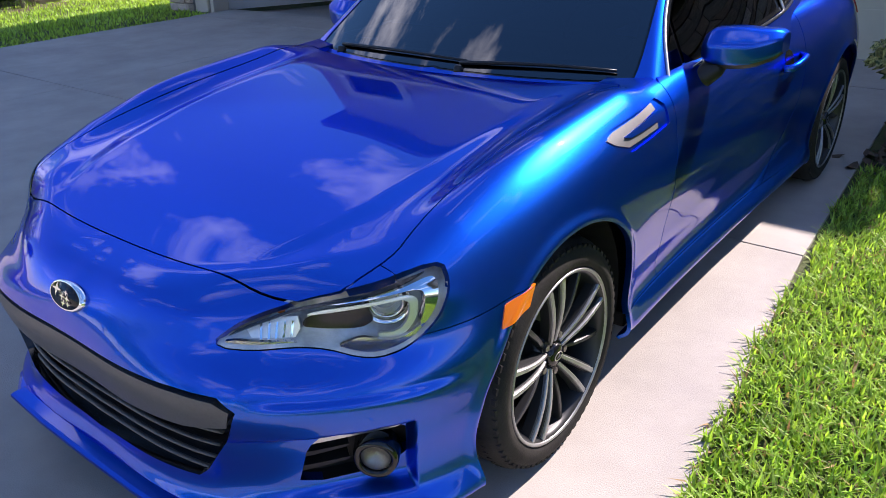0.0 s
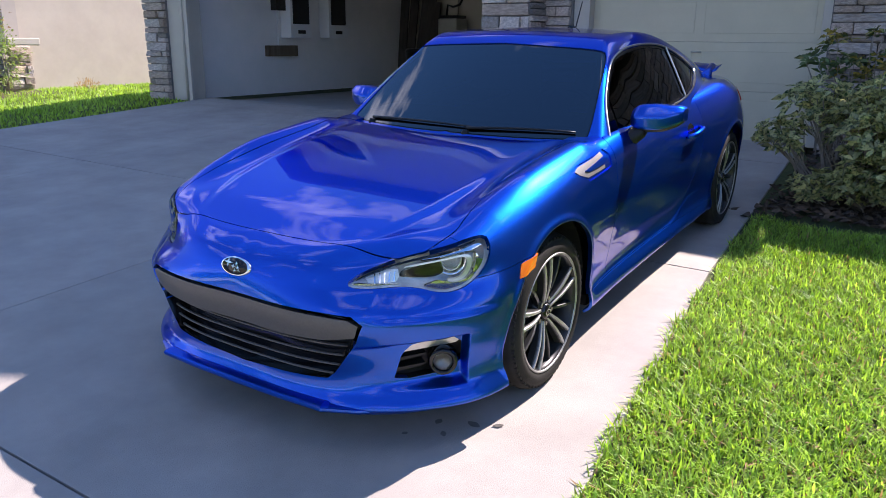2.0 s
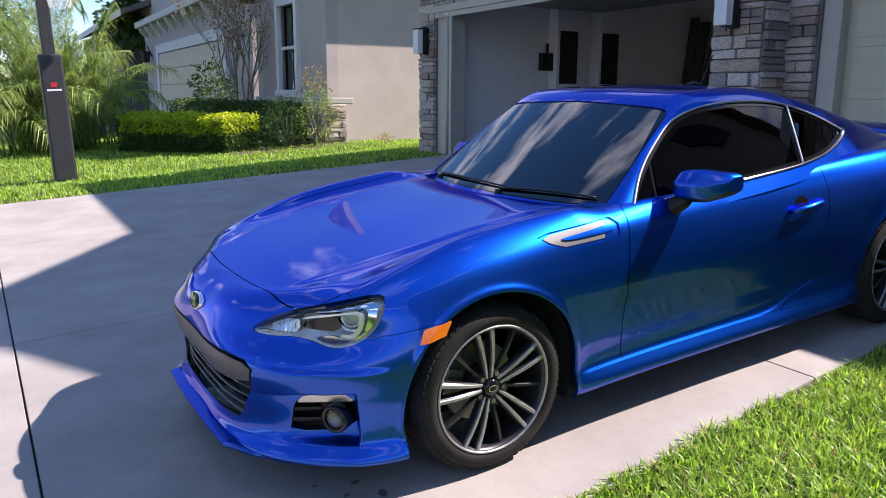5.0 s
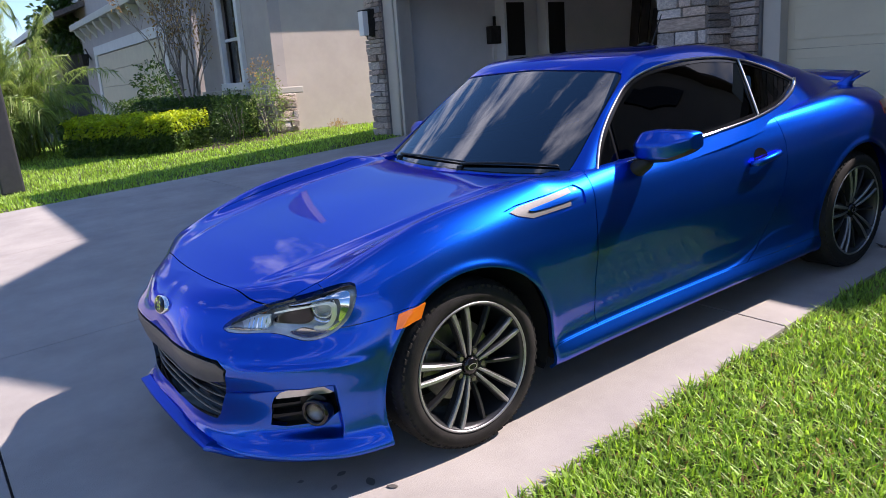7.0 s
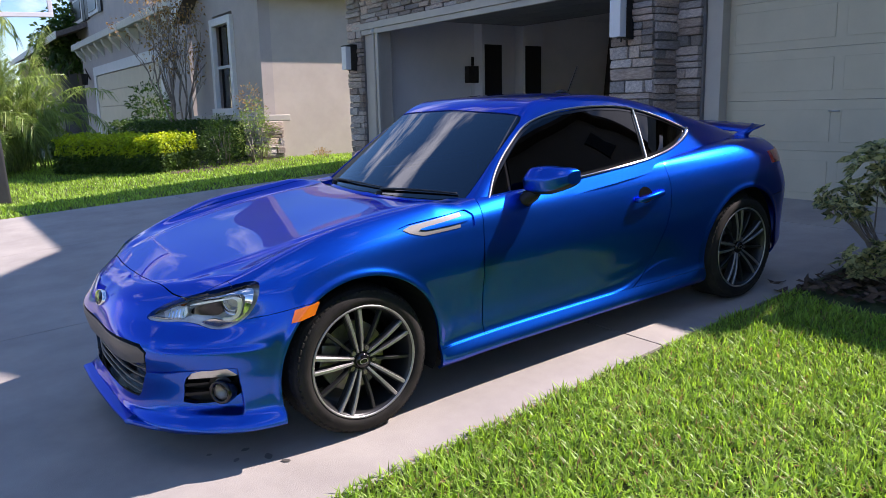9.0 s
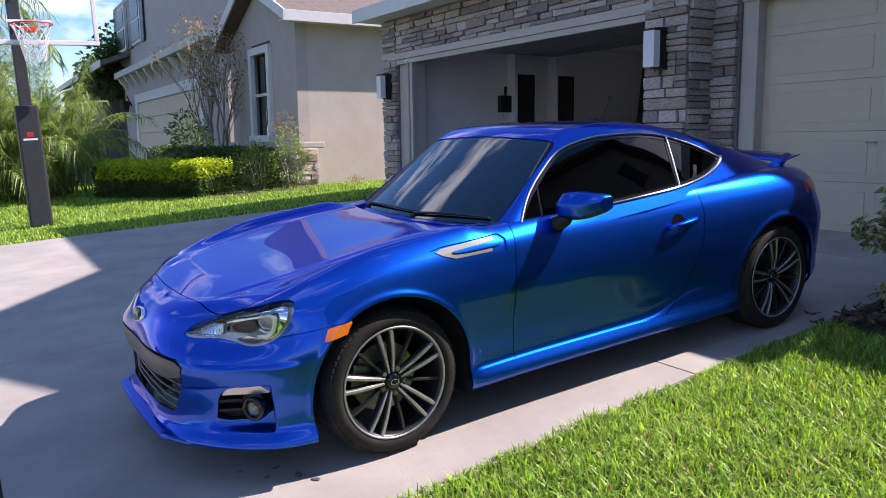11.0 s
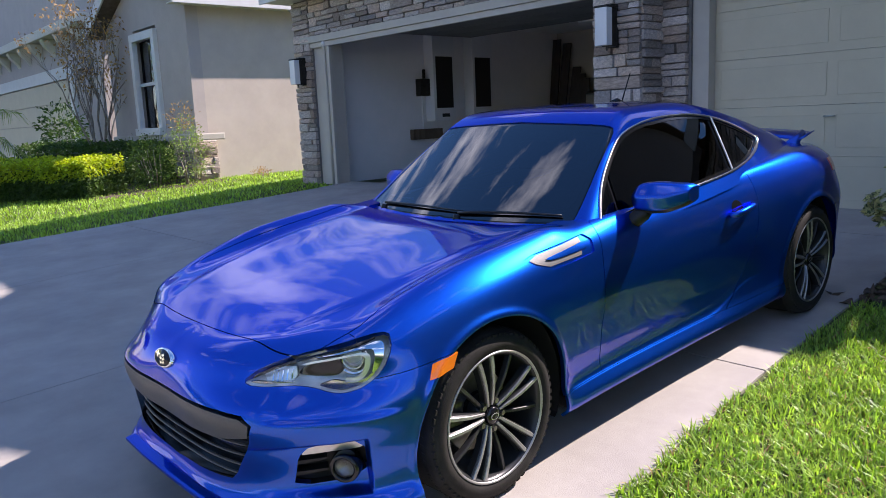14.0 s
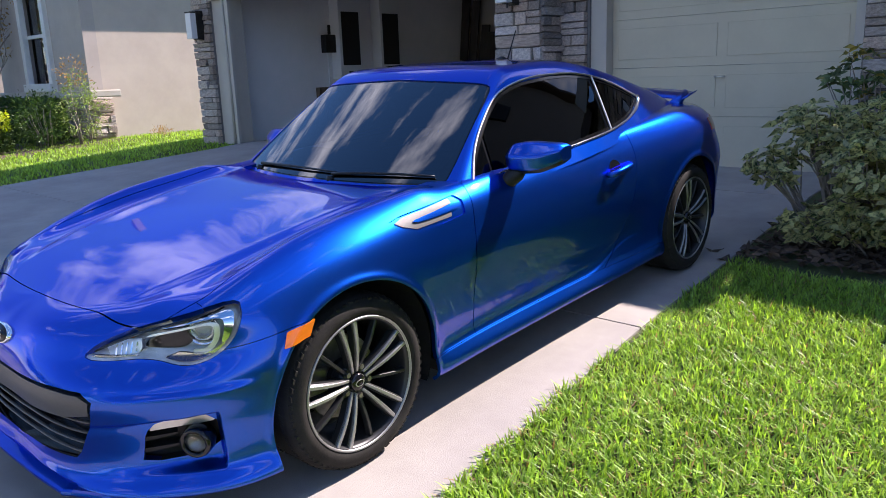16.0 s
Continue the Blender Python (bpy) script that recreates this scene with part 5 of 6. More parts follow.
    shell("silver_strip", fs, M["silver"], fogu, depth=.03, side=side, push=-.012, label="satin silver strip")
    for zf in (.340, .298):
        ff = pieces(BODY, lambda V, zf=zf: poly_field(in_plane(V, FOG_A, FOG_B), V[:, 2], [(.10, zf - .016), (.11, zf), (.22, zf + .004), (.22, zf - .004)]), lambda V: V[:, 1] + .3, lambda V: .4 - V[:, 0])
        shell("fin", ff, M["black_plastic"], fogu, depth=.03, side=side, push=-.008)
    n_f = (at_fog(0, 0, 1) - at_fog(0, 0, 0)).normalized()
    m_f = Matrix.Translation(at_fog(.272, .312, .040)) @ (n_f * .8 + Vector((0, -.45, 0))).normalized().to_track_quat("X", "Z").to_matrix().to_4x4()
    part("fog_ring", turned(lathe_bm([(.034, -.02), (.036, .006), (.046, .010), (.052, -.004), (.054, -.05)], 36), m_f), M["gloss_black"], fogu, smooth=True)
    part("fog_reflector", turned(lathe_bm([(.001, -.025), (.02, -.018), (.034, -.002)], 32), m_f), M["steel"], fogu, smooth=True)
    part("fog_lens", turned(lathe_bm([(.0005, .012), (.018, .010), (.034, .003)], 32), m_f), M["lens"], fogu, smooth=True)
    # side marker
    mk_ = pieces(BODY, lambda V: np.where((V[:, 0] > .6) & (V[:, 1] < .1), poly_field(V[:, 1], V[:, 2], [(-.309, .568), (-.285, .616), (-.186, .632), (-.213, .582)]), 1))
    shell("side_marker", mk_, M["amber"], car, depth=.006, side=side, push=.004, label="amber side marker")
    # tail lamp
    tl = pieces(BODY, lambda V: np.where((V[:, 1] > 2.9) & (V[:, 0] > .4), poly_field(V[:, 0], V[:, 2], [(.45, .76), (.9, .79), (.9, .865), (.62, .86), (.45, .82)], 1), 1))
    shell("tail_lamp", tl, M["red_lens"], car, depth=.006, side=side, push=.004)
    # door handle
    hx = .868
    hp = [(side * (hx + dx), y, z) for dx, y, z in ((-.016, 1.645, .748), (.012, 1.665, .752), (.020, 1.70, .757), (.022, 1.76, .763), (.018, 1.82, .768), (-.014, 1.868, .768))]
    handle = part("handle", tube_bm(hp, [.012, .014, .0145, .0145, .014, .011], 10, flat=1.15), M["paint"], door, "blue pull handle", smooth=True)
    cupv = pieces(BODY, lambda V: np.where(V[:, 0] > .6, np.hypot((V[:, 1] - 1.735) / 1.15, V[:, 2] - .766) - .042, 1))
    shell("handle_cup", cupv, M["gloss_black"], door, depth=0, side=side, push=.0015)
    # mirror
    mx = np.r_[np.linspace(.842, .87, 5), np.linspace(.885, 1.05, 14), np.linspace(1.055, 1.066, 3)]
    hh, hd = curve((.842, .86, .90, .96, 1.02, 1.05, 1.066), (.040, .056, .065, .066, .055, .044, .030)), curve((.842, .86, .90, .96, 1.02, 1.05, 1.066), (.045, .062, .070, .072, .062, .052, .040))
    cy_ = curve((.842, .90, .96, 1.02, 1.066), (.935, .942, .960, .985, 1.012))

    def section(x, low=False):
        d, h = float(hd(x)), float(hh(x))
        tip = min(1, max(0, (x - .99) / .07))
        pts = [(.036, -h * .92), (-.55 * d, -h), (-.95 * d, -.66 * h), (-1.0 * d, .20 * h + .012 * tip), (-.30 * d, .96 * h), (.036, h * .98)]
        for _ in range(2):
            out = []
            for k, (a, b) in enumerate(zip(pts, pts[1:] + pts[:1])):
                out += [(a[0] * .88 + b[0] * .12, a[1] * .88 + b[1] * .12), (a[0] * .12 + b[0] * .88, a[1] * .12 + b[1] * .88)]
            pts = out
        return [(side * x, float(cy_(x)) + y, .972 + z + .012 * tip) for y, z in pts]

    def loft(low):
        bm = bmesh.new()
        rings = [[bm.verts.new(q) for q in section(x)] for x in mx]
        n = len(rings[0])
        low_k = [k for k, (y, z) in enumerate((q.co.y - float(cy_(.95)), q.co.z - .972) for q in rings[11]) if z < -.052]
        for p, q in zip(rings, rings[1:]):
            for k in range(n):
                mid = (p[k].co + p[(k + 1) % n].co) / 2
                if (k in low_k) == low:
                    bm.faces.new((p[k], p[(k + 1) % n], q[(k + 1) % n], q[k]))
        if not low:
            bm.faces.new(rings[0]), bm.faces.new(rings[-1][::-1])
        bmesh.ops.recalc_face_normals(bm, faces=bm.faces)
        return bm
    place_m = Matrix.Translation((-side * .068, .062, -.022)) @ Matrix.Diagonal((1, 1, 1, 1))
    mir = part("door_mirror", turned(loft(False), place_m), M["paint"], car, "blue door mirror on a black foot")
    part("mirror_base", turned(loft(True), place_m), M["black_plastic"], mir)
    for o in (mir, mir.children[0]):
        for q in o.data.polygons:
            q.use_smooth = len(q.vertices) == 4
    part("mirror_foot", tube_bm([(side * .765, .93, .838), (side * .790, .95, .855), (side * .812, .975, .880), (side * .825, .99, .905)], [.030, .035, .036, .032], 12, flat=1.0), M["black_plastic"], mir, "black mirror foot", smooth=True)
    bm = box_bm((-.068, -.002, -.036), (.068, .002, .036), .0)
    part("mirror_glass", turned(bm, Matrix.Translation((side * .880, 1.054, .950)) @ pose(0, 0, 0, 0, 0, side * 25)), M["chrome"], mir)
    # wheel well lining
    for cy in (0.0, 2.57):
        bm = bmesh.new()
        n = 40
        ring = []
        for x in (.80, .45):
            ring.append([bm.verts.new((side * x, cy + .388 * math.cos(a), max(.17, .318 + .388 * math.sin(a)))) for a in np.linspace(-.45, math.pi + .45, n)])
        for k in range(n - 1):
            bm.faces.new((ring[0][k], ring[0][k + 1], ring[1][k + 1], ring[1][k]))
        bm.faces.new(ring[1])
        part("wheel_well", bm, M["well"], car)

# front lip: a straight blade between two corners, stepping back along the sides
bm = bmesh.new()
plan = [(0, -.918, .181), (.22, -.916, .181), (.410, -.906, .181), (.424, -.882, .172), (.52, -.826, .167), (.62, -.730, .160), (.70, -.610, .154), (.762, -.500, .150)]
plan = [(-x, y, z) for x, y, z in plan[:0:-1]] + plan
rings = []
for k, (x, y, z) in enumerate(plan):
    n_ = Vector((x * .55, y, 0)).normalized()
    rings.append([bm.verts.new(Vector((x, y, z)) + n_ * o + Vector((0, 0, h))) for o, h in ((0, -.012), (.003, -.005), (.002, .003), (-.008, .007), (-.038, .012), (-.12, -.020))])
for a, b in zip(rings, rings[1:]):
    for k in range(6):
        bm.faces.new((a[k], a[(k + 1) % 6], b[(k + 1) % 6], b[k]))
bm.faces.new(rings[0]), bm.faces.new(rings[-1][::-1])
bmesh.ops.recalc_face_normals(bm, faces=bm.faces)
part("front_lip", bm, M["paint"], car, "blue front lip with angled corners")

# grille: bar, mesh slats, dark back
bar_poly = [(-.6, .512), (.40, .510), (.490, .504), (.525, .484), (.508, .436), (.40, .417), (.20, .407), (-.6, .405)]
grille = shell("grille", pieces(BODY, lambda V: np.where(V[:, 1] < -.55, f_grille(V) - .004, 1)), M["gloss_black"], car, depth=0, both=True, push=-.075, label="black lower grille under a dark grey bar")
gw = rim_of(pieces(BODY, inside(f_grille, 0)), .078)
shell("grille_wall", gw, M["gloss_black"], grille, depth=0, both=True)
shell("grille_bar", pieces(BODY, lambda V: np.where(V[:, 1] < -.6, poly_field(V[:, 0], V[:, 2], bar_poly, 0), 1)), M["grey_plastic"], grille, depth=.05, both=True, push=-.004, label="dark grey plastic bar")
for zg in (.380, .342, .304, .268):
    xg = np.linspace(-.455 + (.39 - zg) * .38, .455 - (.39 - zg) * .38, 41)
    yg = [float(np.interp(abs(x), ox(np.linspace(0, 4, 300)), oy(np.linspace(0, 4, 300)))) + .072 for x in xg]
    part("slat", tube_bm([(x, y, zg + .03 * x * x) for x, y in zip(xg, yg)], .0065, 6, flat=.6), M["grey_plastic"], grille, smooth=True)
part("grille_shell", box_bm((-.36, -.70, .2), (.36, -.60, .5)), M["well"], grille)
# badge: dark oval with a bright rim and plain star shapes
badge = part("badge", turned(lathe_bm([(.0005, .004), (.8, .003), (.92, .006), (1.0, .002), (1.0, -.01)], 48), Matrix.Translation((0, -.847, .612)) @ pose(0, 0, 0, 0, 0, -90) @ pose(0, 0, 0, 0, -24, 0) @ Matrix.Diagonal((1, .073, .035, 1))), M["chrome"], car, "oval badge with plain star shapes", smooth=True)
part("badge_field", turned(lathe_bm([(.0005, .0075), (.86, .0065), (.86, .0)], 48), Matrix.Translation((0, -.847, .612)) @ pose(0, 0, 0, 0, 0, -90) @ pose(0, 0, 0, 0, -24, 0) @ Matrix.Diagonal((1, .073, .035, 1))), M["gloss_black"], badge, smooth=True)
m_b = Matrix.Translation((0, -.847, .612)) @ pose(0, 0, 0, -24, 0, 0)
for sx, sz, r in ((-.030, .010, .017), (-.002, -.002, .010), (.020, -.003, .010), (.008, -.016, .009), (.028, -.014, .008), (.012, .010, .009)):
    bm = bmesh.new()
    vs = [bm.verts.new((sx + r * k * math.cos(a * math.tau / 8) * 1.3, -.011, sz + r * k * math.sin(a * math.tau / 8))) for a, k in zip(range(8), (1, .3) * 4)]
    bm.faces.new(vs)
    bmesh.ops.recalc_face_normals(bm, faces=bm.faces)
    part("star", turned(bm, m_b), M["chrome"], badge)

# greenhouse panels
shell("roof", pieces(TOP, outside(f_screen), outside(f_side), outside(f_back)), M["paint"], car, both=True, depth=.014, label="blue roof and pillars")
shell("windscreen", pieces(TOP, inside(f_screen, .004)), M["windscreen"], car, both=True, depth=0, push=-.003, label="windscreen with a dark border")
shell("screen_border", pieces(TOP, inside(f_screen, -.002), lambda V: -.030 - .035 * np.clip((.97 - V[:, 2]) / .06, 0, 1) - f_screen(V)), M["gloss_black"], car, both=True, depth=0, push=-.005)
shell("rear_window", pieces(TOP, inside(f_back, .0)), M["glass_dark"], car, both=True, depth=0, push=-.004)
# cowl between hood and screen
bm = bmesh.new()
xc = np.linspace(-.745, .745, 31)
ra = [bm.verts.new((x, .46 + .30 * x * x, .864 - .02 * x * x)) for x in xc]
rb = [bm.verts.new((x, .52 + .25 * x * x, .868)) for x in xc]
rc = [bm.verts.new((x, .56 + .25 * x * x, .876)) for x in xc]
for r0, r1 in ((ra, rb), (rb, rc)):
    for k in range(30):
        bm.faces.new((r0[k], r0[k + 1], r1[k + 1], r1[k]))
part("cowl_panel", bm, M["black_plastic"], car, "black plastic cowl", smooth=True)
for x0, x1, y1 in ((-.52, .12, .66), (.10, .62, .66)):
    pts = []
    for k in np.linspace(0, 1, 14):
        x = x0 + (x1 - x0) * k
        y = .570 + .26 * x * x + .030 * k * (1.3 - k)
        pts.append((x, y, float(roof_z(np.array([x]), np.array([y]))[0]) + .006 + .004 * math.sin(k * 3)))
    wip = part("wiper", tube_bm(pts, [.0075 - .003 * k / 13 for k in range(14)], 8), M["black_plastic"], car, "black wiper arm", smooth=True)
    part("wiper_pivot", cyl_bm((x0, .555 + .26 * x0 * x0, .866), (x0, .562 + .26 * x0 * x0, .897), .020, .016, 16), M["black_plastic"], wip, smooth=True)
# aerial
part("aerial", cyl_bm((0.0, 2.00, 1.285), (0.0, 2.10, 1.465), .0045, .003, 8), M["black_plastic"], car)
part("aerial_base", tube_bm([(0, 1.90, 1.304), (0, 1.96, 1.308), (0, 2.03, 1.290)], [.012, .022, .012], 10), M["gloss_black"], car, smooth=True)
# rear wing
bm = bmesh.new()
xw = np.linspace(-.62, .62, 41)
prof = ((3.05, .985), (3.11, 1.004), (3.17, 1.014), (3.225, 1.022), (3.225, 1.014), (3.16, 1.002), (3.08, .988))
rings = [[bm.verts.new((x, y - .10 * (x / .66) ** 2 * (.6 if abs(x) < .57 else .8), z - .03 * (x / .66) ** 2 + (.012 if abs(x) > .6 else 0))) for y, z in prof] for x in xw]
for a, b in zip(rings, rings[1:]):
    for k in range(len(prof)):
        bm.faces.new((a[k], a[(k + 1) % 7], b[(k + 1) % 7], b[k]))
bm.faces.new(rings[0]), bm.faces.new(rings[-1][::-1])
bmesh.ops.recalc_face_normals(bm, faces=bm.faces)
wing = part("rear_wing", bm, M["paint"], car, "blue boot spoiler", smooth=True)
for side in (1, -1):
    part("wing_stand", tube_bm([(side * .56, 2.96, .93), (side * .565, 3.03, .965), (side * .57, 3.10, 1.0)], [.04, .028, .022], 10), M["paint"], wing, smooth=True)

# underside and cabin
part("floor_pan", box_bm((-.82, .42, .175), (.82, 2.15, .23), .01), M["well"], car)
part("underbody", box_bm((-.60, -.50, .15), (.62, 3.1, .24), .02), M["well"], car)
part("engine_bay", box_bm((-.44, -.60, .24), (.44, .50, .62), .02), M["well"], car)
cab = part("cabin", slab_bm([(.55, .25), (.55, .80), (1.9, .80), (2.9, .85), (2.9, .25)], 0, -.70, .70), M["interior"], car, "dark cabin")
dash = part("dashboard", slab_bm([(.78, .80), (.82, .90), (1.0, .93), (1.10, .89), (1.10, .80)], 0, -.62, .62, .015), M["interior"], car, "dark dashboard")
for sx in (.36, -.36):
    seat = part("seat_back", box_bm((sx - .23, 1.72, .75), (sx + .23, 1.86, 1.10), .05, 3), M["interior"], car, smooth=True)
    part("headrest", box_bm((sx - .12, 1.78, 1.09), (sx + .12, 1.87, 1.19), .035, 3), M["interior"], seat, smooth=True)
part("steering_wheel", tube_bm([(.36 + .175 * math.cos(a), 1.13 - .06 * math.sin(a), .90 + .165 * math.sin(a)) for a in np.linspace(0, math.tau, 33)[:-1]], .014, 8, closed=True), M["interior"], car, smooth=True)

# wheels
def make_wheel(side, cx, cy):
    """A low tyre on a ten-armed alloy: five machined pairs and five dark single arms."""
    R, half = .3125, .107
    prof = [(.237, half - .012), (.245, half), (.266, half + .004), (.285, half - .004), (.302, half - .018), (.310, half - .035), (.3125, half - .06), (.3125, -.05), (.310, -half + .03), (.295, -half + .008), (.262, -half), (.222, -half + .01)]
    tyre_bm = lathe_bm(prof, 96)
    hub = part("wheel", tyre_bm, M["rubber"], car, "black tyre on a two-tone alloy wheel", smooth=True)
    place = Matrix.Translation((cx, cy, R)) @ (Matrix() if side > 0 else Matrix.Diagonal((-1, 1, 1, 1)))
    kids = []
    bm = bmesh.new()
    n_t = 66
    for k in range(n_t):
        a = k * math.tau / n_t
        for x0, x1, sk in ((half - .055, half - .008, .10), (-half + .01, -half + .055, -.10)):
            for p in (0,):
                w = .0085
                pts = []
                for x, dr in ((x0, 0), (x1, -.017)):
                    for s in (-1, 1):
                        ang = a + (s * w) / R + sk * (x - x0) / .06
                        r1, r0 = R + dr + .003, R + dr - .006
                        pts.append(((x, r1 * math.cos(ang), r1 * math.sin(ang)), (x, r0 * math.cos(ang), r0 * math.sin(ang))))
                v = [[bm.verts.new(q) for q in pq] for pq in pts]
                bm.faces.new((v[0][0], v[1][0], v[3][0], v[2][0]))
                for i, j in ((0, 1), (1, 3), (3, 2), (2, 0)):
                    bm.faces.new((v[i][0], v[i][1], v[j][1], v[j][0]))
    bmesh.ops.recalc_face_normals(bm, faces=bm.faces)
    kids.append(tagged(part("tread", bm, M["rubber"], hub), kind="stuff"))
    kids.append(part("rim", lathe_bm([(.222, half - .020), (.226, half - .006), (.221, half - .003), (.212, half - .006), (.206, half - .02), (.200, half - .05), (.190, 0), (.195, -half + .02), (.222, -half + .01)], 72), M["dark_alloy"], hub, smooth=True))
    kids.append(part("rim_lip", lathe_bm([(.2225, half - .006), (.2235, half - .002), (.220, half + .0005), (.2155, half - .002), (.2135, half - .010)], 72), M["machined"], hub, "bright machined rim edge", smooth=True))

    def arm(a, off0, off1, w0, w1, r0, r1, x0, x1, th, mat, nm):
        bm = bmesh.new()
        ca, sa = math.cos(a), math.sin(a)
        rows = []
        for k in np.linspace(0, 1, 7):
            r, o, w = r0 + (r1 - r0) * k, off0 + (off1 - off0) * k, w0 + (w1 - w0) * k
            x = x0 + (x1 - x0) * k + .010 * math.sin(math.pi * k)
            row = []
            for du, dx in ((-w, -.003), (-w * .72, 0), (w * .72, 0), (w, -.003), (w * 1.25, -th), (-w * 1.25, -th)):
                u = o + du
                row.append(bm.verts.new((x + dx, r * ca - u * sa, r * sa + u * ca)))
            rows.append(row)
        for p, q in zip(rows, rows[1:]):
            for i in range(6):
                bm.faces.new((p[i], p[(i + 1) % 6], q[(i + 1) % 6], q[i]))
        bm.faces.new(rows[0]), bm.faces.new(rows[-1][::-1])
        bmesh.ops.recalc_face_normals(bm, faces=bm.faces)
        kids.append(part(nm, bm, mat, hub))
    for k in range(5):
        a = math.radians(90 + 8) + k * math.tau / 5
        for s in (-1, 1):
            arm(a, s * .009, s * .029, .0046, .0075, .036, .217, half - .028, half - .006, .022, M["machined"], "machined_spoke")
            arm(a, s * .009, s * .029, .0080, .0108, .038, .214, half - .033, half - .014, .028, M["dark_alloy"], "spoke_back")
        arm(a + math.tau / 10, 0, 0, .0055, .0065, .040, .214, half - .040, half - .020, .022, M["dark_alloy"], "dark_spoke")
        an = a + math.tau / 10
        kids.append(part("lug_nut", cyl_bm((half - .055, .050 * math.cos(an), .050 * math.sin(an)), (half - .026, .050 * math.cos(an), .050 * math.sin(an)), .0105, .009, 6), M["steel"], hub))
        kids.append(part("lug_seat", cyl_bm((half - .06, .050 * math.cos(an), .050 * math.sin(an)), (half - .034, .050 * math.cos(an), .050 * math.sin(an)), .016, .015, 12), M["dark_alloy"], hub))
    kids.append(part("hub_plate", lathe_bm([(.0005, half - .036), (.058, half - .040), (.066, half - .06), (.066, half - .09)], 40), M["dark_alloy"], hub, smooth=True))
    kids.append(part("centre_cap", lathe_bm([(.0005, half - .016), (.024, half - .018), (.030, half - .024), (.031, half - .05)], 32), M["gloss_black"], hub, smooth=True))
    kids.append(part("cap_mark", turned(lathe_bm([(.8, .001), (1.0, .0015), (1.0, 0)], 28), Matrix.Translation((half - .0165, 0, 0)) @ Matrix.Diagonal((1, .018, .011, 1))), M["silver"], hub))
    kids.append(part("brake_disc", lathe_bm([(.07, -.005), (.148, -.005), (.148, -.028), (.07, -.028)], 48), M["steel"], hub))
    kids.append(part("brake_caliper", turned(box_bm((-.04, -.05, .09), (.025, .05, .165), .012), pose(0, 0, 0, 75, 0, 0)), M["steel"], hub))
    kids.append(part("hub_carrier", cyl_bm((-.10, 0, 0), (.02, 0, 0), .07, .07, 24), M["well"], hub))
    for o in kids:
        if not o.name.startswith(("tread", "brake", "hub_carrier")):
            o.data.transform(Matrix.Diagonal((1, 1.072, 1.072, 1)))
    for o in [hub] + kids:
        o.data.transform(place)
        if side < 0:
            o.data.flip_normals()


for side in (1, -1):
    make_wheel(side, side * .735, 0.0)
    make_wheel(side, side * .752, 2.57)

# the body is a little shorter in the nose and lower than the wheels' height suggests
for o in car.children_recursive:
    if o.type == "MESH" and not o.name.startswith("wheel") and not o.parent.name.startswith("wheel"):
        co = np.empty(len(o.data.vertices) * 3, np.float32)
        o.data.vertices.foreach_get("co", co)
        co = co.reshape(-1, 3)
        co[:, 0] *= .988
        co[:, 1] = np.where(co[:, 1] > -.3, co[:, 1], -.3 + .925 * (co[:, 1] + .3))
        co[:, 2] = .3125 + .965 * (co[:, 2] - .3125)
        o.data.vertices.foreach_set("co", co.ravel())
        o.data.update()

# ---- plants ----
rng = np.random.default_rng(5)


def raw(name, V, F, mat, parent=None, label="", category="", kind="", group=""):
    """Links arrays of vertices and same-sized faces as a mesh, quickly."""
    me = bpy.data.meshes.new(name)
    V, F = np.asarray(V, np.float32), np.asarray(F, np.int32)
    k = F.shape[1]
    me.vertices.add(len(V))
    me.vertices.foreach_set("co", V.ravel())
    me.loops.add(F.size)
    me.loops.foreach_set("vertex_index", F.ravel())
    me.polygons.add(len(F))
    me.polygons.foreach_set("loop_start", np.arange(0, F.size, k, dtype=np.int32))
    me.update(calc_edges=True)
    me.materials.append(mat)
    ob = new(name, me)
    if parent:
        ob.parent = parent
        ob.matrix_parent_inverse = parent.matrix_basis.inverted()
    return tagged(ob, label, category, group, kind)


def blades(P, length, width, lean, rng, base=-.03):
    """Grass: a bent strip of two segments and a tip for each root point."""
    n = len(P)
    a, l, w = rng.uniform(0, math.tau, n), length * rng.uniform(.55, 1.15, n), width * rng.uniform(.7, 1.2, n)
    b = lean * rng.uniform(.2, 1.3, n)
    d = np.stack((np.cos(a), np.sin(a), 0 * a), 1)
    s = np.stack((-np.sin(a), np.cos(a), 0 * a), 1)
    up = np.array((0, 0, 1.0))
    rows = []
    for k, wk in ((0, 1), (.5, .9), (1, .0)):
        c = P + d * (l * b * k ** 1.6)[:, None] + up * (l * k * (1 - .35 * b * k))[:, None]
        rows.append((c - s * (w * wk / 2)[:, None], c + s * (w * wk / 2)[:, None]))
    V = np.stack((rows[0][0], rows[0][1], rows[1][0], rows[1][1], rows[2][0]), 1)
    i = np.arange(n)[:, None] * 5
    F = np.concatenate((i + [[0, 1, 3]], i + [[0, 3, 2]], i + [[2, 3, 4]]), 1).reshape(-1, 3)
    return V.reshape(-1, 3), F


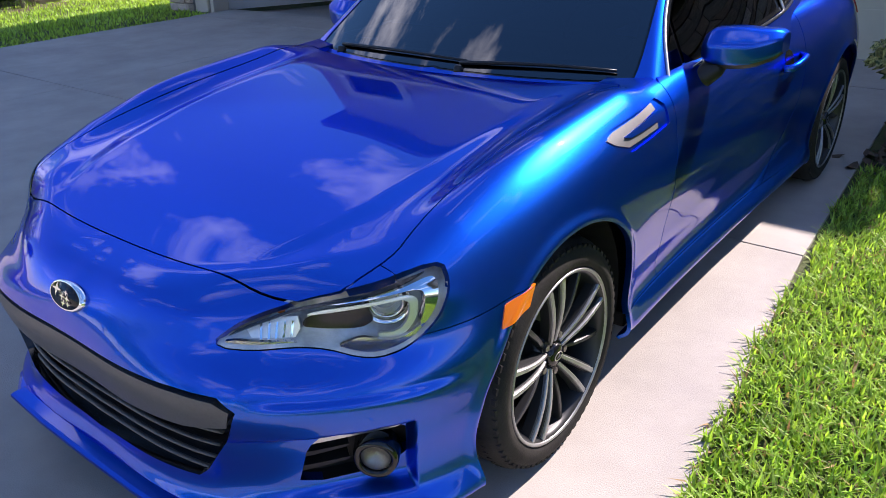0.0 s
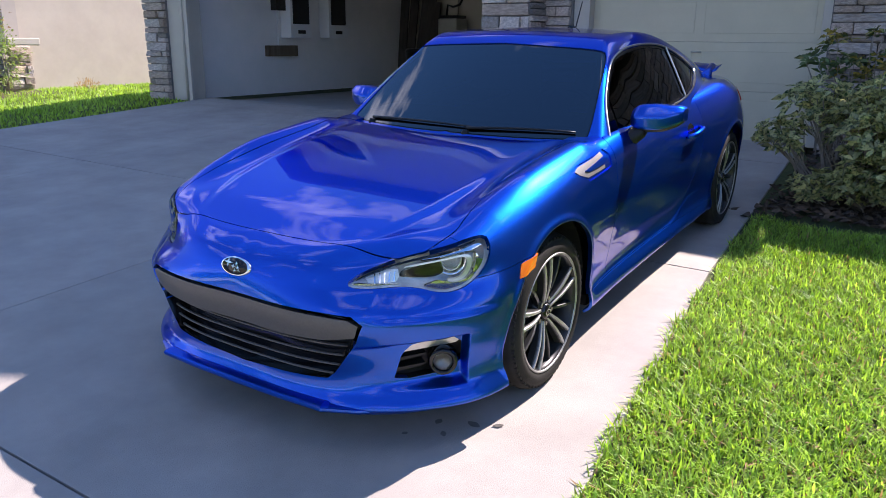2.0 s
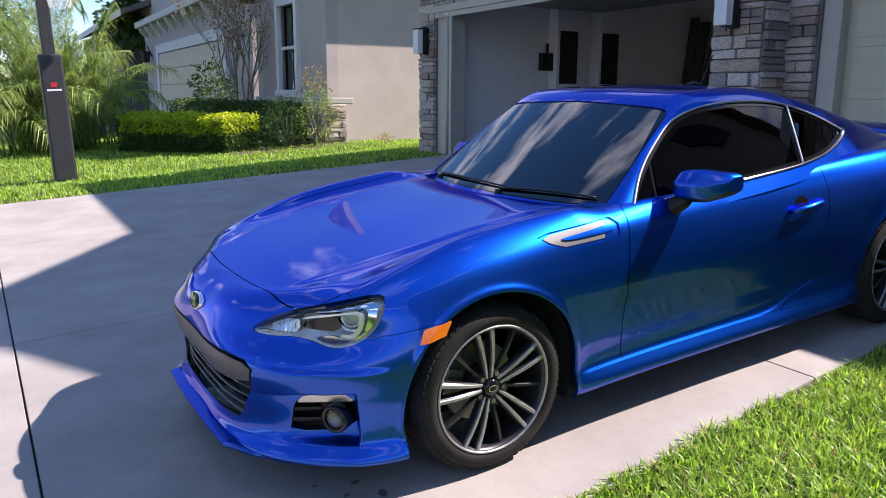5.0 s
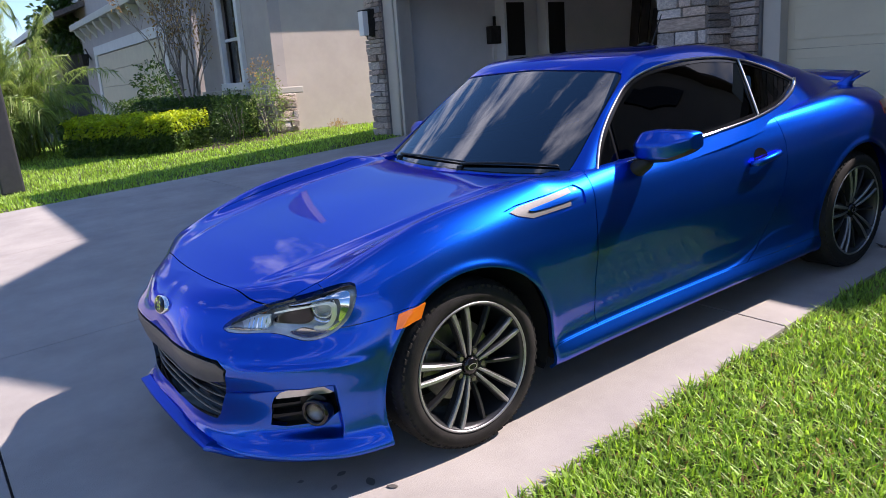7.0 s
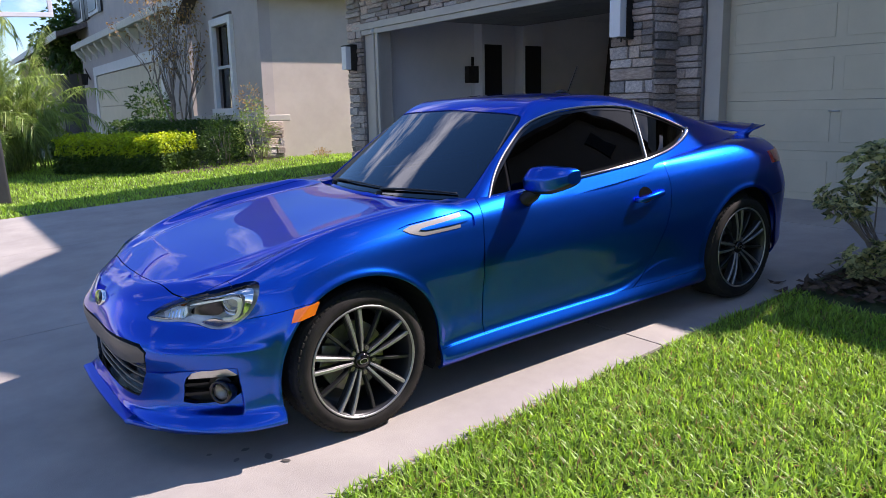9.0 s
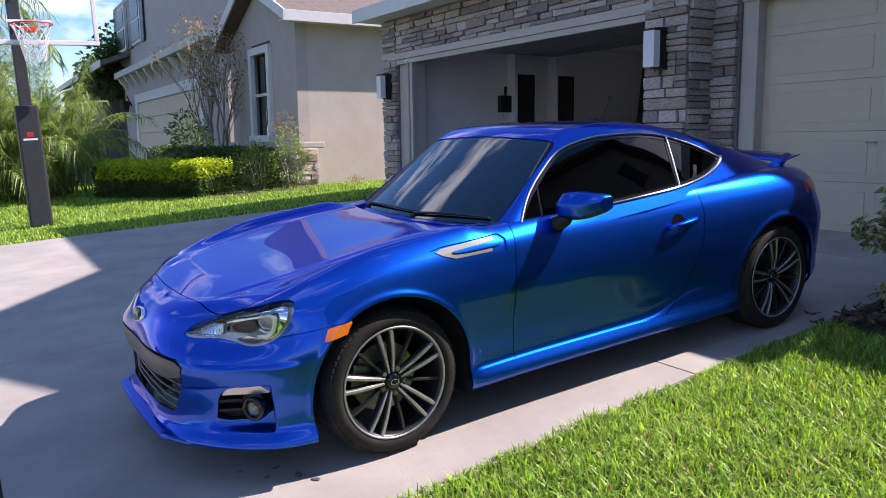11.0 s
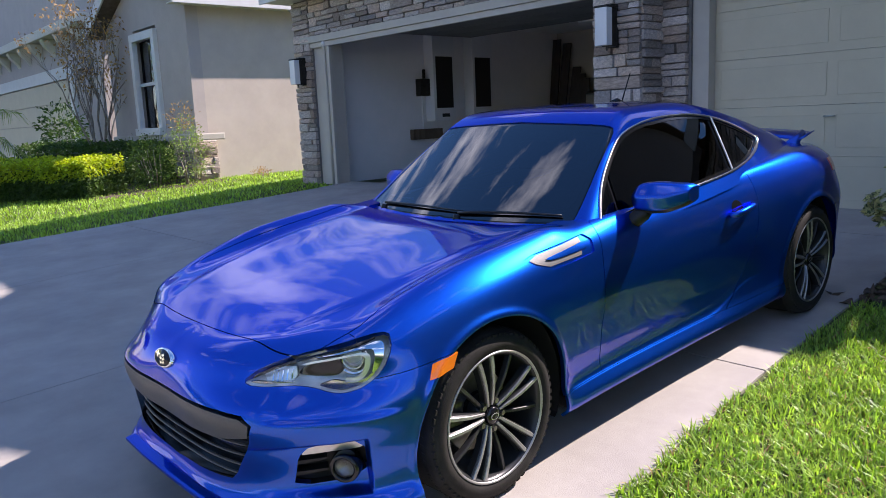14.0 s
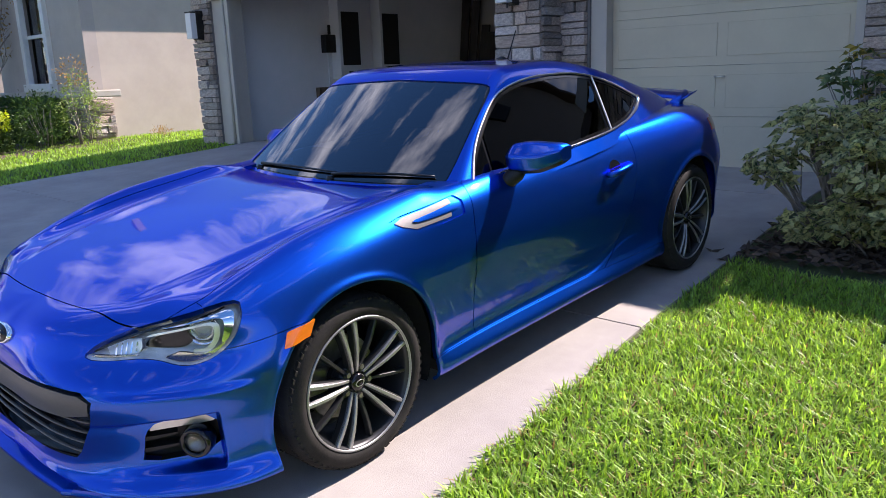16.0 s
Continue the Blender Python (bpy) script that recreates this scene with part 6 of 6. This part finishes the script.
def leaves(P, D, length, width, rng, fold=.25, droop=.3):
    """Pointed leaves at P along D: four triangles each, folded along the middle."""
    n = len(P)
    D = D / np.linalg.norm(D, axis=1, keepdims=True)
    r = rng.normal(size=(n, 3))
    S = np.cross(D, r)
    S /= np.linalg.norm(S, axis=1, keepdims=True)
    U = np.cross(S, D)
    l = (length * rng.uniform(.6, 1.2, n))[:, None]
    w = (width * rng.uniform(.7, 1.2, n))[:, None]
    mid = P + D * l * .5
    tip = P + D * l - np.array((0, 0, 1)) * l * droop
    V = np.stack((P, mid - S * w / 2 + U * w * fold, mid, mid + S * w / 2 + U * w * fold, tip), 1)
    i = np.arange(n)[:, None] * 5
    F = np.concatenate((i + [[0, 2, 1]], i + [[0, 3, 2]], i + [[1, 2, 4]], i + [[2, 3, 4]]), 1).reshape(-1, 3)
    return V.reshape(-1, 3), F


def scatter(n, x0, x1, y0, y1, rng, keep=None, zr=-.035):
    P = np.stack((rng.uniform(x0, x1, n), rng.uniform(y0, y1, n), np.full(n, zr)), 1)
    return P if keep is None else P[keep(P)]


def edge_wave(y):
    return 1.14 - .05 * y - .07 * np.minimum(y - .3, 0) + .012 * np.sin(y * 5.1) + .012 * np.sin(y * 13 + 1)


# lawn beside the drive
def lawn_near(P):
    bed = (P[:, 1] > 2.87 + .12 * np.sin(P[:, 0] * 3.0)) & (P[:, 0] < 9)
    return (P[:, 0] > edge_wave(P[:, 1])) & ~bed


V1, F1 = blades(scatter(170000, .90, 4.6, -2.6, 3.2, rng, lawn_near, -.016), .064, .0082, .9, rng)
V2, F2 = blades(scatter(9000, .90, 4.6, -2.6, 3.2, rng, lawn_near, -.012), .055, .008, 1.25, rng)
raw("dry_grass", V2, F2, M["leaf_dry"], label="dry straw blades among the lawn grass", category="grass", kind="stuff")
raw("lawn_grass", V1, F1, M["grass"], label="bright green coarse lawn grass beside the driveway", category="grass", kind="stuff")
V1, F1 = blades(scatter(115000, 1.1, 6.9, -9.0, 3.2, rng, lambda P: lawn_near(P) & ~((P[:, 0] < 4.6) & (P[:, 1] > -2.6)), -.016), .07, .012, .85, rng)
raw("lawn_grass_far", V1, F1, M["grass"], label="green lawn grass further along the house", category="grass", kind="stuff")


def yard_z(x, y):
    """The strip beside the drive sinks towards the neighbouring plot."""
    near = np.minimum(FALL * (y - 5.15), 0) - .0105 * (x + 2.3) - .03
    y0 = -1.5 + (y + 1.5 + .0253 * (x - 2.97)) / 1.1
    far = 1.1 * np.minimum(FALL * (y0 - 5.15), 0) - .10
    return near + (far - near) * ramp(-8.0, -11.5, x)


X, Y = np.meshgrid(np.linspace(-26, -7.35, 60), np.linspace(-10, 14, 50), indexing="ij")
X = np.where(X > -7.4, left_edge(Y) - .012, X)
F1 = [(i * 50 + j, i * 50 + 50 + j, i * 50 + 51 + j, i * 50 + 1 + j) for i in range(59) for j in range(49)]
raw("neighbour_soil", np.stack((X, Y, yard_z(X, Y)), -1).reshape(-1, 3), F1, M["soil"], label="grassy soil of the yard between the two houses", category="ground", kind="structure")
P = scatter(150000, -24, -7.5, -9, 13, rng, lambda P: (P[:, 0] < left_edge(P[:, 1]) - .02 - .03 * np.abs(np.sin(P[:, 1] * 4))) & ((P[:, 1] < 5.1) | (P[:, 0] < -8.62)))
P[:, 2] = yard_z(P[:, 0], P[:, 1]) - .005
V1, F1 = blades(P, .085, .02, .7, rng)
raw("neighbour_lawn", V1, F1, M["grass"], label="green lawn between the two houses beside the driveway", category="grass", kind="stuff")


def clump(cx, cy, cz, rx, ry, rz, n, length, width, rng, shell_=.55, flat=None):
    """Leaf roots in the outer part of an uneven mound, pointing out and up."""
    d = rng.normal(size=(n, 3))
    d /= np.linalg.norm(d, axis=1, keepdims=True)
    wob = 1 + .16 * np.sin(d[:, 0] * 7 + cx * 3) * np.cos(d[:, 1] * 6 + cy) + .12 * np.sin(d[:, 2] * 9)
    r = (shell_ + (1 - shell_) * rng.random(n)) * wob
    P = np.array((cx, cy, cz)) + d * r[:, None] * np.array((rx, ry, rz))
    P = P[P[:, 2] > .02]
    D = (P - np.array((cx, cy, cz - .2))) + rng.normal(size=P.shape) * .35 * max(rx, rz)
    return leaves(P, D, length, width, rng)


def merge(parts_):
    V, F, o = [], [], 0
    for v, f in parts_:
        V.append(v), F.append(f + o)
        o += len(v)
    return np.concatenate(V), np.concatenate(F)


def stems(points, r, bm=None):
    bm = bm or bmesh.new()
    for p in points:
        n = len(p)
        tube_bm(p, [r * (1 - .6 * k / (n - 1)) for k in range(n)], 6, bm=bm)
    return bm


def shrub(name, label, x, y, mounds, mat, length, width, n, stem_r=.012, category="shrub"):
    s = empty(name, label, category, (x, y, 0))
    ps = []
    for dx, dy, z, rx, ry, rz in mounds:
        ps.append(clump(x + dx, y + dy, z, rx, ry, rz, int(n * rx * rz * 6), length, width, rng))
    V, F = merge(ps)
    raw("foliage", V, F, mat, s)
    pts = []
    for dx, dy, z, rx, ry, rz in mounds:
        for k in range(3):
            a = rng.uniform(0, math.tau)
            b = Vector((x + dx * .4 + .1 * math.cos(a), y + dy * .4 + .1 * math.sin(a), -.05))
            e = Vector((x + dx + rx * .4 * math.cos(a), y + dy + ry * .4 * math.sin(a), z + rz * .4))
            pts.append([b, b.lerp(e, .4) + Vector((.03, .02, .05)), b.lerp(e, .75), e])
    tagged(part("stem", stems(pts, stem_r), M["bark"], s, smooth=True), kind="stuff")
    return s


# planting bed
bed = bmesh.new()
bmesh.ops.create_grid(bed, x_segments=60, y_segments=36, size=1)
for v in bed.verts:
    x, y = 3.0 + v.co.x * 1.95, 4.22 + v.co.y * 1.24
    v.co = Vector((x, y, .0 + .035 * noise.noise((x * 3, y * 3, 0)) + .02 * noise.noise((x * 14, y * 14, 1)) - .05 * max(0, (abs(v.co.x) - .97) * 30) * 1 - .05 * max(0, (abs(v.co.y) - .95) * 20)))
structure("planting_bed", bed, M["mulch"], "dark mulch bed along the house wall", "flower bed")
P = np.stack((rng.uniform(1.02, 4.6, 5200), 2.9 + 2.5 * rng.random(5200) ** 1.3, rng.uniform(.015, .06, 5200)), 1)
V1, F1 = leaves(P, rng.normal(size=P.shape) * (1, 1, .25), .085, .032, rng, .15, 0)
raw("mulch_chips", V1, F1, M["mulch"], label="loose dark mulch chips on the bed", category="mulch", kind="stuff")


def whorled(name, label, x, y, heads, mat, length, width, per=7, stem_r=.008):
    """An open shrub: thin stems that end in whorls of broad leaves."""
    s = empty(name, label, "shrub", (x, y, 0))
    pts, P, D = [], [], []
    for hx, hy, hz, r, n in heads:
        for _ in range(int(n * 1.35)):
            d = rng.normal(size=3)
            d /= np.linalg.norm(d)
            tip = np.array((hx, hy, hz)) + d * r * rng.uniform(.35, 1.0) * np.array((1.15, 1, .8))
            tip[2] = max(tip[2], .06)
            base_ = np.array((x + (hx - x) * .35 + .05 * rng.normal(), y + (hy - y) * .35 + .05 * rng.normal(), -.04))
            mid = base_ * .45 + np.array((hx, hy, hz - r * .6)) * .55
            if rng.random() < .35:
                pts.append([Vector(base_), Vector(mid), Vector(tip * .6 + mid * .4), Vector(tip)])
            up = (tip - np.array((hx, hy, hz - r * 1.2)))
            up = up / np.linalg.norm(up)
            a0, b1 = rng.uniform(0, math.tau), np.cross(up, (0.3, 0.2, 1.0))
            b1 /= np.linalg.norm(b1)
            b2 = np.cross(up, b1)
            for k in range(per):
                a = a0 + k * math.tau / per + rng.normal() * .15
                P.append(tip), D.append(b1 * math.cos(a) + b2 * math.sin(a) + up * rng.uniform(.1, .7))
    raw("foliage", *leaves(np.array(P), np.array(D), length, width, rng, .12, .18), mat, s)
    tagged(part("stem", stems(pts, stem_r), M["bark"], s, smooth=True), kind="stuff")
    return s


whorled("variegated_shrub", "open variegated green and cream shrub by the single garage", 1.55, 3.55,
        [(1.02, 3.45, .50, .17, 26), (1.22, 3.55, .72, .20, 40), (1.45, 3.45, .62, .20, 40), (1.68, 3.40, .72, .24, 60), (1.62, 3.25, .50, .24, 55), (1.92, 3.45, .62, .22, 45), (2.20, 3.50, .62, .26, 60),
         (1.32, 3.20, .16, .16, 22), (1.60, 3.15, .24, .20, 40), (1.88, 3.20, .30, .26, 60), (2.20, 3.25, .28, .28, 60), (2.6, 3.5, .55, .32, 80), (2.65, 3.3, .25, .3, 60), (1.75, 3.75, .55, .25, 40)], M["leaf_var"], .092, .040)
whorled("tall_shrub", "thin tall shrub with yellowing leaves against stone wall", 1.25, 4.95,
        [(1.00, 4.95, .88, .15, 16), (1.12, 4.95, 1.05, .10, 8), (1.25, 4.95, .82, .16, 18), (1.48, 4.95, .88, .12, 9), (1.42, 4.95, 1.12, .07, 4), (1.2, 4.95, .55, .2, 18), (1.5, 4.95, .55, .2, 14)], M["leaf_yellowing"], .10, .036, 5)

# neighbour's front bed
bedn = bmesh.new()
bmesh.ops.create_grid(bedn, x_segments=50, y_segments=20, size=1)
for v in bedn.verts:
    x, y = -15.0 + v.co.x * 3.9, 3.3 + v.co.y * 1.45 + .45 * (v.co.x * 1.0)
    v.co = Vector((x, min(y, 4.74), .0 + .03 * noise.noise((x * 3, y * 3, 4)) - .05 * max(0, (abs(v.co.x) - .95) * 20) - .05 * max(0, (abs(v.co.y) - .9) * 10)))
structure("planting_bed_neighbour", bedn, M["mulch"], "mulch bed in front of the neighbouring house", "flower bed")


def hedge(name, label, a, b, depth, h0, h1, mat, n, leaf=.05, tips_from=0.0):
    """A clipped hedge from a to b: leaves over a rounded box, darker stems inside."""
    a, b = np.array(a, float), np.array(b, float)
    d = (b - a) / np.linalg.norm(b - a)
    s = np.array((-d[1], d[0]))
    L = np.linalg.norm(b - a)
    u, v, w_ = rng.random(n) * L, rng.uniform(-1, 1, n), rng.random(n)
    k = rng.random(n)
    top = k < .45
    H = h0 + (h1 - h0) * u / L + .03 * np.sin(u * 5) + .03 * rng.normal(size=n)
    z = np.where(top, H - .05 * v ** 4, w_ * H)
    end = rng.random(n) < .14
    u = np.where(end, np.where(rng.random(n) < .5, -.02, L + .02), u)
    z = np.where(end, w_ * H * .97, z)
    side_v = np.where(top | end, v, np.sign(v) * (1 - .12 * rng.random(n) - .1 * (z / H) ** 4)) * depth / 2
    P = np.stack((a[0] + d[0] * u + s[0] * side_v, a[1] + d[1] * u + s[1] * side_v, z), 1)
    D = np.stack((s[0] * side_v, s[1] * side_v, np.where(top, .5, .1) + 0 * z), 1) + rng.normal(size=(n, 3)) * .3
    hd_ = empty(name, label, "hedge", (*a, 0))
    tip = (z > .56 * H) & (u > tips_from * L)
    for pick, mt in ((tip, mat), (~tip, M["leaf"])):
        if pick.any():
            raw("foliage", *leaves(P[pick], D[pick], leaf * 1.5, leaf, rng), mt, hd_)
    core = slab_bm([tuple(a + s * depth * .40), tuple(b + s * depth * .40), tuple(b - s * depth * .40), tuple(a - s * depth * .40)], 2, -.1, min(h0, h1) * .88)
    part("core", core, M["leaf"], hd_)
    return hd_


hedge("lime_hedge", "clipped hedge with lime green new leaves", (-14.7, 1.15), (-12.0, 2.72), .95, .72, .64, M["leaf_lime"], 14000, .05, .03)
hedge("dark_hedge", "low dark green hedge behind the lime hedge", (-19.0, 3.2), (-13.0, 4.2), .9, .85, .75, M["leaf"], 7000, .06)
shrub("rounded_shrub", "dark green shrub at the corner of the house", -12.15, 3.65, [(0, 0, .5, .62, .55, .50), (.35, -.1, .45, .5, .45, .42), (-.5, 0, .42, .5, .5, .4)], M["leaf"], .075, .034, 420)
shrub("flowering_shrub", "light green shrub with dry orange flower tips", -11.55, 4.15, [(0, 0, .55, .46, .45, .55), (.1, 0, .95, .30, .3, .35)], M["leaf_palm"], .07, .024, 520)
V1, F1 = clump(-11.55, 4.15, 1.28, .30, .28, .28, 160, .07, .03, rng)
fs_ = empty("flower_tips", "dry orange flower tips on the shrub", "flowers", (-11.55, 4.15, 1.2))
raw("tip", V1, F1, M["leaf_dry"], fs_, kind="stuff")
shrub("croton_shrub", "dark broad-leaved shrub before the far garage", -19.6, 4.1, [(0, 0, 1.2, .75, .6, .75), (.6, 0, .9, .6, .5, .55)], M["leaf"], .16, .06, 160)
for x, y in ((-9.9, 5.3), (-10.1, 5.25)):
    shrub("small_weed", "small brown weed by the neighbouring wall", x - .6, y, [(0, 0, .1, .13, .1, .10)], M["leaf_dry"], .09, .014, 900, .004)


# palm clump
palm = empty("areca_palm", "bushy areca palm with arching feathery fronds", "palm", (-16.6, .2, 0))
bm, LP, LD = bmesh.new(), [], []
for k in range(210):
    a, tilt = rng.uniform(0, math.tau), rng.uniform(.25, 1.45)
    L = rng.uniform(2.1, 4.3)
    b0 = Vector((-16.6 + .45 * rng.normal(), -.25 + .5 * rng.normal(), 0))
    pts = []
    for q in np.linspace(0, 1, 10):
        out = L * q * math.sin(tilt * (.35 + .85 * q)) * .46
        up = L * (q * math.cos(tilt * .55) - .42 * tilt * q ** 2.4) * 1.05
        pts.append(b0 + Vector((math.cos(a) * out, math.sin(a) * out, .05 + max(up, .0 * q))))
    tube_bm(pts, [.018 * (1 - .8 * q / 9) for q in range(10)], 5, bm=bm)
    for q in np.linspace(2.2, 9, 44):
        i = min(int(q), 8)
        p = pts[i].lerp(pts[i + 1], q - i)
        t = (pts[i + 1] - pts[i]).normalized()
        sd = t.cross(Vector((0, 0, 1)))
        for s in (1, -1):
            LP.append(p[:]), LD.append((t * .55 + sd.normalized() * s + Vector((0, 0, .15)))[:])
tagged(part("stem", bm, M["leaf_palm"], palm, smooth=True), kind="stuff")
raw("fronds", *leaves(np.array(LP), np.array(LD), .40, .026, rng, .1, .8), M["leaf_palm"], palm)


# crape myrtle, nearly bare
def branching(base, direction, length, r, depth, bm, tips, rs):
    p, d, pts = Vector(base), Vector(direction).normalized(), [Vector(base)]
    for k in range(4):
        d = (d + Vector((rs.gauss(0, .13), rs.gauss(0, .13), .06))).normalized()
        p = p + d * length / 4
        pts.append(p.copy())
    tube_bm(pts, [r * (1 - .45 * k / 4) for k in range(5)], 6, bm=bm)
    if depth == 0:
        tips.append((p, d))
        return
    for k in range(3 if depth > 1 else 4):
        a, sp = rs.uniform(0, math.tau), rs.uniform(.25, .55)
        nd = (d + Vector((math.cos(a) * sp, math.sin(a) * sp, rs.uniform(-.05, .25)))).normalized()
        branching(pts[rs.choice((2, 3, 4))], nd, length * rs.uniform(.5, .72), r * .5, depth - 1, bm, tips, rs)


rs = random.Random(12)
tree = empty("crape_myrtle_tree", "thin multi-stemmed tree with bare twigs and dry leaves", "tree", (-15.6, 3.9, 0))
bm, tips = bmesh.new(), []
for k in range(7):
    a = k * .95
    branching((-15.75 + .13 * math.cos(a), 3.9 + .13 * math.sin(a), -.05), (.10 * math.cos(a), .10 * math.sin(a), 1), 1.9, .034, 3, bm, tips, rs)
part("trunk", bm, M["bark"], tree, smooth=True)
P = np.array([(p + Vector((rs.gauss(0, .06), rs.gauss(0, .06), rs.gauss(0, .06))))[:] for p, d in tips for _ in range(4)])
raw("crown", *leaves(P, rng.normal(size=P.shape), .10, .05, rng), M["leaf_dry"], tree)

# fallen leaves and damp spots on the drive
for x, y, a in ((.83, 2.98, 20), (.95, 2.84, 80), (1.02, 2.95, 140), (1.06, 2.80, 200), (.98, 3.10, 300), (.60, 2.55, 30)):
    bm = bmesh.new()
    vs = [bm.verts.new((.055 * math.cos(t) * (1 + .25 * math.sin(3 * t)), .03 * math.sin(t), .006 + .012 * math.cos(2 * t))) for t in np.linspace(0, math.tau, 11)[:-1]]
    bm.faces.new(vs)
    tagged(part("fallen_leaf", turned(bm, Matrix.Translation((x, y, .003)) @ pose(0, 0, 0, 0, 0, a)), M["mulch"]), "dark curled fallen leaf on the driveway", "leaf", "fallen leaves")
for x, y, r in ((.62, -.47, .013), (.74, -.42, .016), (.82, -.38, .011), (.56, -.60, .009), (.68, -.53, .011)):
    bm = bmesh.new()
    vs = [bm.verts.new((r * (1 + .3 * math.sin(2 * t + x * 9)) * math.cos(t) * 1.5, r * math.sin(t), 0)) for t in np.linspace(0, math.tau, 15)[:-1]]
    bm.faces.new(vs)
    tagged(part("damp_spot", turned(bm, Matrix.Translation((x, y, .0045)) @ pose(0, 0, 0, 0, 0, x * 700)), M["water"]), "dark damp spot on the concrete driveway", "stain", "damp spots")


# ---- far trees and a tall palm ----
def far_tree(x, y, h, r, mat, n, leaf):
    t_ = empty("far_tree", "leafy green tree standing behind the houses", "tree", (x, y, 0), "far trees")
    bm, tp = bmesh.new(), []
    rs_ = random.Random(int(x * 7 + y))
    branching((x, y, -1.2), (0, 0, 1), h * .45 + 1.1, h * .03, 2, bm, tp, rs_)
    part("trunk", bm, M["bark"], t_, smooth=True)
    ps = []
    for k in range(9):
        a = rs_.uniform(0, math.tau)
        d = rs_.uniform(.1, .7) * r
        ps.append(clump(x + d * math.cos(a), y + d * math.sin(a), h * rs_.uniform(.5, .85), r * rs_.uniform(.35, .6), r * rs_.uniform(.35, .6), r * rs_.uniform(.3, .5), n // 9, leaf, leaf * .55, rng, .3))
    raw("crown", *merge(ps), mat, t_)


for x, y, h, r in ((-46, 9, 8, 4), (-52, -2, 9, 4.5), (-40, -9, 7, 3.5), (-60, 14, 10, 5), (-44, 16, 9, 4), (-58, -14, 9, 5)):
    far_tree(x, y, h, r, M["leaf"], 5400, .42)
for x, h, r in ((-34, 8, 4.5), (-27, 9, 4.5), (-20, 9, 4.5), (-13, 8, 4.2), (-6, 9, 4.5), (1, 8, 4.2), (8, 9, 4.5), (15, 9, 4.5), (22, 8, 4.5), (30, 9, 4.5)):
    far_tree(x, -27 - abs(x) * .05, h, r, M["leaf"], 4200, .45)
tall = empty("tall_palm", "tall palm with hanging feathery fronds", "palm", (-24.5, -1.6, 0))
part("trunk", tube_bm([(-24.5, -1.6, -.1), (-24.5, -1.6, 3), (-24.45, -1.6, 6.6)], [.22, .18, .15], 12), M["bark"], tall, smooth=True)
bm, LP, LD = bmesh.new(), [], []
for k in range(26):
    a, up0 = k * 2.4, rng.uniform(-.1, 1.1)
    pts = []
    for q in np.linspace(0, 1, 10):
        out, z = 3.1 * q, 6.6 + up0 * 1.6 * q - 3.4 * q * q * (1.2 - .4 * up0)
        pts.append(Vector((-24.45 + math.cos(a) * out * (.85 if up0 > .5 else 1), -1.6 + math.sin(a) * out, z)))
    tube_bm(pts, [.03 * (1 - .8 * q / 9) for q in range(10)], 5, bm=bm)
    for q in np.linspace(.8, 9, 46):
        i = min(int(q), 8)
        p = pts[i].lerp(pts[i + 1], q - i)
        t = (pts[i + 1] - pts[i]).normalized()
        sd = t.cross(Vector((0, 0, 1))).normalized()
        for s_ in (1, -1):
            LP.append(p[:]), LD.append((t * .5 + sd * s_ + Vector((0, 0, -.35)))[:])
tagged(part("stem", bm, M["leaf_palm"], tall, smooth=True), kind="stuff")
raw("fronds", *leaves(np.array(LP), np.array(LD), .62, .045, rng, .1, .4), M["leaf_palm"], tall)


# the plot falls towards the street: all that stands on it follows the slope; the neighbouring plot is turned a little
ON_SLOPE = ("driveway_base", "driveway", "pavement", "coupe_car", "lawn_soil", "dry_grass", "lawn_grass", "lawn_grass_far", "planting_bed", "mulch_chips", "variegated_shrub", "tall_shrub", "fallen_leaf", "damp_spot")
PLOT_SLOPE = ("planting_bed_neighbour", "lime_hedge", "dark_hedge", "rounded_shrub", "flowering_shrub", "flower_tips", "croton_shrub", "areca_palm", "crape_myrtle_tree", "tall_palm")
PLOT = ("wall_neighbour", "gable_neighbour", "roof_neighbour", "fascia_neighbour", "soffit_neighbour", "rake_neighbour", "window_2", "window_3", "window_4", "trim_ledge", "garage_door_far", "trim_garage_far", "trim_balcony", "trim_corbel",
        "fascia_porch", "wall_porch", "porch_column", "carriage_lamp", "basketball_stand", "small_weed")
STILL = ("Camera", "camera", "sun", "ground", "road", "far_tree", "neighbour_soil", "neighbour_lawn")
TURN = Matrix.Translation((2.78, -1.5, -.075)) @ Matrix.Rotation(radians(-1.45), 4, "Z") @ Matrix.Scale(1.1, 4) @ Matrix.Translation((-3.1, 1.5, 0))
HOUSE = Matrix.Translation((-.03, .185, 0))
for ob in scene.objects:
    kind_of = ob.name.split(".")[0]
    if ob.parent or ob == cam or kind_of in STILL:
        continue
    if kind_of in ON_SLOPE:
        ob.matrix_basis = LEVEL @ SLOPE @ ob.matrix_basis
    elif kind_of in PLOT_SLOPE:
        ob.matrix_basis = TURN @ SLOPE @ ob.matrix_basis
    elif kind_of.startswith(PLOT):
        ob.matrix_basis = TURN @ ob.matrix_basis
    elif not kind_of.endswith("right_neighbour"):
        ob.matrix_basis = HOUSE @ ob.matrix_basis
